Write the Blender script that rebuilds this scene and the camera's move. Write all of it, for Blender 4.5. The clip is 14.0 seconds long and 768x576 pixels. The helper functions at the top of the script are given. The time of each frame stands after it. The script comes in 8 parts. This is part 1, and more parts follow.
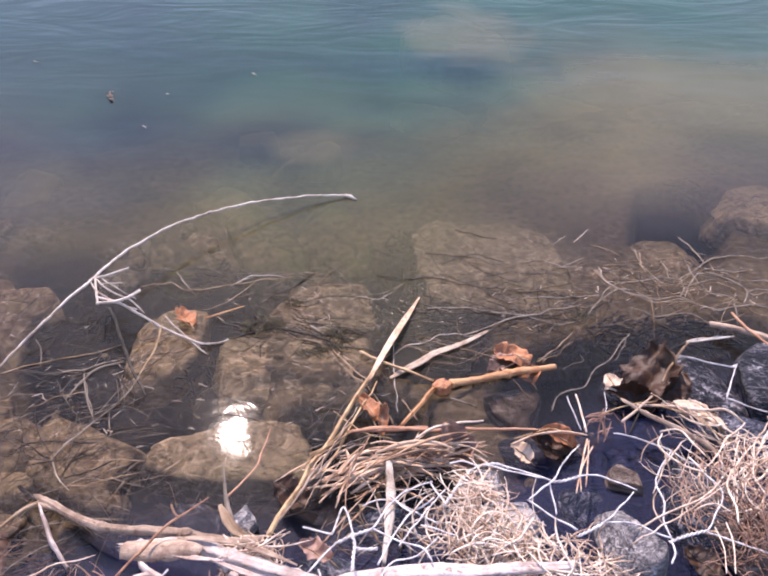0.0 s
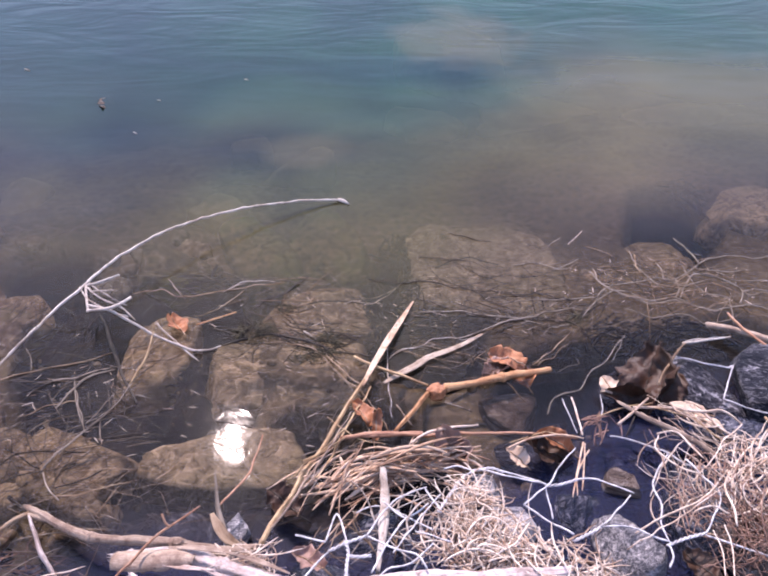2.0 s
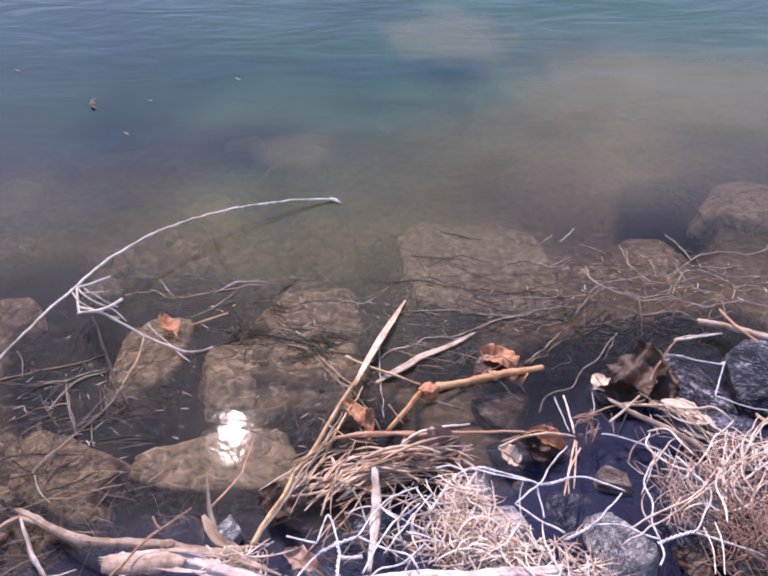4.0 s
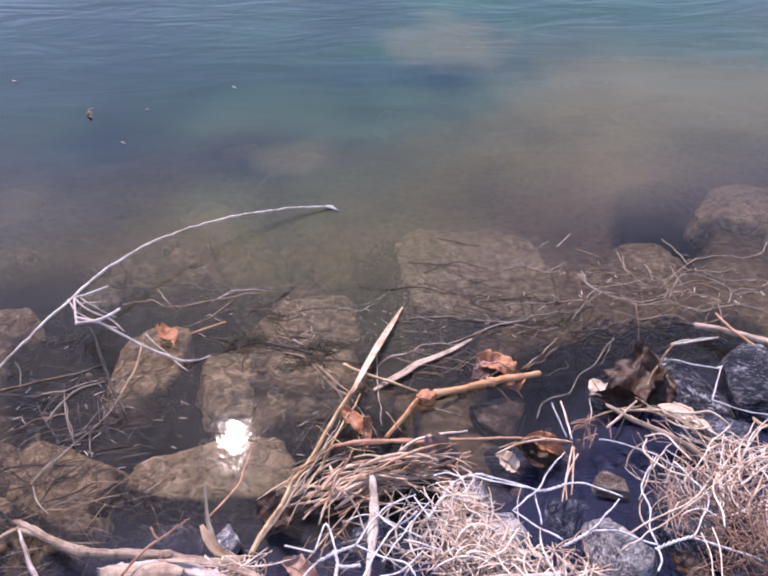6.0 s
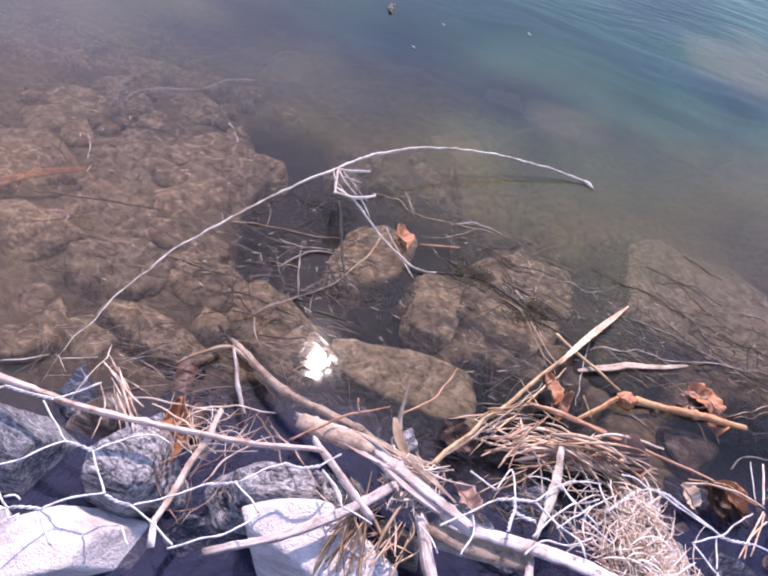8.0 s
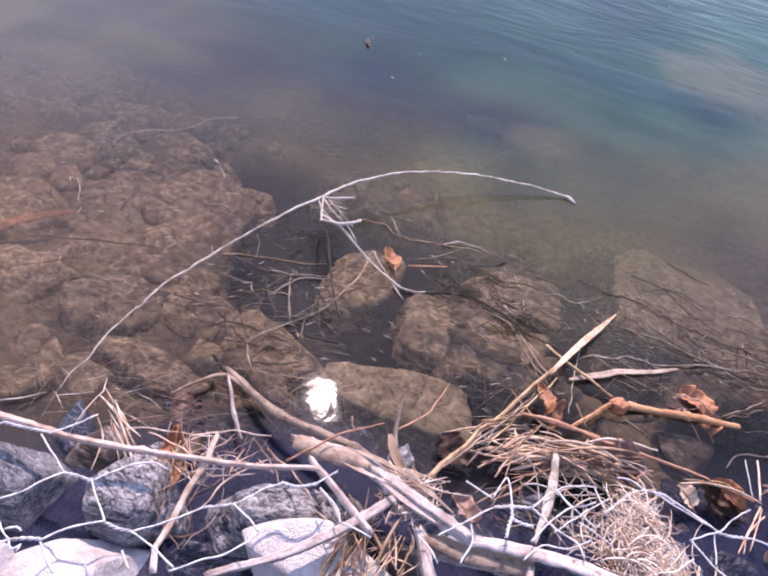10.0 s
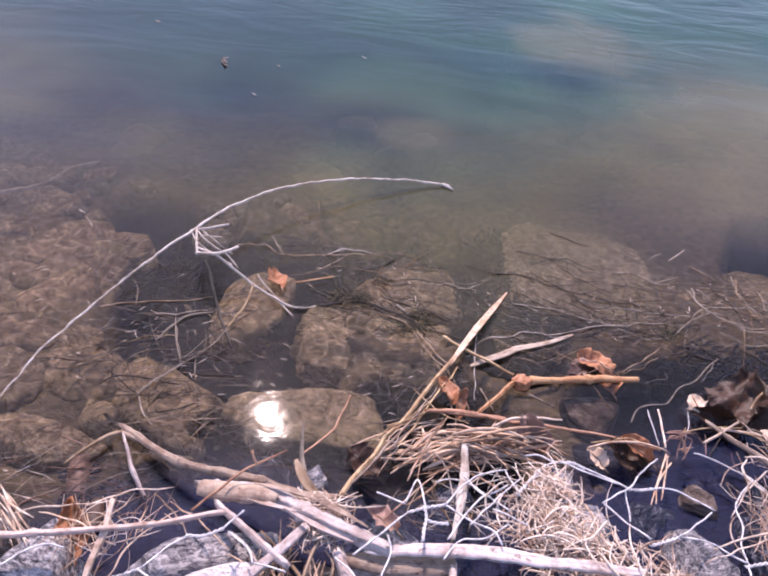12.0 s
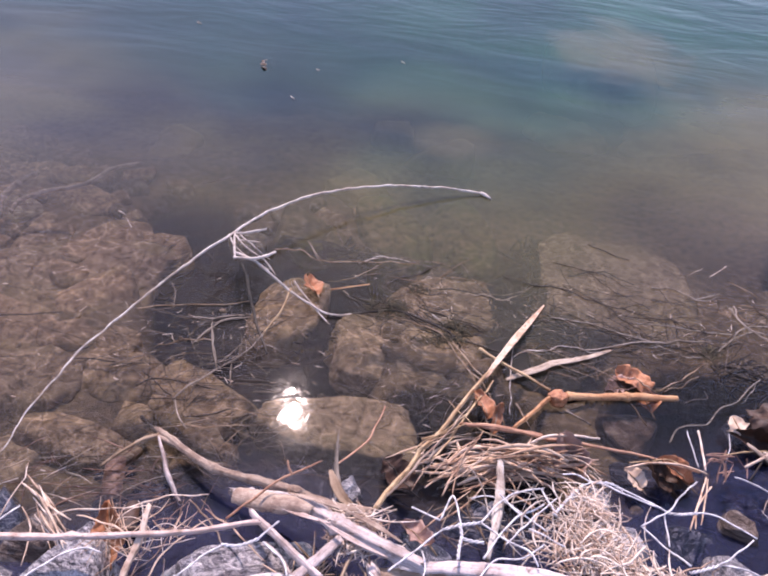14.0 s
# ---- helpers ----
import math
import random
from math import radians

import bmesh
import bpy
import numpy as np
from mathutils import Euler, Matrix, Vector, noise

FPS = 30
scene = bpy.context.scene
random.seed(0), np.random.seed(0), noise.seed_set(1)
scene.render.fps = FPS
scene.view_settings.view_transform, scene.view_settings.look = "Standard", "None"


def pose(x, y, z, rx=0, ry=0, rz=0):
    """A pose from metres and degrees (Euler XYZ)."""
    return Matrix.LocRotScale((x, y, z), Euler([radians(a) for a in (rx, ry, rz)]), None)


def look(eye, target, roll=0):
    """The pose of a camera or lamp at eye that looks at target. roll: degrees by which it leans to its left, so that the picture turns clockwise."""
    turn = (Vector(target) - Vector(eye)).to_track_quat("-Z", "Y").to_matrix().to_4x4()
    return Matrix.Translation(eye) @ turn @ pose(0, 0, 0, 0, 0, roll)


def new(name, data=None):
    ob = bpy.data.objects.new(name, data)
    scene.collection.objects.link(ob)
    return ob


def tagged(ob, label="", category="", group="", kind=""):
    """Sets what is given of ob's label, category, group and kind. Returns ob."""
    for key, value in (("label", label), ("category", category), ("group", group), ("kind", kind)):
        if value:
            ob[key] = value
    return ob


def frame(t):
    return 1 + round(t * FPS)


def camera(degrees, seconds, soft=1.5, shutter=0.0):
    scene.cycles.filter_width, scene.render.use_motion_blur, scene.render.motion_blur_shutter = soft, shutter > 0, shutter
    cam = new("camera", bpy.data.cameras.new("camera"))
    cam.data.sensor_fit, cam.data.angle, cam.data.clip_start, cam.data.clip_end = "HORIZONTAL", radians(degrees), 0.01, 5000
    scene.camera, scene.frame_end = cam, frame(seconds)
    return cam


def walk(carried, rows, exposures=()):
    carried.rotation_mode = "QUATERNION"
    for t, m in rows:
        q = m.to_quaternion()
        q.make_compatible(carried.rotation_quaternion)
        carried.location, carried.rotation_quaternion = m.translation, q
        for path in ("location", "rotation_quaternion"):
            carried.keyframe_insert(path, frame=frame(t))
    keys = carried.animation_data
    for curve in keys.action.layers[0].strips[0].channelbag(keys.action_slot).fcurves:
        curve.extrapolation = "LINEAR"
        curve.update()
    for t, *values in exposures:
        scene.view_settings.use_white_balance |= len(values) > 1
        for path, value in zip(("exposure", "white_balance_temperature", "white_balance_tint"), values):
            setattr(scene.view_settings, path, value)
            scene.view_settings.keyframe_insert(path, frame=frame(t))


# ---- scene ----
cam = camera(54.8, 14.0, soft=2.1)
PATH = [
    (0, (0.006, 0.025, 0.699), (0.022, 1.479, -0.674), 1.1),
    (0.5, (0.009, 0.027, 0.695), (0.025, 1.485, -0.674), 0.6),
    (1, (0.011, 0.027, 0.691), (0.036, 1.486, -0.676), 0.5),
    (1.5, (0.012, 0.03, 0.694), (0.029, 1.49, -0.674), 0.4),
    (2, (0.012, 0.029, 0.692), (0.034, 1.494, -0.669), 0.6),
    (2.5, (0.011, 0.029, 0.693), (0.032, 1.496, -0.666), 0.4),
    (3, (0.014, 0.031, 0.694), (0.041, 1.496, -0.667), 0.6),
    (5.3, (0.022, 0.032, 0.694), (0.05, 1.487, -0.678), -0.2),
    (5.5, (0.021, 0.029, 0.692), (0.052, 1.497, -0.666), -0.0),
    (6, (0.024, 0.033, 0.698), (0.052, 1.5, -0.661), -0.3),
    (6.5, (0.023, 0.025, 0.699), (0.061, 1.511, -0.638), 0.0),
    (7, (0.012, 0.026, 0.698), (0.0, 1.488, -0.666), 1.1),
    (7.2, (-0.008, 0.020, 0.691), (-0.046, 1.465, -0.686), 3.5),
    (7.5, (-0.055, 0.006, 0.674), (-0.249, 1.343, -0.8), 5.9),
    (7.6, (-0.064, 0.002, 0.674), (-0.294, 1.315, -0.816), 8.9),
    (7.8, (-0.082, -0.007, 0.673), (-0.360, 1.307, -0.808), 13.3),
    (8, (-0.1, -0.015, 0.672), (-0.387, 1.327, -0.783), 14.4),
    (8.2, (-0.104, -0.024, 0.674), (-0.437, 1.361, -0.73), 11.6),
    (10.3, (-0.077, -0.032, 0.674), (-0.384, 1.374, -0.714), 10.2),
    (10.5, (-0.074, -0.028, 0.678), (-0.35, 1.387, -0.709), 9.2),
    (11, (-0.055, -0.016, 0.68), (-0.273, 1.421, -0.694), 6.4),
    (11.5, (-0.041, -0.009, 0.682), (-0.195, 1.45, -0.677), 5.1),
    (12, (-0.037, -0.003, 0.681), (-0.168, 1.449, -0.687), 5.2),
    (12.5, (-0.037, -0.003, 0.681), (-0.159, 1.45, -0.687), 5.2),
    (13, (-0.036, -0.003, 0.676), (-0.159, 1.447, -0.695), 5.2),
    (13.5, (-0.034, 0.001, 0.681), (-0.167, 1.443, -0.699), 4.9),
    (14, (-0.053, 0.007, 0.686), (-0.252, 1.446, -0.689), 4.9),
]
EXPOSURES = [(0.0, 0.50, 7700, 29.0), (0.6, 0.42, 7250, 32.0), (6.5, 0.38, 7100, 33.0), (7.5, 0.48, 7050, 33.0), (8.2, 0.48, 7050, 33.0), (10.5, 0.35, 7370, 35.0), (14.0, 0.32, 7340, 35.0)]
walk(cam, [(t, look(eye, target, roll)) for t, eye, target, roll in PATH], EXPOSURES)

# ---- daylight: clear sky, sun high ahead, a little to one side ----
SUN_AZ, SUN_EL = -18.0, 53.0
world = bpy.data.worlds.new("sky")
scene.world = world
world.use_nodes = True
sky = world.node_tree.nodes.new("ShaderNodeTexSky")
sky.sky_type = "NISHITA"
sky.sun_disc = False
sky.dust_density, sky.ozone_density = 0.3, 2.2
sky.sun_elevation, sky.sun_rotation = radians(SUN_EL), radians(SUN_AZ)
world.node_tree.nodes["Background"].inputs["Strength"].default_value = 0.29
world.node_tree.links.new(sky.outputs["Color"], world.node_tree.nodes["Background"].inputs["Color"])
sun_data = bpy.data.lights.new("sun", "SUN")
sun_data.energy, sun_data.angle, sun_data.color = 4.1, radians(0.6), (1.0, 0.965, 0.93)
sun = new("sun", sun_data)
az, el = radians(SUN_AZ), radians(SUN_EL)
sun.matrix_world = look((math.sin(az) * math.cos(el) * 10, math.cos(az) * math.cos(el) * 10, math.sin(el) * 10), (0, 0, 0))


# ---- materials ----
class Nodes:
    """Short hand for building one node material."""

    def __init__(self, name):
        self.mat = bpy.data.materials.new(name)
        self.mat.use_nodes = True
        self.tree = self.mat.node_tree
        self.bsdf = self.tree.nodes["Principled BSDF"]
        self.out = self.tree.nodes["Material Output"]
        self.where = self.add("ShaderNodeTexCoord").outputs["Object"]

    def add(self, kind, **inputs):
        node = self.tree.nodes.new(kind)
        for key, value in inputs.items():
            self.put(node.inputs[key.replace("_", " ")], value)
        return node

    def put(self, socket, value):
        if hasattr(value, "is_output"):
            self.tree.links.new(value, socket)
        else:
            socket.default_value = value

    def noise(self, scale, detail=5.0, rough=0.6, distort=0.0, vector=None):
        return self.add("ShaderNodeTexNoise", Vector=vector or self.where, Scale=scale, Detail=detail, Roughness=rough, Distortion=distort).outputs["Fac"]

    def stretch(self, sx, sy, sz, rx=0, ry=0, rz=0):
        node = self.add("ShaderNodeMapping", Vector=self.where)
        node.inputs["Scale"].default_value = (sx, sy, sz)
        node.inputs["Rotation"].default_value = (radians(rx), radians(ry), radians(rz))
        return node.outputs["Vector"]

    def ramp(self, fac, stops):
        node = self.add("ShaderNodeValToRGB", Fac=fac)
        ramp = node.color_ramp
        while len(ramp.elements) < len(stops):
            ramp.elements.new(0.5)
        for e, (at, colour) in zip(ramp.elements, stops):
            e.position = at
            e.color = (*colour, 1) if len(colour) == 3 else colour
        return node.outputs["Color"]

    def mix(self, fac, a, b, how="MIX"):
        node = self.add("ShaderNodeMix")
        node.data_type, node.blend_type = "RGBA", how
        self.put(node.inputs[0], fac)
        for socket, value in ((node.inputs[6], a), (node.inputs[7], b)):
            self.put(socket, (*value, 1) if isinstance(value, tuple) and len(value) == 3 else value)
        return node.outputs[2]

    def maths(self, how, a, b=0.0, c=0.0):
        node = self.add("ShaderNodeMath")
        node.operation = how
        for socket, value in zip(node.inputs, (a, b, c)):
            self.put(socket, value)
        return node.outputs[0]

    def range(self, value, a, b, c=0.0, d=1.0):
        node = self.add("ShaderNodeMapRange", Value=value)
        for key, v in (("From Min", a), ("From Max", b), ("To Min", c), ("To Max", d)):
            node.inputs[key].default_value = v
        return node.outputs["Result"]

    def bump(self, height, strength, distance=0.002):
        return self.add("ShaderNodeBump", Height=height, Strength=strength, Distance=distance).outputs["Normal"]

    def finish(self, colour, rough=0.8, normal=None, spec=0.3):
        self.put(self.bsdf.inputs["Base Color"], colour)
        self.put(self.bsdf.inputs["Roughness"], rough)
        self.put(self.bsdf.inputs["Specular IOR Level"], spec)
        if normal:
            self.put(self.bsdf.inputs["Normal"], normal)
        return self.mat


def stone_material(name, dark, mid, light, vein, rough=0.75, bands=(22, 30, 170), turn=(35, 40, 0), spec=0.3, flakes=0.0):
    """Layered rock: bands across the piece, blotches and thin pale veins."""
    n = Nodes(name)
    own = n.add("ShaderNodeObjectInfo").outputs["Random"]
    blotch = n.noise(22, 6, 0.65)
    layer = n.noise(1.0, 10, 0.74, 0.9, n.stretch(*bands, *turn))
    grain = n.noise(420, 3, 0.6)
    colour = n.ramp(blotch, ((0.25, dark), (0.5, mid), (0.78, light)))
    colour = n.mix(n.range(layer, 0.51, 0.55), colour, light)
    colour = n.mix(n.range(layer, 0.57, 0.60, 0.0, 0.95), colour, vein)
    colour = n.mix(n.range(layer, 0.46, 0.42, 0.0, 0.85), colour, dark)
    chip = n.noise(1.0, 5, 0.7, 1.6, n.stretch(70, 170, 260, *turn))
    colour = n.mix(n.range(chip, 0.53, 0.57, 0.0, flakes), colour, vein)
    colour = n.mix(n.range(chip, 0.47, 0.43, 0.0, flakes), colour, dark)
    colour = n.mix(n.range(grain, 0.35, 0.7, 0.0, 0.25), colour, dark)
    colour = n.mix(1.0, colour, n.mix(own, (0.82, 0.82, 0.84), (1.12, 1.08, 1.04)), "MULTIPLY")
    height = n.maths("ADD", n.maths("ADD", layer, n.maths("MULTIPLY", chip, 0.5 * flakes)), n.maths("MULTIPLY", grain, 0.35))
    return n.finish(colour, rough, n.bump(height, 1.0, 0.010), spec)


def bed_stone_material(name, base, pale, green):
    """Rock under water, under a coat of brown silt and thin algae."""
    n = Nodes(name)
    own = n.add("ShaderNodeObjectInfo").outputs["Random"]
    patch = n.noise(16, 6, 0.6, 0.4)
    mottle = n.noise(46, 6, 0.66, 0.8)
    streak = n.noise(1.0, 4, 0.6, 1.5, n.stretch(55, 130, 60, 0, 0, 25))
    grain = n.noise(520, 2, 0.5)
    colour = n.ramp(patch, ((0.30, base), (0.52, tuple(0.5 * (a + b) for a, b in zip(base, pale))), (0.72, pale)))
    # pale mottle and streaks: silt blotches plus caustic light painted in
    colour = n.mix(n.range(mottle, 0.48, 0.62, 0.0, 0.8), colour, tuple(min(1, 1.2 * c) for c in pale))
    colour = n.mix(n.range(streak, 0.56, 0.66, 0.0, 0.5), colour, tuple(min(1, 1.35 * c) for c in pale))
    colour = n.mix(n.range(mottle, 0.47, 0.34, 0.0, 0.75), colour, tuple(0.35 * c for c in base))
    colour = n.mix(n.range(n.noise(9, 3), 0.46, 0.66, 0.0, 0.8), colour, green)
    fleck = n.noise(170, 4, 0.7, 0.5)
    colour = n.mix(n.range(fleck, 0.58, 0.68, 0.0, 0.4), colour, tuple(min(1, 1.5 * c) for c in pale))
    crack = n.maths("ABSOLUTE", n.maths("SUBTRACT", n.noise(24, 5, 0.62, 1.2), 0.5))
    colour = n.mix(n.range(crack, 0.022, 0.004, 0.0, 0.7), colour, tuple(0.3 * c for c in base))
    colour = n.mix(n.range(grain, 0.4, 0.75, 0.0, 0.3), colour, tuple(0.5 * c for c in base))
    colour = n.mix(1.0, colour, n.mix(own, (0.78, 0.78, 0.8), (1.15, 1.1, 1.02)), "MULTIPLY")
    height = n.maths("ADD", mottle, n.maths("MULTIPLY", grain, 0.25))
    return n.finish(colour, 0.9, n.bump(height, 0.8, 0.005), 0.15)


def drowned_stone_material(name, base, pale):
    """Rock deep in cloudy water, under an even coat of silt."""
    n = Nodes(name)
    patch = n.noise(9, 4, 0.55, 0.3)
    soft = n.noise(30, 3, 0.5)
    colour = n.ramp(patch, ((0.34, base), (0.66, pale)))
    colour = n.mix(n.range(soft, 0.45, 0.7, 0.0, 0.35), colour, pale)
    return n.finish(colour, 0.95, n.bump(soft, 0.4, 0.004), 0.1)


def stalk_material(name, pale, brown, dark, rough=0.6):
    """Dry plant stem: long fibres and cracks, brown blotches, each piece a little different."""
    n = Nodes(name)
    own = n.add("ShaderNodeObjectInfo").outputs["Random"]
    isle = n.add("ShaderNodeNewGeometry").outputs["Random Per Island"]
    along = n.add("ShaderNodeAttribute")
    along.attribute_name = "grain"
    long_way = n.add("ShaderNodeMapping", Vector=along.outputs["Vector"])
    long_way.inputs["Scale"].default_value = (26.0, 420.0, 420.0)
    streak = n.noise(1.0, 5, 0.65, 0.3, long_way.outputs["Vector"])
    blotch = n.noise(38, 5, 0.65)
    fibre = n.noise(700, 3, 0.6)
    colour = n.ramp(n.maths("ADD", blotch, n.range(isle, 0, 1, -0.19, 0.17)), ((0.32, dark), (0.44, brown), (0.56, pale)))
    colour = n.mix(n.range(streak, 0.50, 0.66, 0.0, 0.75), colour, brown)
    colour = n.mix(n.range(streak, 0.40, 0.30, 0.0, 0.8), colour, dark)
    colour = n.mix(n.range(fibre, 0.45, 0.7, 0.0, 0.3), colour, brown)
    worn = n.add("ShaderNodeMapping", Vector=along.outputs["Vector"])
    worn.inputs["Scale"].default_value = (95.0, 160.0, 160.0)
    worn = n.noise(1.0, 4, 0.7, 0.4, worn.outputs["Vector"])
    colour = n.mix(n.range(worn, 0.53, 0.62, 0.0, 0.7), colour, brown)
    colour = n.mix(n.range(worn, 0.60, 0.68, 0.0, 0.85), colour, dark)
    colour = n.mix(1.0, colour, n.mix(own, (0.82, 0.80, 0.78), (1.1, 1.08, 1.06)), "MULTIPLY")
    height = n.maths("ADD", streak, n.maths("MULTIPLY", fibre, 0.3))
    return n.finish(colour, rough, n.bump(height, 0.8, 0.0015), 0.25)


def leaf_material(name, a, b, vein, rough=0.55):
    n = Nodes(name)
    blotch = n.noise(55, 5, 0.65)
    fine = n.noise(300, 4, 0.6)
    colour = n.ramp(blotch, ((0.3, b), (0.6, a)))
    colour = n.mix(n.range(fine, 0.5, 0.72, 0.0, 0.5), colour, vein)
    return n.finish(colour, rough, n.bump(fine, 0.6, 0.0015), 0.4)


def wire_material(name, coat, dull, rough):
    """Zinc-coated wire, weathered dull white, with darker scuffs."""
    n = Nodes(name)
    scuff = n.noise(110, 5, 0.7)
    fine = n.noise(600, 2, 0.6)
    colour = n.ramp(scuff, ((0.32, dull), (0.55, coat)))
    mat = n.finish(colour, rough, n.bump(fine, 0.4, 0.0008), 0.5)
    n.bsdf.inputs["Metallic"].default_value = 0.25
    return mat


def mud_material():
    n = Nodes("mud")
    big = n.noise(7, 6, 0.65)
    small = n.noise(90, 5, 0.65)
    grit = n.noise(500, 2, 0.6)
    silt = n.ramp(big, ((0.32, (0.010, 0.011, 0.017)), (0.66, (0.040, 0.034, 0.033))))
    spot = n.add("ShaderNodeSeparateXYZ", Vector=n.where)
    inlet = n.maths("ADD", spot.outputs["Y"], n.range(spot.outputs["X"], -0.24, -0.50, 0.0, 0.16))
    # brown on the flats; in dips the mud's dark also paints their shade
    slope = n.maths("ADD", spot.outputs["Z"], n.maths("MULTIPLY", n.maths("SUBTRACT", spot.outputs["Y"], 0.40), 0.17))
    shallows = n.maths("MULTIPLY", n.range(slope, -0.065, -0.035), n.range(inlet, 0.40, 0.47))
    silt = n.mix(shallows, silt, n.ramp(big, ((0.3, (0.15, 0.110, 0.070)), (0.65, (0.32, 0.245, 0.160)))))
    colour = n.mix(n.range(small, 0.46, 0.66, 0.0, 0.6), silt, (0.045, 0.037, 0.033))
    # black rotted mud along the foot of the bank, its navy painted for the blue shade
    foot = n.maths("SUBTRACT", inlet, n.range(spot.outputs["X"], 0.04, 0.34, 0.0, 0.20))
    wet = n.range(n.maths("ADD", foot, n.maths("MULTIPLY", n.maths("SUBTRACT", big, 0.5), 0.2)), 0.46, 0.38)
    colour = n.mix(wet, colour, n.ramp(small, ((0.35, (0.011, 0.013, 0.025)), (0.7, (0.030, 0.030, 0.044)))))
    # drier earth further up the bank
    dry = n.range(n.maths("ADD", spot.outputs["Y"], n.maths("MULTIPLY", big, 0.3)), 0.16, 0.0)
    colour = n.mix(dry, colour, n.ramp(small, ((0.35, (0.09, 0.07, 0.052)), (0.68, (0.22, 0.18, 0.14)))))
    colour = n.mix(n.range(grit, 0.5, 0.75, 0.0, 0.35), colour, (0.06, 0.050, 0.045))
    return n.finish(colour, 0.9, n.bump(n.maths("ADD", small, n.maths("MULTIPLY", grit, 0.4)), 0.8, 0.006), 0.2)


def water_material():
    """Clear at the edge, with green-blue haze of fine suspended silt painted on thicker further out."""
    n = Nodes("lake_water")
    place = n.add("ShaderNodeNewGeometry").outputs["Position"]
    spot = n.add("ShaderNodeSeparateXYZ", Vector=place)
    swell = n.add("ShaderNodeMapping", Vector=place)
    swell.inputs["Scale"].default_value = (2.2, 6.5, 1.0)
    swell.inputs["Rotation"].default_value = (0, 0, radians(-14))
    wave = n.noise(1.0, 3, 0.5, 0.8, swell.outputs["Vector"])
    small = n.noise(26.0, 3, 0.5, 0.6, place)
    amount = n.range(spot.outputs["Y"], 0.5, 1.4, 0.25, 1.0)
    calm = n.range(spot.outputs["Y"], 0.60, 1.1, 0.075, 0.02)
    chop = n.add("ShaderNodeMapping", Vector=place)
    chop.inputs["Scale"].default_value = (3.4, 12.0, 1.0)
    chop.inputs["Rotation"].default_value = (0, 0, radians(-34))
    chop = n.maths("MULTIPLY", n.noise(1.0, 3, 0.55, 1.2, chop.outputs["Vector"]), n.range(spot.outputs["Y"], 1.15, 1.9, 0.0, 1.5))
    wave = n.maths("ADD", wave, chop)
    height = n.maths("ADD", n.maths("MULTIPLY", wave, amount), n.maths("MULTIPLY", small, calm))
    normal = n.bump(height, 0.065, 0.05)
    # caustic lines painted into the clear water's tint as a bent cell web
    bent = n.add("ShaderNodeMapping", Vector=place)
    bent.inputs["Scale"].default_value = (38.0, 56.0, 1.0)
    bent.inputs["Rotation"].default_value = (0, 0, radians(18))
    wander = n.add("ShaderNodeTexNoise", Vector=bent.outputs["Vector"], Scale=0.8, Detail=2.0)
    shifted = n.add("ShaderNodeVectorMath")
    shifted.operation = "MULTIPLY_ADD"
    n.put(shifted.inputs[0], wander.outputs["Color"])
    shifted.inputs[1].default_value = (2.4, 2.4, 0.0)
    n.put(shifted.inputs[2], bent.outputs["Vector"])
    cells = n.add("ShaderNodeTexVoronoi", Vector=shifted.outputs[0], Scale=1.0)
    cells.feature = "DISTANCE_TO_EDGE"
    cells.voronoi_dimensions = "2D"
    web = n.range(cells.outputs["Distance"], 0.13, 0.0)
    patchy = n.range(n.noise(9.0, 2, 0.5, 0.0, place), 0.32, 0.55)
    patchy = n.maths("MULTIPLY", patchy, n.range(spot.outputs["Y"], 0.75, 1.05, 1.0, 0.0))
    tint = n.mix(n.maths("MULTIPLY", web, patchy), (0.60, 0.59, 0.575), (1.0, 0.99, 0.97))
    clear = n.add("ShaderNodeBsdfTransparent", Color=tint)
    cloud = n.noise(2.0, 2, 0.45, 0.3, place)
    # haze is painted thicker along a middle channel than over two side shelves
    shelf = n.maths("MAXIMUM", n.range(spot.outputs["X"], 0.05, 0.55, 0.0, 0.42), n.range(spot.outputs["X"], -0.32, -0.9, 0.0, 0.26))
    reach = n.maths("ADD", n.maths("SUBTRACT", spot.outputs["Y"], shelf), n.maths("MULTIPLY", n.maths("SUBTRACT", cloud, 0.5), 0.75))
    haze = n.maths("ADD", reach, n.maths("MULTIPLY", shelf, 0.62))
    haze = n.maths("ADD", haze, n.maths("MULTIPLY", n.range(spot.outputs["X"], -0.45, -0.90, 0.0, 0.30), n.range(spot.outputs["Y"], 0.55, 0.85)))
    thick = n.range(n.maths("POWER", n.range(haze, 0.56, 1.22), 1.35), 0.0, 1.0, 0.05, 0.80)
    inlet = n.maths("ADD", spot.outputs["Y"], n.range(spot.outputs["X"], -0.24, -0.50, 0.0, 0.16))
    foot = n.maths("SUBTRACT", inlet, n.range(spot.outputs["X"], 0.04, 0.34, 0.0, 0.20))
    # navy painted along the bank, for its shaded water reflecting the sky
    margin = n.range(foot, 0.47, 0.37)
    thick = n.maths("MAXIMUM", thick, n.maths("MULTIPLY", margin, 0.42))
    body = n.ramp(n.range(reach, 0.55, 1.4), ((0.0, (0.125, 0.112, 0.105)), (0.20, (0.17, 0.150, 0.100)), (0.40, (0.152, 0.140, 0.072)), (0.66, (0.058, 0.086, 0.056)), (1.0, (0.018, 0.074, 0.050))))
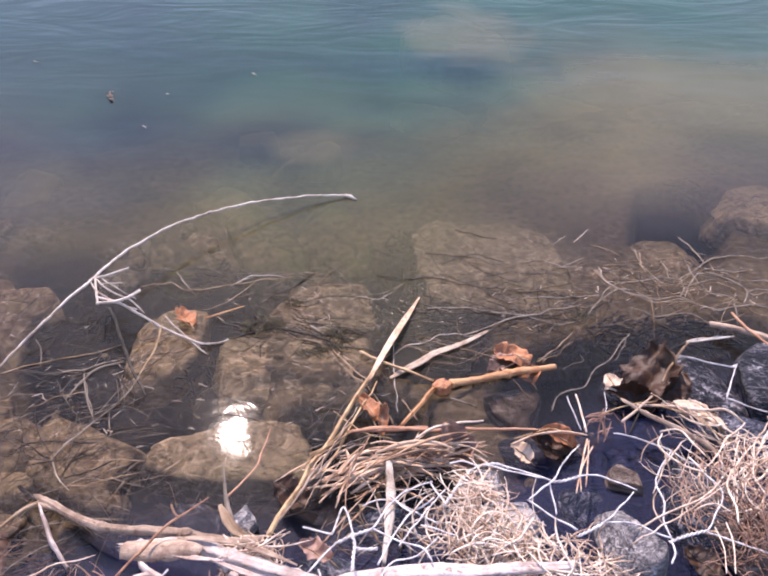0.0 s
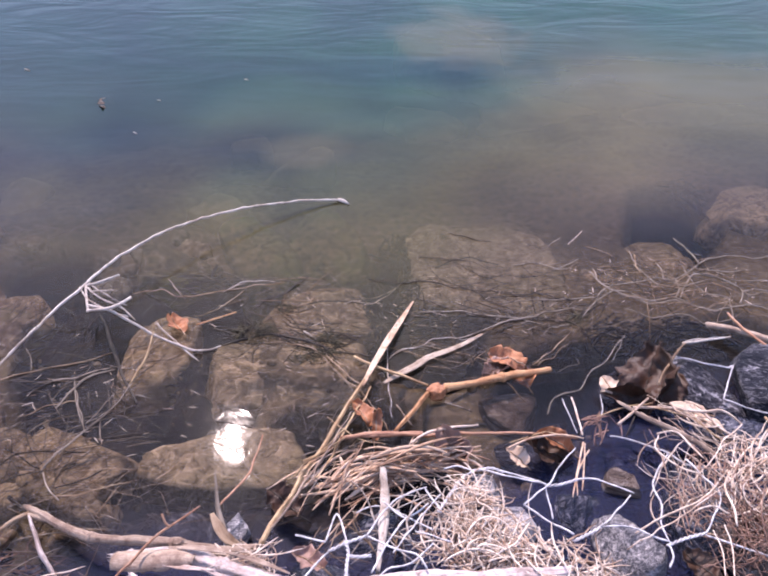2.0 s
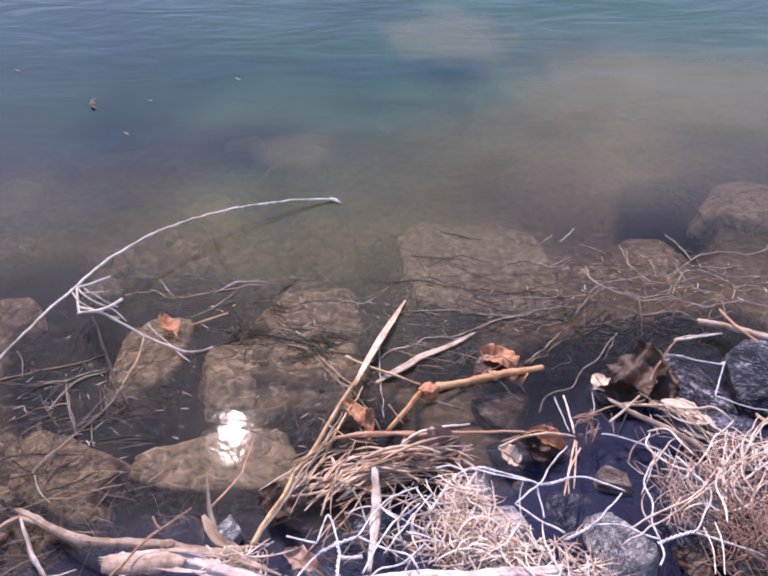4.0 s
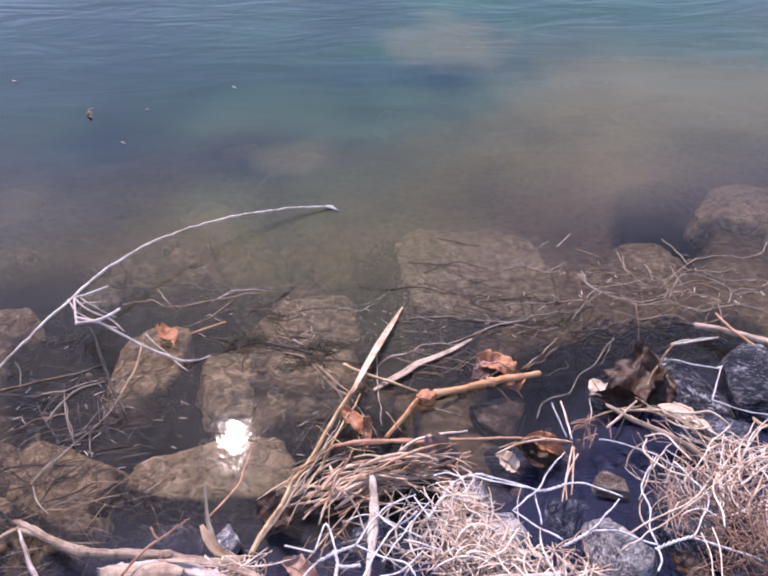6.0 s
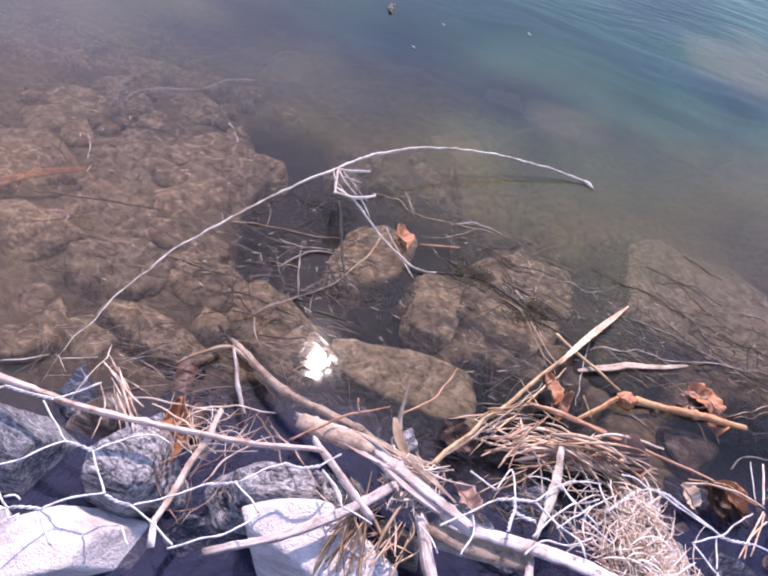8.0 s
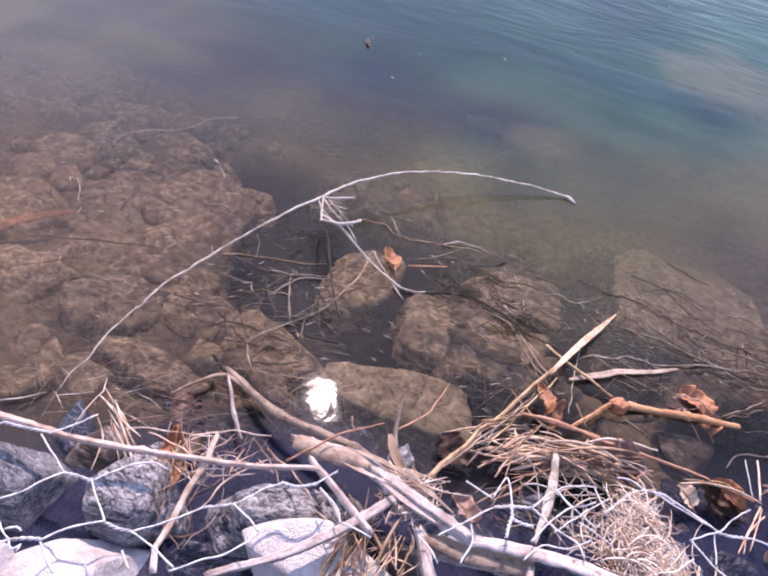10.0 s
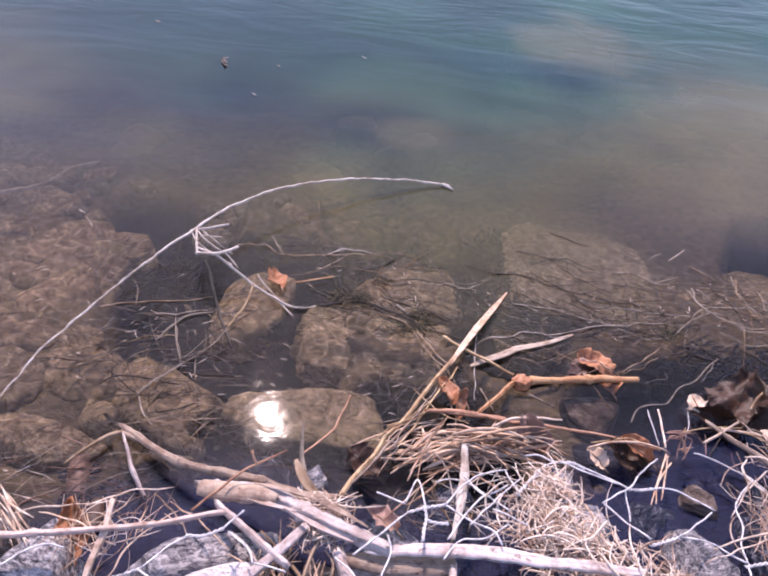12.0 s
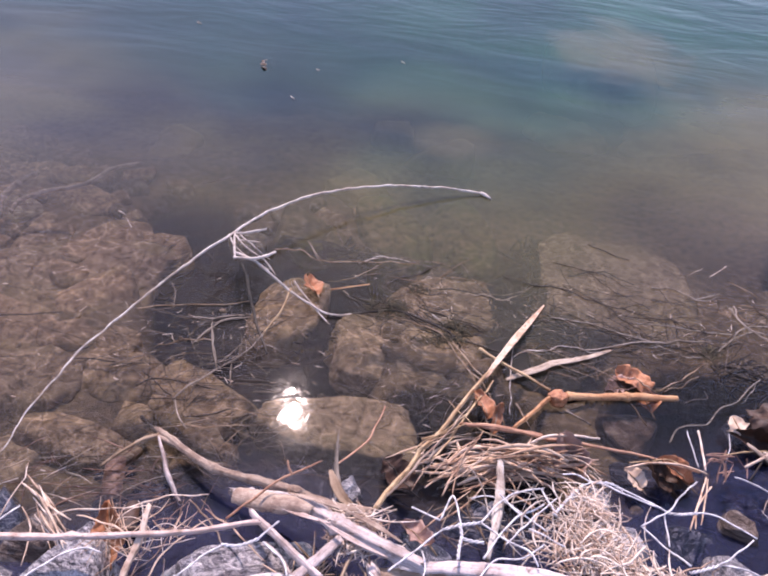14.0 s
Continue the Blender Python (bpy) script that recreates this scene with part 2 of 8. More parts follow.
    # brown silt haze painted into the water over the paved shallows
    silt_haze = n.maths("MULTIPLY", n.range(n.maths("ADD", spot.outputs["X"], n.maths("MULTIPLY", n.maths("SUBTRACT", cloud, 0.5), 0.4)), -0.36, -0.62), n.range(spot.outputs["Y"], 0.86, 0.64))
    thick = n.maths("ADD", thick, n.maths("MULTIPLY", silt_haze, 0.13))
    body = n.mix(silt_haze, body, (0.205, 0.152, 0.108))
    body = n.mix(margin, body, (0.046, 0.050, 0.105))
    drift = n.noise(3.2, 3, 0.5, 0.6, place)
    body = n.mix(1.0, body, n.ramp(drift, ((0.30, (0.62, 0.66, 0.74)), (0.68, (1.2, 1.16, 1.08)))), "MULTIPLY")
    # body colour painted darker and bluer towards the far left
    far_left_dark = n.maths("MULTIPLY", n.range(n.maths("ADD", spot.outputs["X"], n.maths("MULTIPLY", drift, 0.3)), 0.25, -0.35), n.range(spot.outputs["Y"], 0.9, 1.15))
    body = n.mix(far_left_dark, body, n.mix(1.0, body, (0.55, 0.60, 0.80), "MULTIPLY"))
    # dark blue ellipses painted into the water, darkened as if the bed dropped away
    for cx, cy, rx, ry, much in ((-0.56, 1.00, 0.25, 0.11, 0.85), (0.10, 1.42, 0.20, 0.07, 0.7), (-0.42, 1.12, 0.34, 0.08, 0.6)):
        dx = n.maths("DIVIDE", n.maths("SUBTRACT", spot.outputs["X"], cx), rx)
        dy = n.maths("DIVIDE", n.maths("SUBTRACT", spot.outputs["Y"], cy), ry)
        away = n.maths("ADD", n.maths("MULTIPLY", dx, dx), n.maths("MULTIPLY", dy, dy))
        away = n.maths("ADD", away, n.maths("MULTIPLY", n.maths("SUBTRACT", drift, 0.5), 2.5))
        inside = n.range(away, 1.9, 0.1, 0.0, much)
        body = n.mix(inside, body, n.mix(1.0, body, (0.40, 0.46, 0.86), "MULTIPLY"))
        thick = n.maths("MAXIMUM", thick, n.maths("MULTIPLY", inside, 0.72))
    # shoals of pale silt over broad stones
    for cx, cy, rx, ry, much in ((0.19, 1.58, 0.13, 0.13, 0.6), (-0.11, 1.12, 0.07, 0.05, 0.5), (0.66, 1.33, 0.36, 0.16, 0.5), (-0.90, 1.02, 0.18, 0.06, 0.3)):
        dx = n.maths("DIVIDE", n.maths("SUBTRACT", spot.outputs["X"], cx), rx)
        dy = n.maths("DIVIDE", n.maths("SUBTRACT", spot.outputs["Y"], cy), ry)
        away = n.maths("ADD", n.maths("MULTIPLY", dx, dx), n.maths("MULTIPLY", dy, dy))
        away = n.maths("ADD", away, n.maths("MULTIPLY", n.maths("SUBTRACT", n.noise(7.0, 4, 0.6, 0.5, place), 0.5), 3.2))
        body = n.mix(n.range(away, 1.5, 0.2, 0.0, much), body, (0.125, 0.122, 0.072))
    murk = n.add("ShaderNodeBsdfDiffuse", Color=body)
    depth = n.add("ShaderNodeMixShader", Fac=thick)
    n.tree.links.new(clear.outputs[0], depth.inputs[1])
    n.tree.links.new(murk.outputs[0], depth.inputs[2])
    gloss = n.add("ShaderNodeBsdfGlossy", Roughness=0.032, Normal=normal)
    fresnel = n.add("ShaderNodeFresnel", IOR=1.333, Normal=normal)
    top = n.add("ShaderNodeMixShader", Fac=fresnel.outputs[0])
    n.tree.links.new(depth.outputs[0], top.inputs[1])
    n.tree.links.new(gloss.outputs[0], top.inputs[2])
    n.tree.links.new(top.outputs[0], n.out.inputs["Surface"])
    return n.mat


MUD = mud_material()
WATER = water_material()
STONE_GREY = stone_material("grey_banded_stone", (0.06, 0.062, 0.082), (0.25, 0.245, 0.27), (0.46, 0.44, 0.46), (0.82, 0.78, 0.79), 0.6, (60, 60, 150), flakes=0.45)
STONE_WHITE = stone_material("white_stone", (0.52, 0.46, 0.46), (0.80, 0.74, 0.74), (0.84, 0.79, 0.79), (0.88, 0.84, 0.84), 0.85, (9, 9, 24), flakes=0.22)
STONE_PALE = stone_material("pale_stone", (0.20, 0.19, 0.21), (0.52, 0.49, 0.51), (0.64, 0.61, 0.62), (0.80, 0.77, 0.78), 0.8, (20, 20, 80))
STONE_VEIN = stone_material("veined_stone", (0.022, 0.024, 0.040), (0.34, 0.315, 0.34), (0.74, 0.70, 0.71), (0.90, 0.86, 0.86), 0.42, (26, 60, 150), (20, 62, 30), flakes=0.55)
# near-black navy base: wet stone with the gaps' bluish shade in its colour
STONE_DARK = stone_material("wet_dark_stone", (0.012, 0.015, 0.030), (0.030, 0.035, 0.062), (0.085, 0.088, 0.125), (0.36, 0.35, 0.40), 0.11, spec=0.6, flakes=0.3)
STONE_SWIRL = stone_material("wet_swirled_stone", (0.008, 0.009, 0.018), (0.020, 0.021, 0.034), (0.085, 0.083, 0.105), (0.66, 0.63, 0.66), 0.55, (30, 46, 90), (20, 62, 30), 0.25, 0.30)
STONE_BROWN = stone_material("brown_stone", (0.07, 0.05, 0.04), (0.18, 0.13, 0.11), (0.32, 0.25, 0.21), (0.45, 0.38, 0.34))
BED_STONE = bed_stone_material("silted_stone", (0.227, 0.163, 0.115), (0.51, 0.40, 0.29), (0.25, 0.20, 0.11))
BED_STONE_PALE = bed_stone_material("pale_silted_stone", (0.31, 0.236, 0.156), (0.63, 0.50, 0.36), (0.31, 0.26, 0.15))
BED_STONE_GREEN = bed_stone_material("algae_stone", (0.15, 0.125, 0.065), (0.33, 0.27, 0.16), (0.13, 0.17, 0.04))
BED_STONE_GREY = bed_stone_material("grey_silted_stone", (0.19, 0.160, 0.125), (0.47, 0.42, 0.34), (0.25, 0.22, 0.13))
BED_STONE_RED = bed_stone_material("reddish_silted_stone", (0.235, 0.160, 0.110), (0.49, 0.37, 0.265), (0.26, 0.22, 0.10))
DROWNED_STONE = drowned_stone_material("drowned_stone", (0.26, 0.21, 0.12), (0.50, 0.42, 0.26))
TWIG_PALE = stalk_material("bleached_twig", (0.66, 0.60, 0.55), (0.40, 0.33, 0.28), (0.16, 0.12, 0.10))
TWIG_BROWN = stalk_material("brown_twig", (0.42, 0.31, 0.22), (0.25, 0.16, 0.10), (0.10, 0.065, 0.045))
TWIG_RED = stalk_material("reddish_twig", (0.52, 0.30, 0.20), (0.34, 0.16, 0.10), (0.16, 0.08, 0.05))
TWIG_WET = stalk_material("sunken_twig", (0.075, 0.060, 0.048), (0.036, 0.029, 0.026), (0.014, 0.012, 0.013))
MOSS = stalk_material("drowned_moss", (0.088, 0.076, 0.042), (0.046, 0.039, 0.025), (0.018, 0.016, 0.012))
TWIG_SILT = stalk_material("silted_twig", (0.36, 0.30, 0.25), (0.20, 0.16, 0.13), (0.09, 0.07, 0.055))
FADED = stalk_material("faded_blade", (0.50, 0.41, 0.33), (0.34, 0.25, 0.19), (0.17, 0.12, 0.09))
CANE_PALE = stalk_material("bleached_cane", (0.68, 0.595, 0.58), (0.42, 0.33, 0.305), (0.18, 0.13, 0.115))
CANE_PINK = stalk_material("pinkish_cane", (0.64, 0.50, 0.46), (0.46, 0.33, 0.28), (0.24, 0.16, 0.12))
CANE_BROWN = stalk_material("brown_cane", (0.44, 0.34, 0.27), (0.25, 0.17, 0.13), (0.10, 0.065, 0.05))
CANE_YELLOW = stalk_material("yellow_reed", (0.58, 0.42, 0.25), (0.36, 0.23, 0.13), (0.15, 0.085, 0.05))
CANE_ORANGE = stalk_material("orange_reed", (0.66, 0.39, 0.21), (0.48, 0.235, 0.115), (0.20, 0.08, 0.04))
STRAW_PALE = stalk_material("pale_straw", (0.86, 0.74, 0.64), (0.60, 0.44, 0.34), (0.25, 0.15, 0.105))
STRAW_RUST = stalk_material("rusty_straw", (0.40, 0.25, 0.19), (0.24, 0.13, 0.10), (0.10, 0.06, 0.05))
STRAW_PINK = stalk_material("ruddy_straw", (0.78, 0.58, 0.44), (0.50, 0.31, 0.205), (0.19, 0.105, 0.075))
LEAF_ORANGE = leaf_material("orange_dead_leaf", (0.47, 0.195, 0.090), (0.22, 0.080, 0.042), (0.58, 0.30, 0.17))
LEAF_BROWN = leaf_material("brown_dead_leaf", (0.062, 0.028, 0.016), (0.022, 0.012, 0.009), (0.085, 0.042, 0.025), 0.5)
LEAF_MAUVE = leaf_material("faded_dead_leaf", (0.42, 0.27, 0.22), (0.24, 0.13, 0.11), (0.55, 0.40, 0.33))
LEAF_PALE = leaf_material("pale_dead_leaf", (0.76, 0.58, 0.44), (0.52, 0.34, 0.22), (0.82, 0.68, 0.55))
WIRE = wire_material("zinc_wire", (0.66, 0.64, 0.65), (0.28, 0.26, 0.27), 0.55)
WIRE_SUNK = wire_material("silted_wire", (0.32, 0.265, 0.215), (0.05, 0.040, 0.035), 0.8)


# ---- builders ----
def smooth_path(points, step=0.006):
    """A rounded way through the points (Catmull-Rom)."""
    p = [Vector(q) for q in points]
    if len(p) < 3:
        n = max(2, int((p[1] - p[0]).length / step))
        return [p[0].lerp(p[1], i / n) for i in range(n + 1)]
    p = [p[0] * 2 - p[1]] + p + [p[-1] * 2 - p[-2]]
    out = []
    for a, b, c, d in zip(p, p[1:], p[2:], p[3:]):
        n = max(2, int((c - b).length / step))
        for i in range(n):
            t = i / n
            out.append(0.5 * ((2 * b) + (c - a) * t + (2 * a - 5 * b + 4 * c - d) * t * t + (3 * b - a - 3 * c + d) * t ** 3))
    return out + [p[-2]]


def sweep(way, widths, sides=7, flat=1.0, rough=0.0, seed=0, grain=None, flute=0.0, torn=0.0):
    """Vertices and faces of a tube along the way; widths are radii along it; flat squeezes it across."""
    rnd = random.Random(seed)
    verts, faces = [], []
    n = len(way)
    far = rnd.uniform(0, 5)
    ribs = [1 + flute * rnd.uniform(-1, 0.6) for _ in range(sides)]
    rips = ([rnd.uniform(-1, 0.4) * torn for _ in range(sides)], [rnd.uniform(-0.4, 1) * torn for _ in range(sides)])
    for i, c in enumerate(way):
        if i:
            far += (way[i] - way[i - 1]).length
        t = (way[min(i + 1, n - 1)] - way[max(i - 1, 0)]).normalized()
        side = t.cross(Vector((0, 0, 1)))
        if side.length < 0.05:
            side = t.cross(Vector((0, 1, 0)))
        side.normalize()
        up = side.cross(t)
        f = i / (n - 1) * (len(widths) - 1)
        k = min(int(f), len(widths) - 2) if len(widths) > 1 else 0
        r = widths[k] + (widths[k + 1] - widths[k]) * (f - k) if len(widths) > 1 else widths[0]
        r *= 1 + rough * rnd.uniform(-1, 1)
        for j in range(sides):
            a = 2 * math.pi * j / sides
            q = r * (ribs[j] + (0.3 * flute * noise.noise((far * 30, j * 2.7, seed)) if flute else 0.0))
            rip = rips[0][j] if i == 0 else rips[1][j] if i == n - 1 else 0.0
            verts.append(c + side * math.cos(a) * q + up * math.sin(a) * q * flat + t * rip)
            if grain is not None:
                grain.append((far, math.cos(a) * r, math.sin(a) * r))
    for i in range(n - 1):
        for j in range(sides):
            a, b = i * sides + j, i * sides + (j + 1) % sides
            faces.append((a, b, b + sides, a + sides))
    faces.append(tuple(range(sides - 1, -1, -1)))
    faces.append(tuple(range((n - 1) * sides, n * sides)))
    return verts, faces


def mesh_object(name, verts, faces, material, parent=None, label="", smooth=True, grain=None):
    me = bpy.data.meshes.new(name)
    me.from_pydata([tuple(v) for v in verts], [], faces)
    me.materials.append(material)
    if smooth:
        me.polygons.foreach_set("use_smooth", [True] * len(me.polygons))
    if grain:
        me.attributes.new("grain", "FLOAT_VECTOR", "POINT").data.foreach_set("vector", [k for g in grain for k in g])
    me.update()
    ob = new(name, me)
    if parent:
        ob.parent = parent
    if label:
        ob["label"] = label
    return ob


COUNT = [0]
LYING = []


def stem(name, points, widths, material, label="", category="", group="", parent=None, sides=8, flat=1.0, wobble=0.0009, joints=0, rough=0.05):
    """A stalk, twig or cane: a tapering tube with slight kinks and, if asked, swollen joints."""
    COUNT[0] += 1
    seed = COUNT[0] * 7.3
    way = smooth_path(points, 0.004)
    n = len(way)
    for i, c in enumerate(way):
        c += Vector((noise.noise((i * 0.23, seed, 0)), noise.noise((i * 0.23, seed, 9)), noise.noise((i * 0.23, seed, 17)))) * wobble
    bends = random.Random(COUNT[0] * 13)
    size = min(0.0022, 0.014 * n * 0.004) * (0.5 if max(widths) > 0.0045 else 1.0)
    knees = [Vector((bends.gauss(0, 1), bends.gauss(0, 1), bends.gauss(0, 0.5))) * size for _ in range(n // 4 + 3)]
    for i, c in enumerate(way):
        k = i / (4.6 if max(widths) < 0.002 else 7.3)
        edge = min(1.0, i / 5, (n - 1 - i) / 5)
        c += knees[int(k)].lerp(knees[int(k) + 1], k % 1.0) * edge * 0.55
    slim = 0.78 if max(widths) < 0.0045 else 0.9
    fine = []
    for i in range(n):
        f = i / (n - 1) * (len(widths) - 1)
        k = min(int(f), len(widths) - 2) if len(widths) > 1 else 0
        r = widths[k] + (widths[k + 1] - widths[k]) * (f - k) if len(widths) > 1 else widths[0]
        if joints:
            near = abs(((i / (n - 1) * joints + 0.37) % 1.0) - 0.5) * (n / joints) * 0.004
            r *= 1 + 0.28 * math.exp(-(near / 0.0035) ** 2)
        fine.append(r * slim * (1 + 0.22 * noise.noise((i * 0.55, seed, 31)) + 0.12 * noise.noise((i * 0.16, seed, 37))))
    grain = []
    stout = max(widths) > 0.0028 and not parent
    verts, faces = sweep(way, fine, 16 if stout else sides, flat, rough * (0.4 if stout else 1.0), int(seed), grain, 0.34 if stout else 0.0, 1.2 * max(widths) if stout else 0.0)
    ob = mesh_object(name, verts, faces, material, parent, label if parent else "", True, grain)
    if not parent:
        tagged(ob, label, category, group)
    for k in range(joints):
        i = min(max(int((k + 0.13) / joints * (n - 1)), 1), n - 2)
        mid, along = way[i], (way[i + 1] - way[i - 1]).normalized() * 0.0022
        rings = []
        v, f = sweep([mid - along, mid - along * 0.3, mid + along * 0.3, mid + along], [fine[i] * 0.97, fine[i] * 1.05, fine[i] * 1.03, fine[i] * 0.96], 10, flat, 0.03, k, rings)
        mesh_object("joint_ring", v, f, material, ob, "ragged ring at a cane joint", True, rings)
    return ob


def stone(centre, half, turn, seed, material, label, name="stone", group="", cuts=9, bumps=0.06, slab=False, fine=5, depth=(0.60, 0.92)):
    """A broken rock: a ball cut by flat planes, its edges worn, its faces uneven."""
    rnd = random.Random(seed)
    LYING.append((centre[0], centre[1], 0.5 * (half[0] + half[1])))
    planes = []
    for i in range(cuts):
        d = Vector((rnd.gauss(0, 1), rnd.gauss(0, 1), rnd.gauss(0, 0.8))).normalized()
        planes.append((d, rnd.uniform(*depth)))
    planes.append((Vector((rnd.uniform(-0.2, 0.2), rnd.uniform(-0.2, 0.2), 1)).normalized(), 0.66))
    if slab:
        for a in (0, 90, 180, 270):
            b = radians(a + rnd.uniform(-14, 14))
            planes.append((Vector((math.cos(b), math.sin(b), rnd.uniform(0.0, 0.25))).normalized(), rnd.uniform(0.74, 0.86)))
    bm = bmesh.new()
    bmesh.ops.create_icosphere(bm, subdivisions=fine, radius=1)
    off = Vector((seed * 3.1, seed * 1.7, seed * 0.9))
    hard = 18 if slab else 75
    for v in bm.verts:
        d = v.co.normalized()
        r = 1.0
        total = math.exp(-hard * (1.3 if slab else 1.12))
        for normal, h in planes:
            c = d.dot(normal)
            if c > 0.05:
                total += math.exp(-hard * h / c)
        r = -math.log(total) / hard
        q = d * r
        real = Vector((q.x * half[0], q.y * half[1], q.z * half[2]))
        r += bumps * noise.fractal(real * 28 + off, 0.8, 2.1, 5) + 0.4 * bumps * noise.noise(real * 160 + off)
        v.co = Vector((d.x * r * half[0], d.y * r * half[1], d.z * r * half[2]))
    me = bpy.data.meshes.new(name)
    bm.to_mesh(me)
    bm.free()
    me.materials.append(material)
    me.polygons.foreach_set("use_smooth", [True] * len(me.polygons))
    ob = new(name, me)
    ob.matrix_world = pose(*centre, *turn)
    return tagged(ob, label, "stone", group)


def twist(net, points, radius=0.0013, material=None, turns_per_metre=95):
    """Two wires wound round each other."""
    radius *= 0.78
    way = smooth_path(points, 0.0012)
    length = 0.0
    verts, faces = [], []
    strands = ([], [])
    for i, c in enumerate(way):
        if i:
            length += (way[i] - way[i - 1]).length
        t = (way[min(i + 1, len(way) - 1)] - way[max(i - 1, 0)]).normalized()
        side = t.cross(Vector((0, 0, 1))).normalized()
        up = side.cross(t)
        a = length * turns_per_metre * 2 * math.pi
        for s, sign in zip(strands, (1, -1)):
            s.append(c + (side * math.cos(a) + up * math.sin(a)) * sign * radius * 1.05)
    for s in strands:
        v, f = sweep(s, [radius], 6)
        faces += [tuple(k + len(verts) for k in q) for q in f]
        verts += v
    return mesh_object("twisted_wire", verts, faces, material or WIRE, net)


def wire(net, points, radius=0.0013, material=None):
    return stem("wire", points, [radius * (1.08 if material else 0.86)], material or WIRE, parent=net, sides=7, wobble=0.0016, rough=0.06)


def blade(name, points, widths, thick, material, label="", category="", group="", parent=None, curl=0.25, roll=0.0):
    """A flat leaf blade or strip of cane with a shallow trough and a ragged edge."""
    COUNT[0] += 1
    rnd = random.Random(COUNT[0])
    way = smooth_path(points, 0.004)
    n = len(way)
    verts, faces, grain = [], [], []
    cols = 5
    for i, c in enumerate(way):
        t = (way[min(i + 1, n - 1)] - way[max(i - 1, 0)]).normalized()
        side = t.cross(Vector((0, 0, 1))).normalized()
        up = side.cross(t)
        spin = Matrix.Rotation(radians(roll), 3, t)
        side, up = spin @ side, spin @ up
        f = i / (n - 1) * (len(widths) - 1)
        k = min(int(f), len(widths) - 2)
        r = (widths[k] + (widths[k + 1] - widths[k]) * (f - k)) * (1 + rnd.uniform(-0.06, 0.06))
        for layer in (1, -1):
            for j in range(cols):
                u = j / (cols - 1) * 2 - 1
                verts.append(c + side * u * r + up * (curl * r * u * u + layer * thick * 0.5 * (1 - 0.6 * u * u)))
                grain.append((COUNT[0] + 0.004 * i, u * r, layer * 0.002))
    row = 2 * cols
    for i in range(n - 1):
        a, b = i * row, (i + 1) * row
        for j in range(cols - 1):
            faces.append((a + j, b + j, b + j + 1, a + j + 1))
            faces.append((a + cols + j, a + cols + j + 1, b + cols + j + 1, b + cols + j))
        faces.append((a, a + cols, b + cols, b))
        faces.append((a + cols - 1, b + cols - 1, b + 2 * cols - 1, a + 2 * cols - 1))
    for a, flip in ((0, False), ((n - 1) * row, True)):
        for j in range(cols - 1):
            q = (a + j, a + j + 1, a + cols + j + 1, a + cols + j)
            faces.append(q[::-1] if flip else q)
    ob = mesh_object(name, verts, faces, material, parent, label if parent else "", True, grain)
    if not parent:
        tagged(ob, label, category, group)
    return ob


def dead_leaf(centre, length, width, turn, seed, material, label, curl=0.35, lobes=5, name="dead_leaf"):
    """A curled dead leaf with a lobed edge, a raised midrib and a short stalk."""
    rnd = random.Random(seed)
    rows, cols = 26, 15
    verts, faces = [], []
    ph = rnd.uniform(0, 6)
    for layer in (0, 1):
        for i in range(rows):
            u = i / (rows - 1)
            half = width * 0.5 * (math.sin(math.pi * min(1, u * 0.94 + 0.04)) ** 0.65) * (1 + 0.07 * math.sin(u * lobes * 2 * math.pi + ph) + 0.5 * noise.noise((u * 4, seed, 1)) + 0.25 * noise.noise((u * 14, seed, 5))) + 0.0004
            for j in range(cols):
                v = j / (cols - 1) * 2 - 1
                x, y = v * half, (u - 0.5) * length
                z = curl * width * (v * v * 0.6 + 0.5 * math.sin(u * 3.0 + ph) * u) + width * 0.14 * noise.noise((x * 130 + seed, y * 130, ph)) + width * 0.34 * noise.noise((x * 48 + seed, y * 48, 3))
                z += -0.0012 * math.exp(-(v * 9) ** 2)
                verts.append(Vector((x, y, z - 0.0007 * layer)))
    size = rows * cols
    for i in range(rows - 1):
        for j in range(cols - 1):
            a = i * cols + j
            faces.append((a, a + 1, a + cols + 1, a + cols))
            faces.append((size + a, size + a + cols, size + a + cols + 1, size + a + 1))
    ring = [j for j in range(cols)] + [i * cols + cols - 1 for i in range(1, rows)] + [(rows - 1) * cols + j for j in range(cols - 2, -1, -1)] + [i * cols for i in range(rows - 2, 0, -1)]
    for a, b in zip(ring, ring[1:] + ring[:1]):
        faces.append((a, size + a, size + b, b))
    ob = mesh_object(name, verts, faces, material)
    ob.matrix_world = pose(*centre, *turn)
    tagged(ob, label, "leaf")
    mid = [verts[i * cols + cols // 2] + Vector((0, 0, 0.0008)) for i in range(0, rows, 2)]
    tail = [mid[0] + Vector((rnd.uniform(-0.004, 0.004), -0.3 * length, rnd.uniform(-0.002, 0.004)))]
    v, f = sweep(smooth_path([tail[0]] + mid, 0.004), [0.0009, 0.0010, 0.0005], 5)
    mesh_object("stalk", v, f, TWIG_WET if material == LEAF_BROWN else TWIG_BROWN, ob)
    return ob


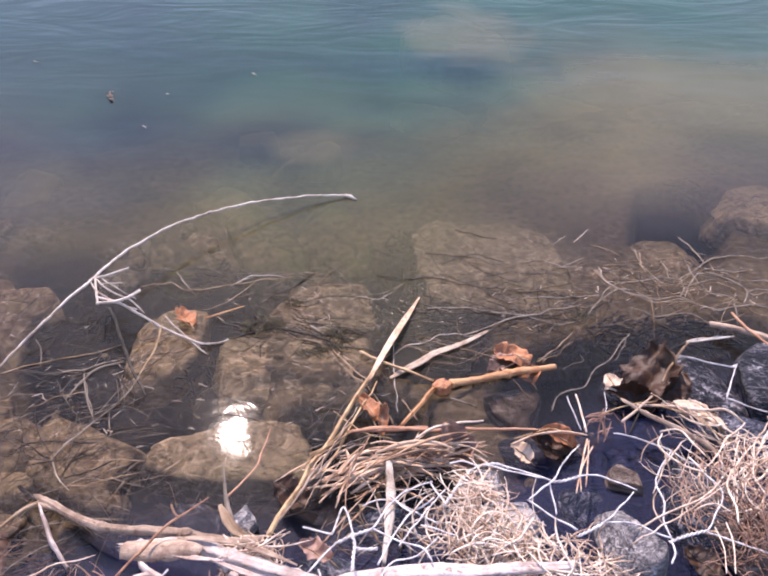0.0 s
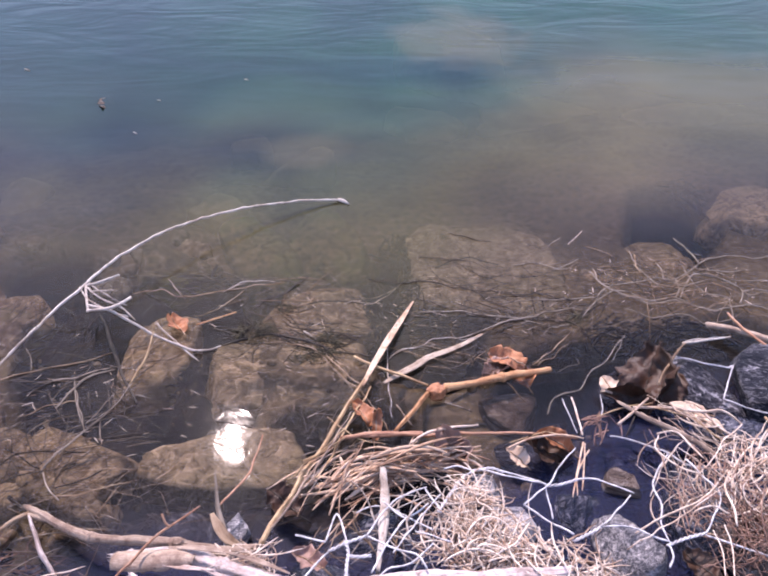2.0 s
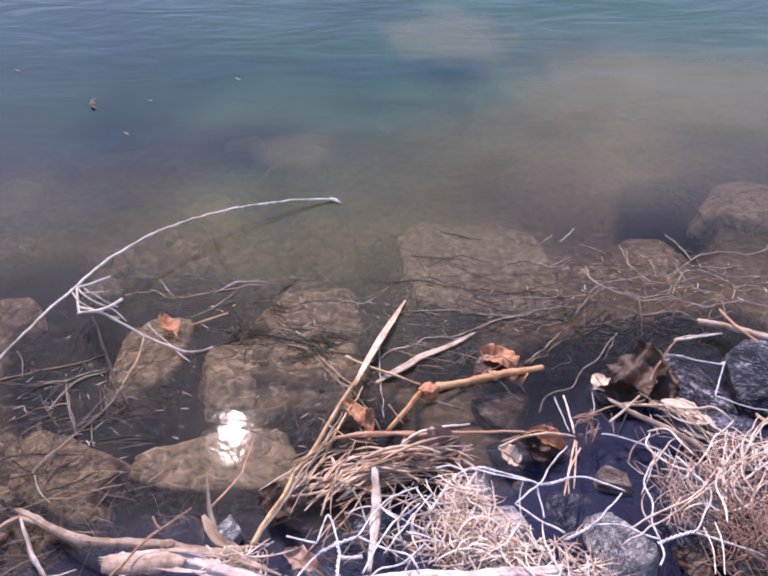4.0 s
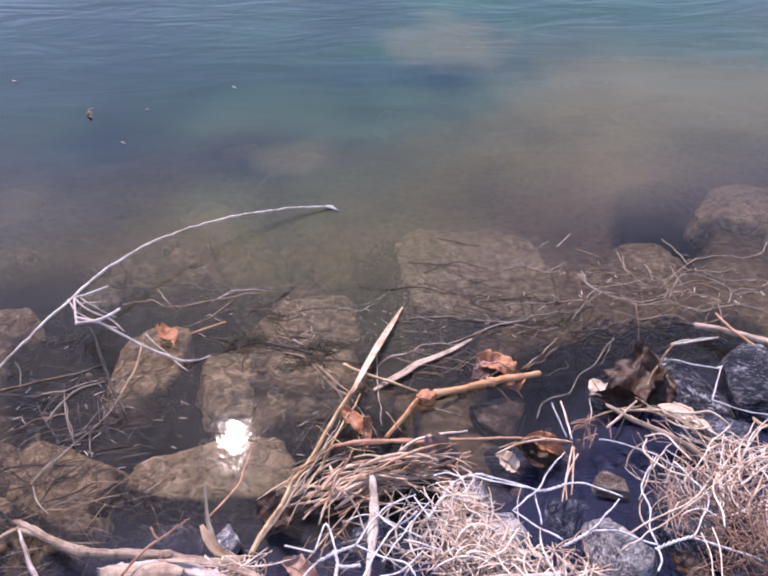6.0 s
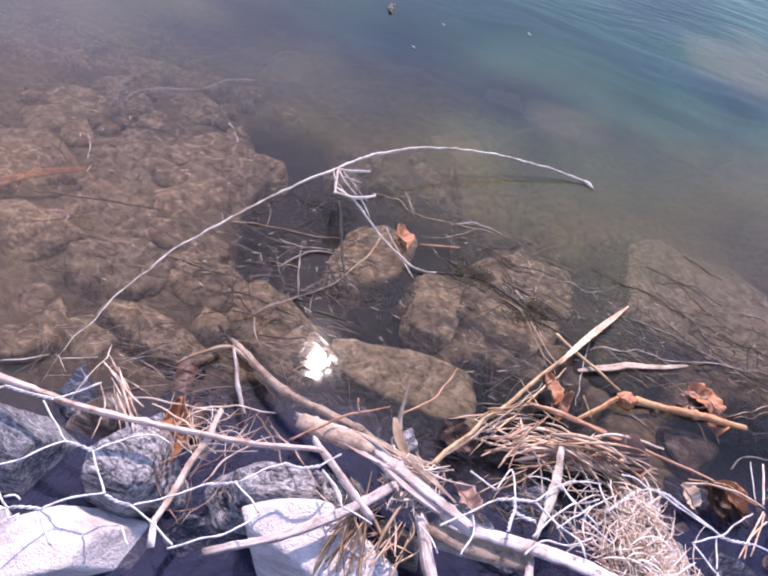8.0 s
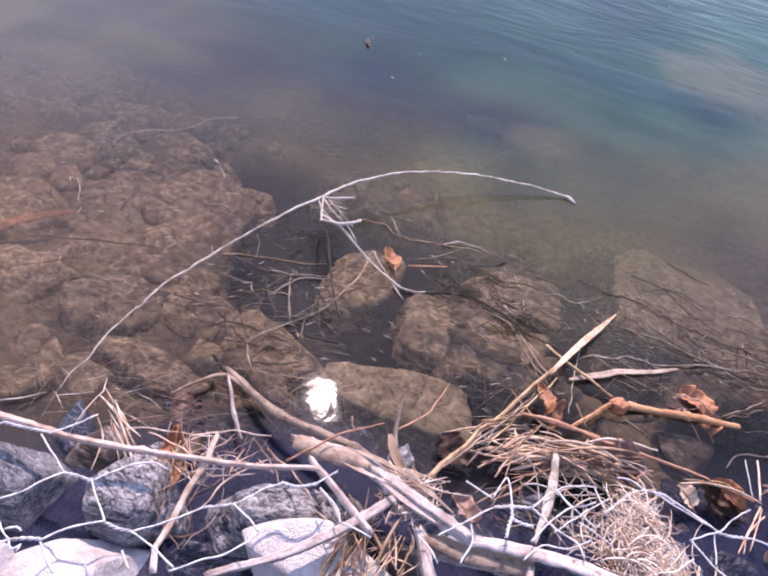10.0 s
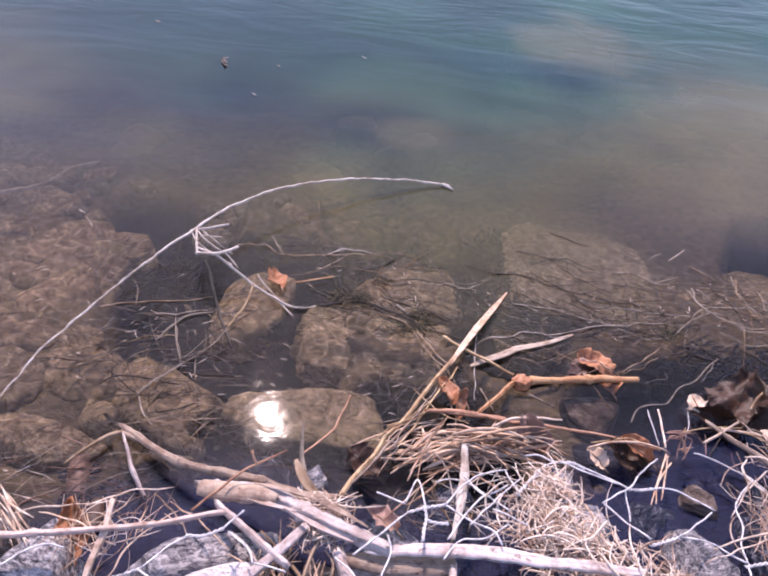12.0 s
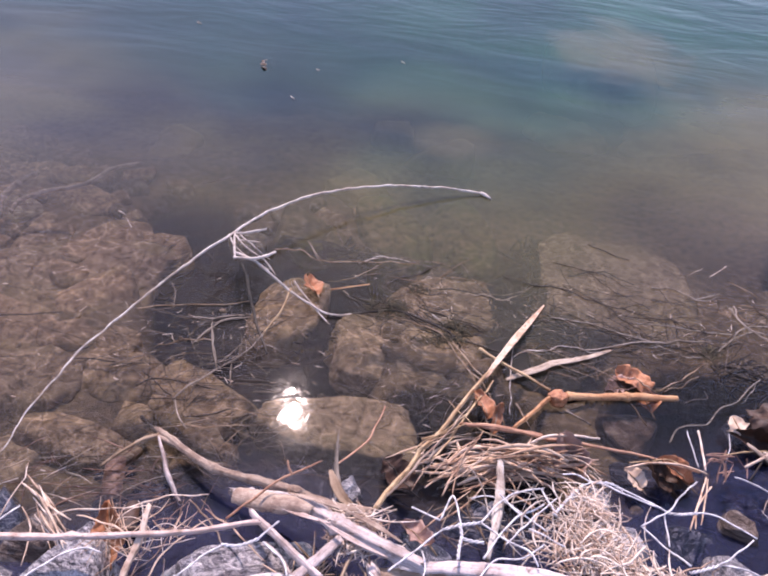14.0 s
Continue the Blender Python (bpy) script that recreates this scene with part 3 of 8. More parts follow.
def straw_heap(name, centre, half, turn, count, lengths, radius, lie, spread, seed, material, label, dome=0.02, bend=0.5, base=0.0, arc=0.0):
    """A tangle of dry grass stems that lie over one another; lie is their main bearing in degrees."""
    rnd = random.Random(seed)
    verts, faces, grain = [], [], []
    curly = bend >= 1.5
    kinky, steps = (0.10, 12) if curly else (0.06, 9)
    for s in range(int(count * 1.2)):
        while True:
            u, v = rnd.uniform(-1, 1), rnd.uniform(-1, 1)
            if u * u + v * v < 1:
                break
        a = radians(rnd.gauss(lie, spread))
        length = rnd.uniform(*lengths) * (1.15 if curly else 1.0)
        k = rnd.gauss(arc, 0.62 * bend if curly else bend) / 0.05
        high = dome * (1 - u * u - v * v) * rnd.uniform(0.1, 1.0) + base
        p = Vector((u * half[0], v * half[1], high))
        tip = rnd.uniform(-0.3, 0.3)
        way = []
        ang = a - k * length * 0.5
        p -= Vector((math.cos(a), math.sin(a), 0)) * length * 0.5
        for i in range(steps):
            f = i / (steps - 1)
            way.append(p.copy())
            ang += k * length / steps + rnd.gauss(0, 0.05) + (rnd.gauss(0, 0.5) if rnd.random() < kinky else 0.0)
            p = p + Vector((math.cos(ang), math.sin(ang), tip * (0.5 - f) + rnd.gauss(0, 0.08))) * (length / steps)
        r = (0.72 if curly else 1.0) * radius * rnd.choice((0.45, 0.6, 0.75, 0.9, 1.1, 1.35))
        q, g = sweep(way, [r * 0.45, r, r * 0.95, r * 0.8, r * 0.35], 4, rnd.choice((1.0, 0.5, 0.35)), 0.0, s, grain)
        faces += [tuple(x + len(verts) for x in h) for h in g]
        verts += q
    ob = mesh_object(name, verts, faces, material, grain=grain)
    ob.matrix_world = pose(*centre, *turn)
    return tagged(ob, label, "dry grass", kind="stuff")


def gravel(name, count, xs, ys, sizes, seed, material, label):
    """Pebbles strewn over the ground, too many to count."""
    rnd = random.Random(seed)
    bm = bmesh.new()
    bmesh.ops.create_icosphere(bm, subdivisions=2, radius=1)
    ball = [v.co.copy() for v in bm.verts]
    tris = [tuple(v.index for v in f.verts) for f in bm.faces]
    bm.free()
    verts, faces = [], []
    for k in range(count):
        x, y = rnd.uniform(*xs), rnd.uniform(*ys)
        r = rnd.uniform(*sizes) * rnd.uniform(0.6, 1.0)
        sx, sy, sz, a = r * rnd.uniform(0.8, 1.4), r * rnd.uniform(0.7, 1.1), r * rnd.uniform(0.4, 0.8), rnd.uniform(0, 6)
        base = len(verts)
        at = Vector((x, y, ground_height(x, y) + sz * 0.35))
        for p in ball:
            q = p * (1 + 0.35 * noise.noise(p * 1.3 + Vector((k * 3.7, 0, 0))))
            q = Vector((q.x * sx, q.y * sy, q.z * sz))
            verts.append(at + Vector((q.x * math.cos(a) - q.y * math.sin(a), q.x * math.sin(a) + q.y * math.cos(a), q.z)))
        faces += [tuple(i + base for i in f) for f in tris]
    return tagged(mesh_object(name, verts, faces, material), label, "gravel", kind="stuff")


# ---- ground and water: one sheet each, to the horizon ----
def axis(near, far, step, grow=1.35):
    """Even steps up to near, then ever longer ones up to far."""
    out = [0.0]
    while out[-1] < near:
        out.append(out[-1] + step)
    while out[-1] < far:
        step *= grow
        out.append(out[-1] + step)
    return out


def off_line(x, y, a, b):
    """How far a place lies from the stretch a to b."""
    a, b, p = Vector(a), Vector(b), Vector((x, y))
    k = max(0, min(1, (p - a).dot(b - a) / (b - a).length_squared))
    return (a + (b - a) * k - p).length


# deep gaps between the stones of the bed
CHANNELS = [((-0.52, 0.93), (-0.37, 0.61)), ((-0.39, 0.80), (-0.29, 0.61)), ((0.01, 0.76), (0.07, 0.93)), ((-0.23, 0.69), (-0.21, 0.57)), ((-0.25, 0.45), (-0.06, 0.44)), ((0.06, 0.74), (0.10, 0.72)), ((0.23, 0.63), (0.50, 0.67)), ((0.56, 1.13), (0.51, 0.98)), ((-0.07, 0.52), (0.00, 0.55)), ((-0.28, 0.84), (-0.21, 0.83))]


def ground_height(x, y):
    """Bank behind, a stony edge by the water, then a bed that falls away."""
    edge = 0.40 + 0.16 * min(max((x - 0.18) / 0.3, 0), 1)
    d = y - edge
    if d > 0:
        z = -0.038 - 0.145 * d - 0.06 * d * d / (1 + 0.3 * d)
        z = max(z + 0.026 * min(d / 0.12, 1) * min(max((1.5 - d) / 0.6, 0), 1), -6.0)
    else:
        z = -0.035 + 0.10 * min(-d, 0.45) + 0.5 * max(min(-d - 0.45, 0.4), 0) + 0.10 * max(-d - 0.5, 0) / (1 + 0.02 * max(-d - 0.5, 0))
    if -0.9 < x < 0.7 and 0.3 < y < 1.2:
        near = min(off_line(x, y, a, b) for a, b in CHANNELS)
        z -= 0.13 * max(0.0, 1 - (near / 0.085) ** 2)
    rough = 0.012 if abs(d) < 2 else 0.05
    return z + rough * noise.fractal((x * 9, y * 9, 4.0), 0.9, 2.0, 5)


def sheet(name, xs, ys, height, material, label, category):
    verts = [(x, y, height(x, y)) for y in ys for x in xs]
    w = len(xs)
    faces = [(j * w + i, j * w + i + 1, (j + 1) * w + i + 1, (j + 1) * w + i) for j in range(len(ys) - 1) for i in range(w - 1)]
    ob = mesh_object(name, verts, faces, material)
    return tagged(ob, label, category, kind="structure")


half_x = axis(0.9, 400, 0.012)
XS = [-v for v in half_x[:0:-1]] + half_x
YS = [0.1 - v for v in axis(0.2, 60, 0.02)[:0:-1]] + [0.1 + v for v in axis(1.9, 500, 0.012)]
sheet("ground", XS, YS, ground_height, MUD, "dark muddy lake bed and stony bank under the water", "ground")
wide = axis(1.2, 400, 0.03)
WX = [-v for v in wide[:0:-1]] + wide
WY = [-0.25 + v for v in axis(2.5, 500, 0.03)]


def water_height(x, y):
    far = min(max((y - 0.7) / 1.0, 0), 1)
    return 0.0012 * far * noise.noise((x * 3.1 + y * 0.8, y * 7.5, 0.0)) + 0.0004 * noise.noise((x * 14, y * 14, 2.0))


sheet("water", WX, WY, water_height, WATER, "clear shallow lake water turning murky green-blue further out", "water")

# ---- stones under the water ----
stone((0.182, 0.905, -0.111), (0.154, 0.186, 0.065), (0, 0, 8), 1, BED_STONE_PALE, "large flat silt-covered brown stone lying under clear shallow water", cuts=5, slab=True, group="stones of the lake bed")
stone((-0.098, 0.662, -0.091), (0.131, 0.092, 0.055), (0, 0, -6), 3, BED_STONE_PALE, "broad flat silt-covered brown stone lying under clear shallow water", cuts=5, slab=True, group="stones of the lake bed")
stone((-0.287, 0.700, -0.083), (0.066, 0.098, 0.050), (0, 0, 10), 4, BED_STONE, "silt-covered brown stone lying under clear shallow water", cuts=11, slab=True, group="stones of the lake bed")
stone((-0.168, 0.948, -0.107), (0.077, 0.114, 0.055), (0, 0, 25), 5, BED_STONE_GREEN, "algae-tinged stone under clear shallow water", cuts=11, slab=True, group="stones of the lake bed")
stone((-0.061, 0.968, -0.111), (0.089, 0.137, 0.055), (0, 0, 12), 6, BED_STONE_GREEN, "algae-tinged stone under clear shallow water", cuts=11, slab=True, group="stones of the lake bed")
stone((-0.070, 0.786, -0.092), (0.114, 0.082, 0.050), (0, 0, -1), 7, BED_STONE, "low silt-covered brown stone lying under clear shallow water", cuts=11, slab=True, group="stones of the lake bed")
stone((-0.305, 0.898, -0.092), (0.076, 0.062, 0.050), (0, 0, -14), 8, BED_STONE_GREEN, "low algae-tinged stone under shallow water", cuts=11, slab=True, group="stones of the lake bed")
stone((-0.128, 1.298, -0.170), (0.076, 0.091, 0.060), (0, 0, -27), 9, DROWNED_STONE, "stone half lost in murky water", cuts=11, slab=True, group="stones of the lake bed")
stone((-0.252, 1.399, -0.190), (0.065, 0.056, 0.050), (0, 0, 20), 10, DROWNED_STONE, "stone half lost in murky water", cuts=11, slab=True, group="stones of the lake bed")
stone((0.675, 1.050, -0.105), (0.125, 0.120, 0.060), (0, 0, 7), 11, BED_STONE_PALE, "tawny stone under shallow water", cuts=11, slab=True, group="stones of the lake bed")
stone((0.469, 0.900, -0.120), (0.115, 0.114, 0.045), (0, 0, -6), 12, BED_STONE, "uneven silt-covered brown stone lying under clear shallow water", cuts=11, slab=True, group="stones of the lake bed")
stone((0.526, 0.824, -0.106), (0.096, 0.098, 0.045), (0, 0, -19), 13, BED_STONE, "uneven silt-covered brown stone lying under clear shallow water", cuts=11, slab=True, group="stones of the lake bed")
stone((0.376, 0.809, -0.100), (0.084, 0.067, 0.040), (0, 0, 28), 14, BED_STONE, "silt-covered brown stone lying under clear shallow water", cuts=11, slab=True, group="stones of the lake bed")
stone((0.302, 0.763, -0.095), (0.044, 0.028, 0.035), (0, 0, 15), 15, BED_STONE, "silt-covered brown stone lying under clear shallow water", cuts=11, slab=True, group="stones of the lake bed")
stone((0.171, 0.582, -0.041), (0.043, 0.042, 0.035), (0, 0, 2), 16, STONE_BROWN, "brown striped stone just under the water", cuts=15, depth=(0.60, 0.84), group="stones of the bank")
stone((0.202, 1.887, -0.200), (0.177, 0.190, 0.070), (0, 0, -11), 17, DROWNED_STONE, "large pale stone deep in murky water", cuts=7, slab=True, group="stones of the lake bed")
stone((0.446, 1.583, -0.270), (0.259, 0.211, 0.070), (0, 0, -24), 18, DROWNED_STONE, "broad stone deep in murky water", cuts=11, slab=True, group="stones of the lake bed")
stone((0.770, 1.574, -0.260), (0.194, 0.210, 0.070), (0, 0, 23), 19, DROWNED_STONE, "broad stone deep in murky water", cuts=11, slab=True, group="stones of the lake bed")
stone((0.153, 1.612, -0.260), (0.110, 0.109, 0.060), (0, 0, 10), 20, DROWNED_STONE, "stone deep in murky water", cuts=11, slab=True, group="stones of the lake bed")
stone((-0.670, 1.199, -0.180), (0.069, 0.099, 0.060), (0, 0, -3), 21, DROWNED_STONE, "stone half lost in murky water", cuts=11, slab=True, group="stones of the lake bed")
stone((-0.437, 0.526, -0.045), (0.077, 0.062, 0.040), (0, 0, -16), 22, BED_STONE, "silt-covered brown stone lying under clear shallow water", cuts=11, slab=True, group="stones of the lake bed")
stone((-0.301, 0.447, -0.029), (0.049, 0.035, 0.035), (0, 0, -29), 23, BED_STONE, "silt-covered brown stone lying under clear shallow water", cuts=11, slab=True, group="stones of the lake bed")
stone((-0.537, 0.480, -0.045), (0.085, 0.064, 0.040), (0, 0, 18), 24, BED_STONE, "silt-covered brown stone lying under clear shallow water", cuts=11, slab=True, group="stones of the lake bed")
stone((-0.602, 0.399, -0.057), (0.084, 0.059, 0.040), (0, 0, 5), 25, BED_STONE, "broad silt-covered brown stone lying under clear shallow water", cuts=11, slab=True, group="stones of the lake bed")
stone((-0.451, 0.418, -0.037), (0.090, 0.041, 0.035), (0, 0, -8), 26, BED_STONE, "silt-covered brown stone lying under clear shallow water", cuts=11, slab=True, group="stones of the lake bed")
stone((-0.673, 0.483, -0.044), (0.084, 0.064, 0.040), (0, 0, -21), 27, BED_STONE, "silt-covered brown stone lying under clear shallow water", cuts=11, slab=True, group="stones of the lake bed")
stone((-0.594, 0.778, -0.089), (0.084, 0.080, 0.045), (0, 0, 26), 28, BED_STONE_RED, "tawny silt-covered brown stone lying under clear shallow water", cuts=11, slab=True, group="stones of the lake bed")
stone((-0.548, 0.653, -0.068), (0.073, 0.073, 0.045), (0, 0, 13), 29, BED_STONE_RED, "tawny silt-covered brown stone lying under clear shallow water", cuts=11, slab=True, group="stones of the lake bed")
stone((-0.680, 0.682, -0.072), (0.086, 0.077, 0.045), (0, 0, 0), 30, BED_STONE, "silt-covered brown stone lying under clear shallow water", cuts=11, slab=True, group="stones of the lake bed")
stone((-0.614, 0.567, -0.056), (0.086, 0.060, 0.040), (0, 0, -13), 31, BED_STONE_RED, "silt-covered brown stone lying under clear shallow water", cuts=11, slab=True, group="stones of the lake bed")
stone((-0.753, 0.599, -0.061), (0.089, 0.087, 0.045), (0, 0, -26), 32, BED_STONE_RED, "silt-covered brown stone lying under clear shallow water", cuts=11, slab=True, group="stones of the lake bed")
stone((-0.758, 0.518, -0.045), (0.049, 0.051, 0.045), (0, 0, 21), 33, BED_STONE, "silt-covered brown stone lying under clear shallow water", cuts=11, slab=True, group="stones of the lake bed")
stone((-0.969, 0.793, -0.160), (0.124, 0.076, 0.050), (0, 0, 8), 34, DROWNED_STONE, "stone half lost in murky water", cuts=11, slab=True, group="stones of the lake bed")
stone((-1.142, 1.177, -0.260), (0.199, 0.121, 0.060), (0, 0, -5), 35, DROWNED_STONE, "broad stone deep in murky water", cuts=11, slab=True, group="stones of the lake bed")
stone((-0.563, 0.332, -0.032), (0.067, 0.032, 0.030), (0, 0, 29), 37, BED_STONE, "silt-covered brown stone lying under clear shallow water", cuts=11, slab=True, group="stones of the lake bed")
stone((-0.000, 0.652, -0.060), (0.035, 0.027, 0.030), (0, 0, 16), 38, BED_STONE, "silt-covered brown stone lying under clear shallow water", cuts=11, slab=True, group="stones of the lake bed")
stone((-0.535, 0.728, -0.079), (0.078, 0.095, 0.040), (0, 0, -10), 40, BED_STONE_RED, "silt-covered brown stone lying under clear shallow water", cuts=11, slab=True, group="stones of the lake bed")
stone((-0.339, 0.500, -0.039), (0.081, 0.061, 0.035), (0, 0, -23), 41, BED_STONE, "silt-covered brown stone lying under clear shallow water", cuts=11, slab=True, group="stones of the lake bed")
stone((-0.299, 0.432, -0.036), (0.044, 0.029, 0.030), (0, 0, 24), 42, BED_STONE, "silt-covered brown stone lying under clear shallow water", cuts=11, slab=True, group="stones of the lake bed")
stone((-0.501, 0.792, -0.095), (0.055, 0.050, 0.040), (0, 0, 11), 43, BED_STONE_RED, "silt-covered brown stone lying under clear shallow water", cuts=11, slab=True, group="stones of the lake bed")
stone((-0.468, 0.578, -0.051), (0.040, 0.050, 0.035), (0, 0, -2), 44, BED_STONE, "silt-covered brown stone lying under clear shallow water", cuts=11, slab=True, group="stones of the lake bed")
stone((0.374, 0.882, -0.105), (0.052, 0.062, 0.040), (0, 0, -15), 45, BED_STONE, "silt-covered brown stone lying under clear shallow water", cuts=11, slab=True, group="stones of the lake bed")
stone((-0.260, 1.089, -0.130), (0.076, 0.055, 0.045), (0, 0, -28), 46, DROWNED_STONE, "algae-tinged stone in murky water", cuts=11, slab=True, group="stones of the lake bed")
# added slab over unseen bed, pale in place of the left-out fish
stone((-0.172, 0.532, -0.066), (0.118, 0.062, 0.034), (0, 0, -3), 36, BED_STONE_PALE, "pale silt-covered slab added over unseen bed in clear shallow water", cuts=7, slab=True, group="stones of the lake bed")
# ---- stones of the bank, above the water ----
stone((-0.361, 0.169, 0.000), (0.079, 0.046, 0.050), (6, -3, 22), 48, STONE_WHITE, "sunlit white angular stone inside the wire net", cuts=8, bumps=0.008, depth=(0.56, 0.80), group="stones of the bank")
stone((-0.419, 0.151, 0.000), (0.022, 0.020, 0.040), (0, 0, -7), 49, STONE_WHITE, "white stone inside the wire net", cuts=9, depth=(0.56, 0.80), group="stones of the bank")
stone((-0.344, 0.254, -0.003), (0.057, 0.057, 0.075), (8, -14, -20), 50, STONE_VEIN, "grey banded stone with white veins inside the wire net", cuts=15, depth=(0.60, 0.84), group="stones of the bank")
stone((-0.413, 0.297, -0.015), (0.034, 0.043, 0.045), (0, 10, 15), 51, STONE_BROWN, "pinkish grey stone at the edge of the water", cuts=15, depth=(0.60, 0.84), group="stones of the bank")
stone((-0.450, 0.300, -0.020), (0.030, 0.045, 0.040), (0, 0, 14), 52, STONE_DARK, "dark bluish stone at the edge of the water", cuts=15, depth=(0.60, 0.84), group="stones of the bank")
stone((-0.456, 0.221, -0.010), (0.059, 0.057, 0.070), (0, 0, -8), 53, STONE_GREY, "broad grey stone inside the wire net", cuts=13, bumps=0.025, depth=(0.60, 0.84), group="stones of the bank")
stone((-0.222, 0.292, -0.009), (0.090, 0.050, 0.075), (0, 6, 22), 54, STONE_VEIN, "grey striped stone with slanting white bands under canes", cuts=15, depth=(0.60, 0.84), group="stones of the bank")
stone((-0.163, 0.256, 0.002), (0.084, 0.042, 0.062), (0, 0, 18), 55, STONE_WHITE, "sunlit white stone under canes", cuts=8, bumps=0.01, depth=(0.56, 0.80), group="stones of the bank")
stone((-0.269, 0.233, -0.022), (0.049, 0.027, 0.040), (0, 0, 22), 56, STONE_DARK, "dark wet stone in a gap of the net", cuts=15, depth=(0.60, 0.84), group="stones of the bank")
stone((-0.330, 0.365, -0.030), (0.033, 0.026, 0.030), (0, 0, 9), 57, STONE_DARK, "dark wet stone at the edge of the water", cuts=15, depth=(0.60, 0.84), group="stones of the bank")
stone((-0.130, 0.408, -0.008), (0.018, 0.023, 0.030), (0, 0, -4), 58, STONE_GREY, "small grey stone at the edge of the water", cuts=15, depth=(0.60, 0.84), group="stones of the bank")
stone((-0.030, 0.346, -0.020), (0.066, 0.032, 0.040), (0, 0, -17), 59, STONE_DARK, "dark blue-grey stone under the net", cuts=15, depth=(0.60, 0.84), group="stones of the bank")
stone((-0.089, 0.304, -0.005), (0.029, 0.022, 0.035), (0, 0, -30), 60, STONE_BROWN, "brown stone under canes", cuts=15, depth=(0.60, 0.84), group="stones of the bank")
stone((0.119, 0.452, -0.003), (0.032, 0.026, 0.035), (0, 0, -25), 61, STONE_GREY, "smooth grey stone under the wire net", cuts=15, depth=(0.60, 0.84), group="stones of the bank")
stone((0.148, 0.406, 0.005), (0.036, 0.030, 0.040), (0, 0, -30), 62, STONE_PALE, "rounded pale grey stone under the wire net", cuts=15, bumps=0.03, depth=(0.60, 0.84), group="stones of the bank")
stone((0.253, 0.388, 0.000), (0.032, 0.048, 0.050), (0, 10, 15), 63, STONE_GREY, "pale grey stone with dark cracks under the net", cuts=15, depth=(0.60, 0.84), group="stones of the bank")
stone((0.277, 0.461, -0.008), (0.022, 0.020, 0.032), (0, 0, -22), 64, STONE_BROWN, "small brown stone under the wire net", cuts=15, depth=(0.60, 0.84), group="stones of the bank")
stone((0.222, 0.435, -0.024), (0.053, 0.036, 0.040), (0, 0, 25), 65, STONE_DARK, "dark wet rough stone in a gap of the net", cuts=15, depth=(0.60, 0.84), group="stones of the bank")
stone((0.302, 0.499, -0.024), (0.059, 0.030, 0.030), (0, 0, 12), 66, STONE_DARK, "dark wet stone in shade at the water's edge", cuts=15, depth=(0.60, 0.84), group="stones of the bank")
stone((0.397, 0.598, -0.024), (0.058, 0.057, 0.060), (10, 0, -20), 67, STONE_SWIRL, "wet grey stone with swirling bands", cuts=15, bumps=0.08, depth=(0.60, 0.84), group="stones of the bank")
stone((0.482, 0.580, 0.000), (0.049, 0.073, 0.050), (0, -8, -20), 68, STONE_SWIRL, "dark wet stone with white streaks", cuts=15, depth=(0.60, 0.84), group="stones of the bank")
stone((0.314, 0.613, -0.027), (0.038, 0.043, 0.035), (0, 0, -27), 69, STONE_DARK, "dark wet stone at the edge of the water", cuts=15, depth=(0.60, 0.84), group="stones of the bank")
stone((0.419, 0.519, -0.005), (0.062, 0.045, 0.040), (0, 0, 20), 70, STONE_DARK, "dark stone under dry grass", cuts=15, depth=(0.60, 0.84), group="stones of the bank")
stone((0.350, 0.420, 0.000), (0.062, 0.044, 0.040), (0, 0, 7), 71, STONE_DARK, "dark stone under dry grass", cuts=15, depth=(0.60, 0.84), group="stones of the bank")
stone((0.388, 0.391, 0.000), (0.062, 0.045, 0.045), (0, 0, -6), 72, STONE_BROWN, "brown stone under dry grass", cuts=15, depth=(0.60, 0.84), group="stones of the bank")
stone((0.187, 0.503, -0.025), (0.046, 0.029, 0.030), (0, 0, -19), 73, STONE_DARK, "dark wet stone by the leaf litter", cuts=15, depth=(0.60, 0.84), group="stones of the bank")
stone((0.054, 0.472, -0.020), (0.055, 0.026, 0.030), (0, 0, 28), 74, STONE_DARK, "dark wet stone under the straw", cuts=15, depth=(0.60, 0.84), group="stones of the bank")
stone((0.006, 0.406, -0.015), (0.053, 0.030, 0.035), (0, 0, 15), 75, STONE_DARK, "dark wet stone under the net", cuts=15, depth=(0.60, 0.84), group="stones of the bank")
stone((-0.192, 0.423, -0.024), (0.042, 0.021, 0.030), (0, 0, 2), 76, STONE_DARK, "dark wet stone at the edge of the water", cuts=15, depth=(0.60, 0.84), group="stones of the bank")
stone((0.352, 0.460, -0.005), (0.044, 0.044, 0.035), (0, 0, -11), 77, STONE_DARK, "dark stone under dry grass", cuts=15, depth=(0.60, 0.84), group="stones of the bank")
stone((-1.122, 1.123, -0.250), (0.246, 0.158, 0.080), (0, 0, -4), 178, DROWNED_STONE, "broad pale stone deep in murky water", cuts=4, slab=True, group="stones of the lake bed")
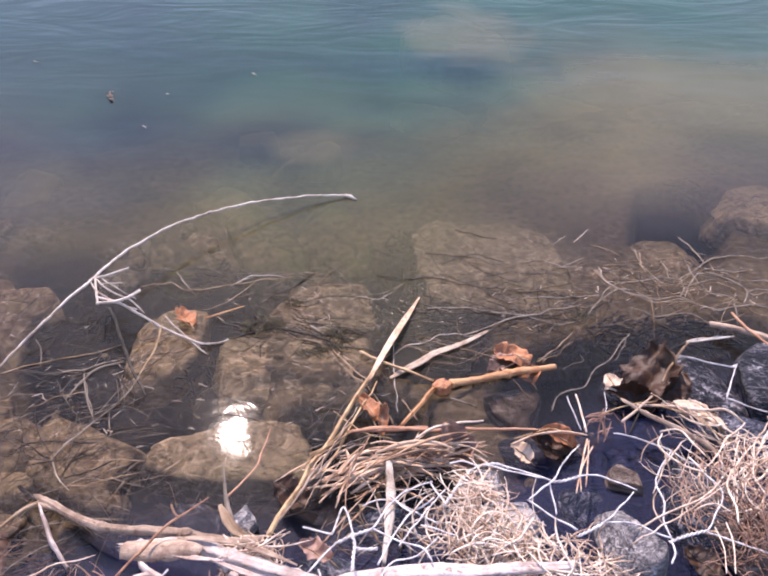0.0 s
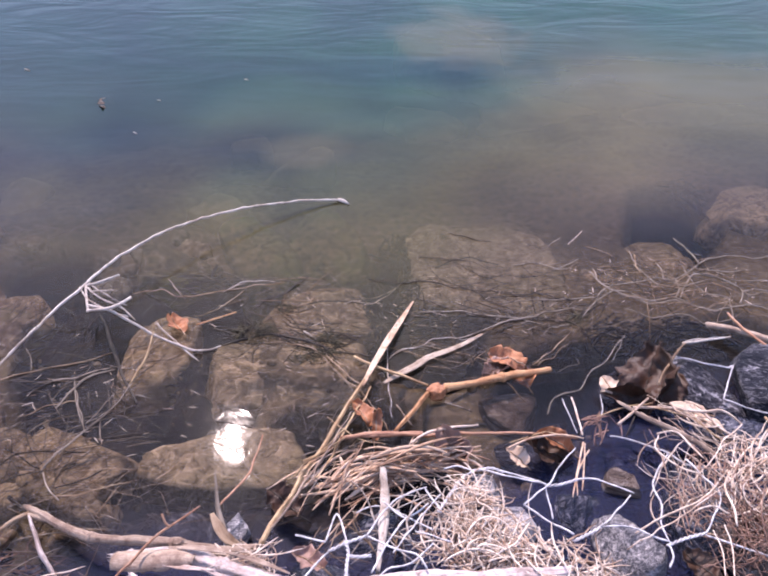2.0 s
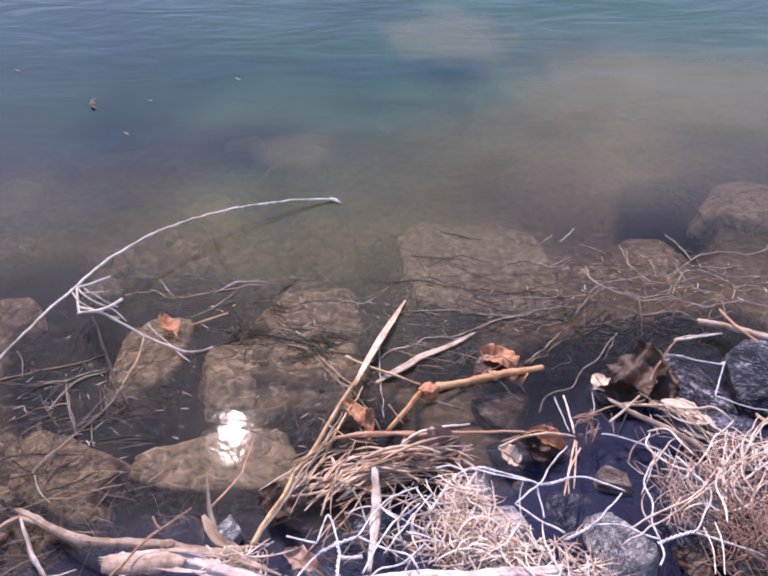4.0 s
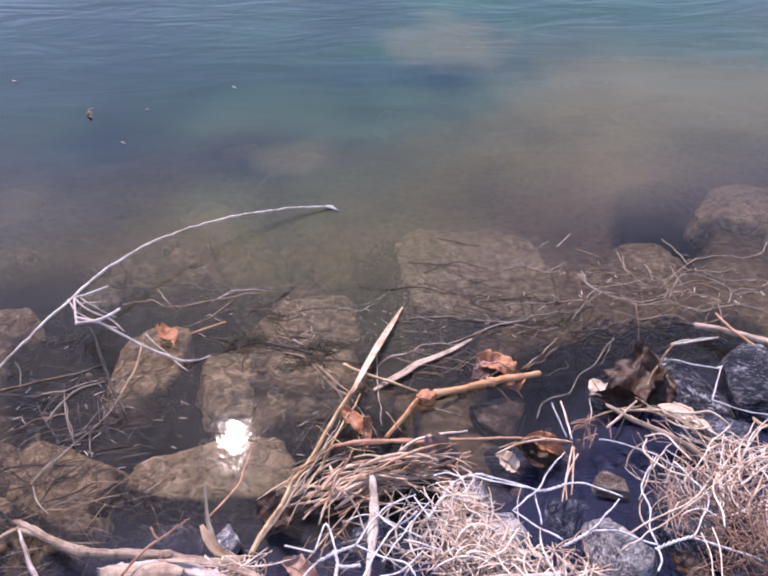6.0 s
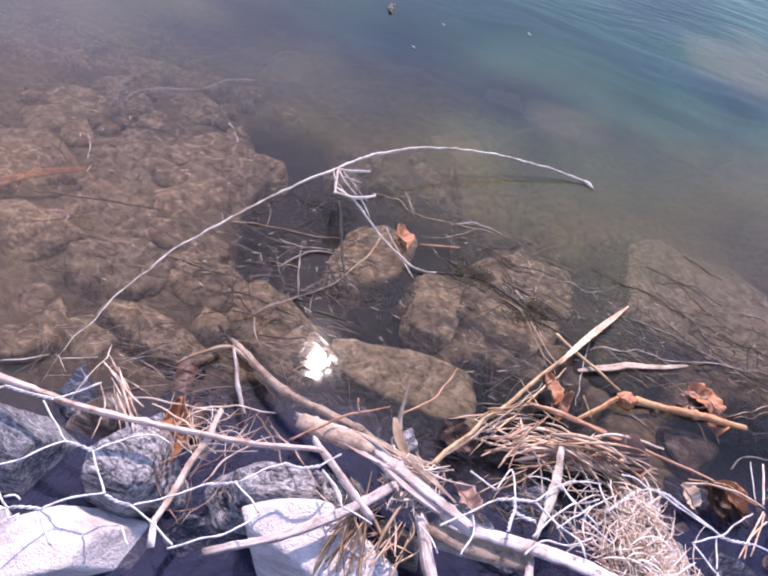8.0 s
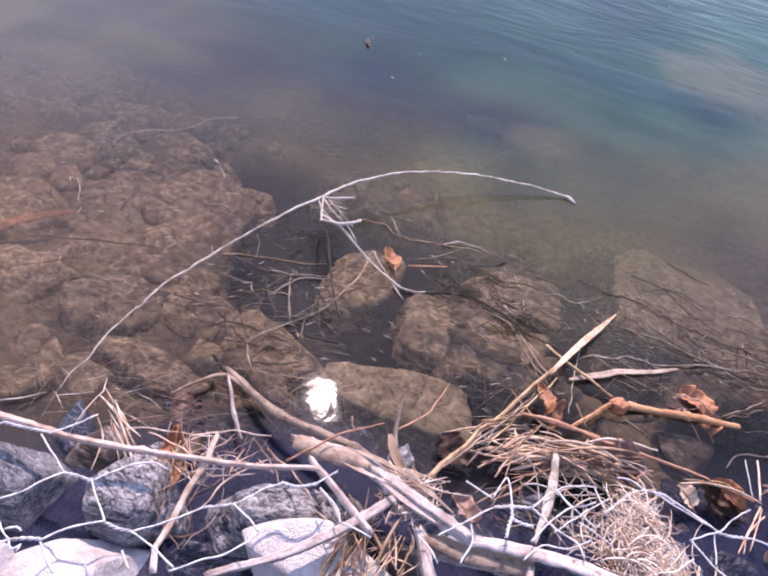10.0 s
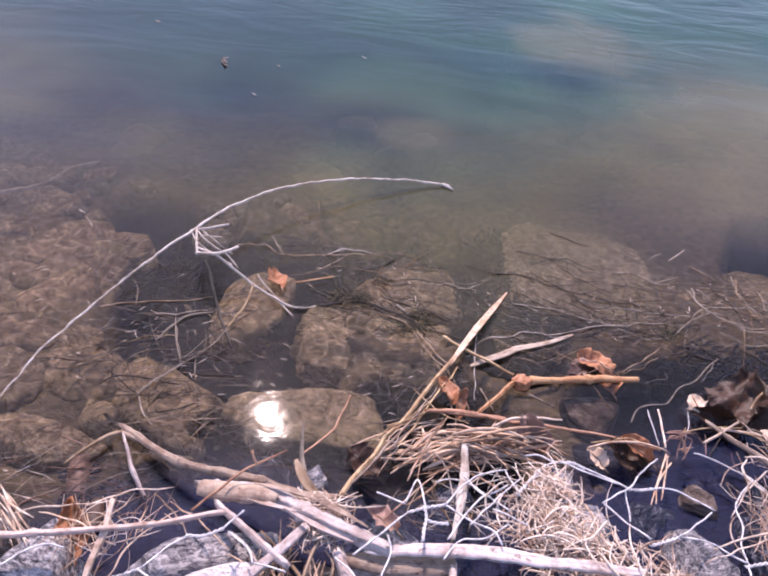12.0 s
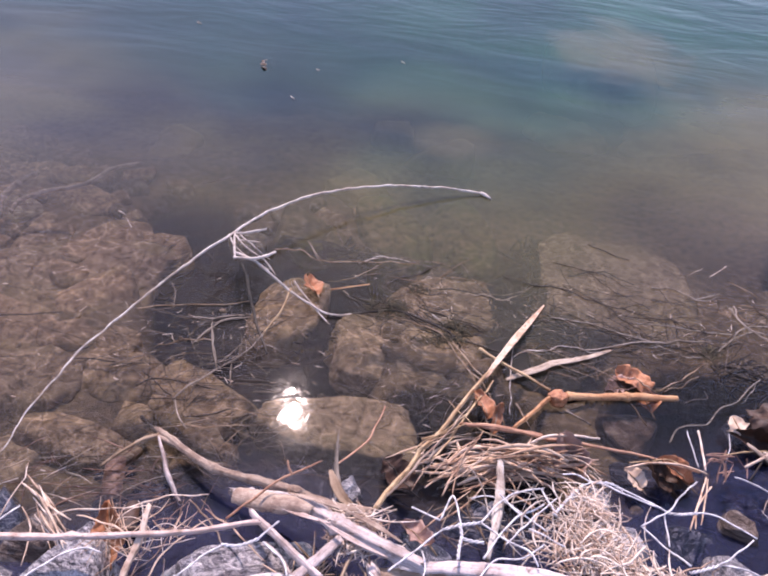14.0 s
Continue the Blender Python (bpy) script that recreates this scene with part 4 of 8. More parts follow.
# ---- wire net of the stone basket ----
net = tagged(new("wire_net"), "bent hexagonal net of white weathered zinc wire over the bank stones", "wire net")
twist(net, [(0.177, 0.424, 0.063), (0.190, 0.425, 0.063), (0.208, 0.431, 0.062)], 0.0011)
wire(net, [(0.208, 0.431, 0.062), (0.218, 0.433, 0.061), (0.234, 0.429, 0.062), (0.259, 0.413, 0.066)], 0.0013)
wire(net, [(0.151, 0.398, 0.070), (0.165, 0.412, 0.067), (0.179, 0.424, 0.064), (0.198, 0.453, 0.056), (0.225, 0.490, 0.030)], 0.0013)
wire(net, [(0.179, 0.424, 0.064), (0.160, 0.435, 0.061), (0.139, 0.442, 0.059)], 0.0013)
twist(net, [(0.139, 0.442, 0.059), (0.126, 0.448, 0.057), (0.108, 0.444, 0.058)], 0.0011)
wire(net, [(0.108, 0.444, 0.058), (0.094, 0.451, 0.057), (0.081, 0.448, 0.057)], 0.0013)
wire(net, [(0.151, 0.398, 0.070), (0.170, 0.380, 0.075), (0.190, 0.364, 0.079)], 0.0013)
twist(net, [(0.188, 0.357, 0.080), (0.201, 0.364, 0.078), (0.216, 0.372, 0.077)], 0.0011)
wire(net, [(0.216, 0.372, 0.077), (0.235, 0.389, 0.072), (0.255, 0.411, 0.067)], 0.0013)
wire(net, [(0.216, 0.373, 0.076), (0.243, 0.372, 0.077), (0.260, 0.363, 0.079), (0.273, 0.356, 0.081)], 0.0013)
twist(net, [(0.270, 0.352, 0.081), (0.288, 0.359, 0.080), (0.308, 0.365, 0.078)], 0.0011)
wire(net, [(0.308, 0.365, 0.078), (0.333, 0.351, 0.082), (0.357, 0.336, 0.086)], 0.0013)
wire(net, [(0.273, 0.354, 0.081), (0.273, 0.374, 0.076), (0.282, 0.397, 0.070), (0.279, 0.416, 0.066), (0.290, 0.439, 0.060), (0.311, 0.466, 0.053)], 0.0013)
wire(net, [(0.272, 0.352, 0.081), (0.272, 0.341, 0.084), (0.263, 0.328, 0.088)], 0.0013)
wire(net, [(0.302, 0.357, 0.092), (0.321, 0.381, 0.086), (0.337, 0.405, 0.080), (0.328, 0.428, 0.075), (0.319, 0.449, 0.069)], 0.0013)
wire(net, [(0.376, 0.630, 0.020), (0.403, 0.620, 0.020), (0.435, 0.612, 0.020)], 0.0013)
twist(net, [(0.435, 0.612, 0.020), (0.458, 0.622, 0.020), (0.479, 0.633, 0.020), (0.490, 0.652, 0.020)], 0.0011)
wire(net, [(0.441, 0.613, 0.020), (0.427, 0.589, 0.020), (0.413, 0.564, 0.020)], 0.0013)
wire(net, [(0.413, 0.564, 0.020), (0.442, 0.549, 0.020), (0.474, 0.540, 0.020)], 0.0013)
wire(net, [(0.266, 0.505, 0.030), (0.289, 0.501, 0.030), (0.313, 0.491, 0.030), (0.342, 0.467, 0.033), (0.375, 0.459, 0.035)], 0.0013)
wire(net, [(0.178, 0.426, 0.058), (0.177, 0.407, 0.063), (0.176, 0.386, 0.068)], 0.0011)
wire(net, [(0.268, 0.563, 0.030), (0.266, 0.545, 0.030), (0.260, 0.525, 0.030)], 0.0008)
wire(net, [(0.230, 0.573, 0.010), (0.234, 0.548, 0.010), (0.237, 0.524, 0.010)], 0.0009)
wire(net, [(-0.477, 0.211, 0.095), (-0.471, 0.220, 0.092), (-0.460, 0.239, 0.088)], 0.0013)
twist(net, [(-0.461, 0.239, 0.088), (-0.440, 0.243, 0.087), (-0.419, 0.249, 0.085)], 0.0011)
wire(net, [(-0.419, 0.249, 0.085), (-0.408, 0.267, 0.081), (-0.399, 0.288, 0.076)], 0.0013)
wire(net, [(-0.424, 0.243, 0.087), (-0.397, 0.227, 0.091), (-0.379, 0.217, 0.093)], 0.0013)
twist(net, [(-0.379, 0.217, 0.093), (-0.369, 0.219, 0.093), (-0.357, 0.220, 0.092)], 0.0011)
wire(net, [(-0.431, 0.164, 0.107), (-0.421, 0.167, 0.106), (-0.406, 0.172, 0.105), (-0.392, 0.192, 0.099), (-0.379, 0.217, 0.093)], 0.0013)
wire(net, [(-0.355, 0.220, 0.092), (-0.342, 0.245, 0.086), (-0.326, 0.261, 0.082), (-0.307, 0.260, 0.084)], 0.0013)
wire(net, [(-0.356, 0.220, 0.093), (-0.340, 0.206, 0.096), (-0.321, 0.191, 0.100)], 0.0013)
wire(net, [(-0.351, 0.156, 0.109), (-0.341, 0.175, 0.104), (-0.321, 0.191, 0.100)], 0.0013)
twist(net, [(-0.320, 0.190, 0.100), (-0.309, 0.189, 0.101), (-0.297, 0.191, 0.102)], 0.0011)
wire(net, [(-0.297, 0.191, 0.102), (-0.274, 0.215, 0.099), (-0.258, 0.236, 0.095)], 0.0013)
twist(net, [(-0.258, 0.236, 0.095), (-0.247, 0.242, 0.095), (-0.236, 0.250, 0.094)], 0.0011)
wire(net, [(-0.236, 0.250, 0.094), (-0.224, 0.271, 0.090), (-0.211, 0.289, 0.087)], 0.0013)
twist(net, [(-0.212, 0.287, 0.088), (-0.197, 0.289, 0.089), (-0.183, 0.299, 0.088)], 0.0011)
wire(net, [(-0.183, 0.299, 0.088), (-0.171, 0.322, 0.083)], 0.0013)
wire(net, [(-0.237, 0.248, 0.095), (-0.219, 0.240, 0.099), (-0.206, 0.230, 0.102)], 0.0013)
wire(net, [(-0.205, 0.230, 0.103), (-0.217, 0.206, 0.107), (-0.238, 0.184, 0.111), (-0.251, 0.171, 0.112)], 0.0013)
wire(net, [(-0.297, 0.191, 0.102), (-0.277, 0.185, 0.106), (-0.250, 0.176, 0.111)], 0.0013)
wire(net, [(-0.390, 0.121, 0.117), (-0.384, 0.128, 0.116), (-0.372, 0.145, 0.111)], 0.0013)
twist(net, [(-0.372, 0.145, 0.111), (-0.363, 0.151, 0.110), (-0.351, 0.156, 0.109)], 0.0011)
wire(net, [(-0.408, 0.170, 0.105), (-0.383, 0.151, 0.110), (-0.371, 0.145, 0.111)], 0.0013)
wire(net, [(-0.369, 0.143, 0.116), (-0.362, 0.138, 0.117), (-0.359, 0.144, 0.116), (-0.358, 0.138, 0.117)], 0.0012)
wire(net, [(-0.378, 0.150, 0.114), (-0.373, 0.156, 0.113), (-0.367, 0.154, 0.113)], 0.0012)
wire(net, [(-0.352, 0.155, 0.109), (-0.340, 0.146, 0.111), (-0.326, 0.137, 0.113)], 0.0013)
wire(net, [(-0.288, 0.168, 0.119), (-0.274, 0.157, 0.123)], 0.0013)
wire(net, [(-0.181, 0.303, 0.077), (-0.159, 0.289, 0.083), (-0.150, 0.273, 0.088)], 0.0013)
wire(net, [(-0.149, 0.274, 0.088), (-0.132, 0.271, 0.090), (-0.121, 0.269, 0.092)], 0.0013)
wire(net, [(-0.032, 0.359, 0.080), (-0.028, 0.376, 0.075), (-0.024, 0.390, 0.072), (-0.018, 0.376, 0.075), (-0.014, 0.356, 0.080)], 0.0013)
twist(net, [(-0.015, 0.358, 0.080), (-0.012, 0.345, 0.083), (-0.013, 0.333, 0.086), (-0.013, 0.318, 0.090)], 0.0011)
twist(net, [(-0.013, 0.342, 0.084), (-0.003, 0.341, 0.084), (0.008, 0.342, 0.084)], 0.0011)
wire(net, [(-0.060, 0.364, 0.078), (-0.045, 0.360, 0.079), (-0.032, 0.357, 0.080)], 0.0013)
wire(net, [(-0.068, 0.292, 0.097), (-0.050, 0.318, 0.090), (-0.029, 0.346, 0.083)], 0.0013)
twist(net, [(-0.029, 0.347, 0.083), (-0.012, 0.357, 0.080), (0.003, 0.363, 0.079)], 0.0011)
wire(net, [(0.003, 0.363, 0.079), (0.015, 0.382, 0.074), (0.029, 0.403, 0.069), (0.047, 0.416, 0.065), (0.061, 0.422, 0.064)], 0.0013)
wire(net, [(0.008, 0.325, 0.088), (0.020, 0.352, 0.082), (0.038, 0.380, 0.075), (0.062, 0.402, 0.069)], 0.0013)
wire(net, [(0.005, 0.363, 0.079), (0.025, 0.352, 0.082), (0.048, 0.342, 0.084), (0.056, 0.329, 0.087)], 0.0013)
wire(net, [(0.022, 0.403, 0.064), (0.044, 0.387, 0.068), (0.064, 0.372, 0.072)], 0.0011)
wire(net, [(0.027, 0.345, 0.083), (0.049, 0.377, 0.075), (0.073, 0.412, 0.067)], 0.0011)
wire(net, [(-0.007, 0.397, 0.060), (0.012, 0.406, 0.058), (0.035, 0.399, 0.060)], 0.0011)
wire(net, [(0.048, 0.369, 0.077), (0.064, 0.364, 0.078), (0.079, 0.356, 0.081)], 0.0011)
wire(net, [(0.019, 0.404, 0.068), (0.030, 0.391, 0.072), (0.043, 0.382, 0.074)], 0.0013)
wire(net, [(0.059, 0.421, 0.064), (0.067, 0.405, 0.068), (0.072, 0.390, 0.072)], 0.0013)
twist(net, [(0.070, 0.391, 0.072), (0.085, 0.416, 0.066), (0.100, 0.438, 0.060)], 0.0011)
wire(net, [(0.100, 0.438, 0.060), (0.116, 0.446, 0.058), (0.142, 0.437, 0.060), (0.175, 0.428, 0.062)], 0.0013)
wire(net, [(0.007, 0.309, 0.082), (0.022, 0.333, 0.076), (0.043, 0.339, 0.075), (0.064, 0.361, 0.069)], 0.0013)
wire(net, [(-0.044, 0.328, 0.072), (-0.039, 0.311, 0.077), (-0.043, 0.284, 0.083)], 0.0013)
wire(net, [(-0.085, 0.297, 0.075), (-0.070, 0.289, 0.077), (-0.062, 0.277, 0.080)], 0.0013)
twist(net, [(0.208, 0.549, 0.012), (0.216, 0.567, 0.014), (0.229, 0.576, 0.015), (0.245, 0.581, 0.014), (0.255, 0.588, 0.012), (0.272, 0.615, 0.010), (0.293, 0.630, 0.010), (0.316, 0.663, 0.006), (0.331, 0.680, 0.002)], 0.0006, WIRE_SUNK)
# ---- sunken part of the net ----
sunken_net = tagged(new("sunken_wire_net"), "tangled silt-coated wire net lying in the shallow water", "wire net")
twist(sunken_net, [(0.282, 0.713, 0.001), (0.297, 0.733, 0.001), (0.313, 0.750, 0.001), (0.338, 0.769, 0.001)], 0.0008, WIRE_SUNK)
wire(sunken_net, [(0.310, 0.750, 0.001), (0.324, 0.769, 0.001), (0.343, 0.778, 0.001), (0.384, 0.788, 0.001), (0.407, 0.796, 0.001)], 0.0011, WIRE_SUNK)
wire(sunken_net, [(0.334, 0.769, 0.001), (0.357, 0.765, 0.001), (0.376, 0.746, 0.001)], 0.0011, WIRE_SUNK)
twist(sunken_net, [(0.375, 0.744, 0.001), (0.397, 0.750, 0.001), (0.419, 0.755, 0.001)], 0.0008, WIRE_SUNK)
wire(sunken_net, [(0.419, 0.755, 0.001), (0.441, 0.739, 0.001), (0.461, 0.729, 0.001)], 0.0011, WIRE_SUNK)
twist(sunken_net, [(0.460, 0.729, 0.001), (0.483, 0.734, 0.001), (0.508, 0.739, 0.001)], 0.0008, WIRE_SUNK)
wire(sunken_net, [(0.406, 0.794, 0.001), (0.429, 0.789, 0.001)], 0.0011, WIRE_SUNK)
twist(sunken_net, [(0.430, 0.791, 0.001), (0.454, 0.807, 0.001), (0.473, 0.824, 0.001)], 0.0008, WIRE_SUNK)
wire(sunken_net, [(0.473, 0.824, 0.001), (0.494, 0.835, 0.001), (0.528, 0.842, 0.001), (0.554, 0.835, 0.001)], 0.0011, WIRE_SUNK)
twist(sunken_net, [(0.554, 0.834, 0.001), (0.574, 0.839, 0.001), (0.592, 0.847, 0.001)], 0.0008, WIRE_SUNK)
wire(sunken_net, [(0.592, 0.847, 0.001), (0.606, 0.869, 0.001), (0.630, 0.877, 0.001)], 0.0011, WIRE_SUNK)
wire(sunken_net, [(0.466, 0.802, 0.001), (0.496, 0.791, 0.001), (0.516, 0.766, 0.001), (0.502, 0.742, 0.001)], 0.0011, WIRE_SUNK)
twist(sunken_net, [(0.514, 0.765, 0.001), (0.533, 0.770, 0.001), (0.551, 0.767, 0.001)], 0.0008, WIRE_SUNK)
wire(sunken_net, [(0.430, 0.789, 0.001), (0.428, 0.769, 0.001), (0.419, 0.754, 0.001)], 0.0011, WIRE_SUNK)
wire(sunken_net, [(0.454, 0.882, 0.001), (0.464, 0.862, 0.001), (0.473, 0.824, 0.001)], 0.0011, WIRE_SUNK)
wire(sunken_net, [(0.379, 0.822, 0.001), (0.393, 0.795, 0.001), (0.402, 0.779, 0.001)], 0.0011, WIRE_SUNK)
wire(sunken_net, [(0.312, 0.807, 0.001), (0.324, 0.783, 0.001), (0.334, 0.769, 0.001)], 0.0011, WIRE_SUNK)
twist(sunken_net, [(0.267, 0.812, 0.001), (0.285, 0.822, 0.001), (0.304, 0.834, 0.001)], 0.0008, WIRE_SUNK)
wire(sunken_net, [(0.267, 0.812, 0.001), (0.238, 0.825, 0.001), (0.209, 0.820, 0.001)], 0.0011, WIRE_SUNK)
wire(sunken_net, [(0.508, 0.739, 0.001), (0.535, 0.732, 0.001), (0.561, 0.712, 0.001)], 0.0011, WIRE_SUNK)
wire(sunken_net, [(0.470, 0.813, 0.001), (0.508, 0.806, 0.001), (0.538, 0.811, 0.001)], 0.0011, WIRE_SUNK)
wire(sunken_net, [(0.282, 0.713, 0.001), (0.250, 0.698, 0.001), (0.219, 0.707, 0.001), (0.182, 0.719, 0.001)], 0.0011, WIRE_SUNK)
wire(sunken_net, [(0.185, 0.745, 0.001), (0.226, 0.750, 0.001), (0.266, 0.751, 0.001), (0.307, 0.754, 0.001)], 0.0011, WIRE_SUNK)
wire(sunken_net, [(0.237, 0.626, -0.004), (0.251, 0.634, -0.004), (0.264, 0.638, -0.004), (0.263, 0.650, -0.004)], 0.001, WIRE_SUNK)
wire(sunken_net, [(0.071, 0.725, 0.001), (0.117, 0.728, 0.001), (0.156, 0.720, 0.001), (0.201, 0.715, 0.001)], 0.0011, WIRE_SUNK)
wire(sunken_net, [(0.343, 0.733, 0.000), (0.378, 0.718, 0.000), (0.419, 0.722, 0.000), (0.446, 0.703, 0.000)], 0.0009, WIRE_SUNK)
wire(sunken_net, [(0.492, 0.820, 0.000), (0.516, 0.788, 0.000), (0.559, 0.792, 0.000), (0.579, 0.776, 0.000)], 0.0009, WIRE_SUNK)
wire(sunken_net, [(-0.015, 0.772, -0.020), (0.015, 0.777, -0.020), (0.043, 0.799, -0.020), (0.054, 0.811, -0.020)], 0.001, WIRE_SUNK)
wire(sunken_net, [(-0.211, 0.840, -0.030), (-0.158, 0.817, -0.030), (-0.116, 0.821, -0.030), (-0.087, 0.810, -0.030)], 0.0013, WIRE_SUNK)
wire(sunken_net, [(-0.060, 0.836, -0.030), (-0.016, 0.783, -0.030)], 0.0012, WIRE_SUNK)
wire(sunken_net, [(-0.253, 0.874, -0.030), (-0.231, 0.829, -0.030), (-0.187, 0.823, -0.030), (-0.131, 0.827, -0.030)], 0.0013, WIRE_SUNK)
# ---- long twig and its side shoots ----
long_twig = stem("long_twig", [(-0.495, 0.300, -0.014), (-0.497, 0.341, 0.000), (-0.491, 0.381, 0.010), (-0.481, 0.442, 0.021), (-0.460, 0.511, 0.031), (-0.434, 0.580, 0.037), (-0.402, 0.652, 0.041), (-0.363, 0.732, 0.043), (-0.323, 0.804, 0.042), (-0.268, 0.865, 0.037), (-0.202, 0.910, 0.028), (-0.130, 0.946, 0.018), (-0.076, 0.967, 0.008), (-0.038, 0.973, 0.003)], [0.0006, 0.0010, 0.0014, 0.0017, 0.0020, 0.0023, 0.0023, 0.0022, 0.0022, 0.0020], TWIG_PALE, "long arching bleached twig with a broken tip over the water", "twig", wobble=0.0018, rough=0.14)
stem("broken_tip", [(-0.048, 0.973, 0.004), (-0.040, 0.971, 0.003), (-0.030, 0.965, 0.001)], [0.0034, 0.0040, 0.0022], TWIG_PALE, "pale swollen broken tip", parent=long_twig)
stem("branch", [(-0.363, 0.732, 0.043), (-0.342, 0.740, 0.044), (-0.321, 0.749, 0.046)], [0.0022, 0.0026, 0.0020], TWIG_PALE, "", parent=long_twig)
stem("branch", [(-0.361, 0.733, 0.043), (-0.352, 0.706, 0.045), (-0.343, 0.681, 0.046)], [0.0018, 0.0020, 0.0018], TWIG_PALE, "", parent=long_twig)
stem("branch", [(-0.345, 0.683, 0.046), (-0.317, 0.687, 0.047), (-0.296, 0.706, 0.047)], [0.0022, 0.0026, 0.0022], TWIG_PALE, "", parent=long_twig)
stem("branch", [(-0.349, 0.694, 0.046), (-0.312, 0.685, 0.040), (-0.269, 0.676, 0.015), (-0.225, 0.655, 0.006), (-0.201, 0.656, 0.002), (-0.184, 0.667, 0.000)], [0.0022, 0.0022, 0.0020, 0.0018, 0.0014], TWIG_PALE, "", parent=long_twig)
stem("branch", [(-0.358, 0.729, 0.043), (-0.338, 0.710, 0.044), (-0.311, 0.705, 0.030), (-0.294, 0.693, 0.020)], [0.0013, 0.0014, 0.0012], TWIG_PALE, "", parent=long_twig)
stem("branch", [(-0.353, 0.732, 0.043), (-0.327, 0.712, 0.043), (-0.305, 0.708, 0.030)], [0.0011, 0.0012, 0.0010], TWIG_PALE, "", parent=long_twig)
stem("branch", [(-0.352, 0.720, 0.044), (-0.337, 0.720, 0.046), (-0.321, 0.716, 0.050)], [0.0010, 0.0010], TWIG_PALE, "", parent=long_twig)
stem("branch", [(-0.368, 0.729, 0.043), (-0.346, 0.702, 0.042), (-0.321, 0.693, 0.034), (-0.304, 0.699, 0.020)], [0.0012, 0.0014, 0.0012], TWIG_PALE, "", parent=long_twig)
stem("branch", [(-0.269, 0.696, 0.012), (-0.245, 0.672, 0.008), (-0.206, 0.639, 0.002)], [0.0013, 0.0012, 0.0010], TWIG_PALE, "", parent=long_twig)
stem("branch", [(-0.267, 0.676, 0.016), (-0.269, 0.643, 0.012), (-0.282, 0.602, 0.004)], [0.0013, 0.0015, 0.0012], CANE_YELLOW, "yellowish thin shoot", parent=long_twig)
# ---- twigs in and on the water ----
stem("sunken_twig", [(-0.349, 0.720, 0.001), (-0.325, 0.676, 0.001), (-0.301, 0.627, 0.001), (-0.267, 0.573, 0.001)], [0.0017, 0.0026, 0.0024, 0.0017], TWIG_WET, "dark rotted twig under the water", "twig")
stem("sunken_twig", [(-0.183, 0.666, 0.001), (-0.150, 0.680, 0.001), (-0.104, 0.683, 0.001), (-0.059, 0.665, 0.001), (-0.039, 0.644, 0.001)], [0.0014, 0.0019, 0.0020, 0.0019, 0.0014], TWIG_WET, "dark mossy twig lying just under the water", "twig")
stem("twig", [(-0.281, 0.602, 0.002), (-0.295, 0.564, 0.003), (-0.323, 0.526, 0.003), (-0.345, 0.492, 0.003), (-0.348, 0.479, 0.002)], [0.0011, 0.0013, 0.0013, 0.0012], TWIG_SILT, "thin grey bent twig lying on the water", "twig")
stem("twig", [(-0.347, 0.481, 0.002), (-0.333, 0.460, 0.004), (-0.317, 0.445, 0.004)], [0.0011, 0.0011], TWIG_SILT, "thin grey twig on the water", "twig")
stem("twig", [(-0.346, 0.597, 0.004), (-0.332, 0.564, 0.006), (-0.316, 0.532, 0.003)], [0.0008, 0.0009], TWIG_SILT, "thin grey twig on the water", "twig")
stem("twig", [(-0.359, 0.567, 0.002), (-0.345, 0.599, 0.003), (-0.335, 0.613, 0.003), (-0.306, 0.626, 0.002)], [0.0011, 0.0014, 0.0014, 0.0010], TWIG_SILT, "forked grey twig on the water", "twig")
stem("twig", [(-0.448, 0.606, 0.001), (-0.412, 0.621, 0.001), (-0.362, 0.635, 0.001), (-0.315, 0.656, 0.000)], [0.0010, 0.0011, 0.0010], TWIG_BROWN, "long thin brown stem on the water", "twig")
stem("twig", [(-0.690, 0.528, -0.010), (-0.634, 0.553, -0.010), (-0.575, 0.575, -0.010), (-0.544, 0.585, -0.010)], [0.0010, 0.0012, 0.0010], TWIG_WET, "thin dark stem under the water", "twig")
stem("twig", [(-0.692, 0.641, 0.010), (-0.679, 0.628, 0.005), (-0.670, 0.610, 0.000)], [0.0008, 0.0008], TWIG_PALE, "thin upright pale shoot", "twig")
stem("twig", [(-0.422, 0.655, 0.008), (-0.413, 0.642, 0.005), (-0.406, 0.619, 0.000)], [0.0008, 0.0008], TWIG_SILT, "thin upright grey shoot", "twig")
stem("twig", [(-0.537, 0.298, 0.004), (-0.518, 0.311, 0.004), (-0.501, 0.327, 0.004)], [0.0008, 0.0009, 0.0008], TWIG_PALE, "thin pale stem at the water's edge", "twig")
stem("twig", [(-0.489, 0.328, 0.004), (-0.473, 0.338, 0.004), (-0.458, 0.348, 0.004)], [0.0008, 0.0008], TWIG_PALE, "thin pale stem at the water's edge", "twig")
stem("twig", [(-0.754, 0.775, -0.040), (-0.762, 0.802, -0.030), (-0.758, 0.838, -0.026), (-0.742, 0.868, -0.024)], [0.0048, 0.0056, 0.0044], TWIG_PALE, "pale sunken branch in murky water", "twig")
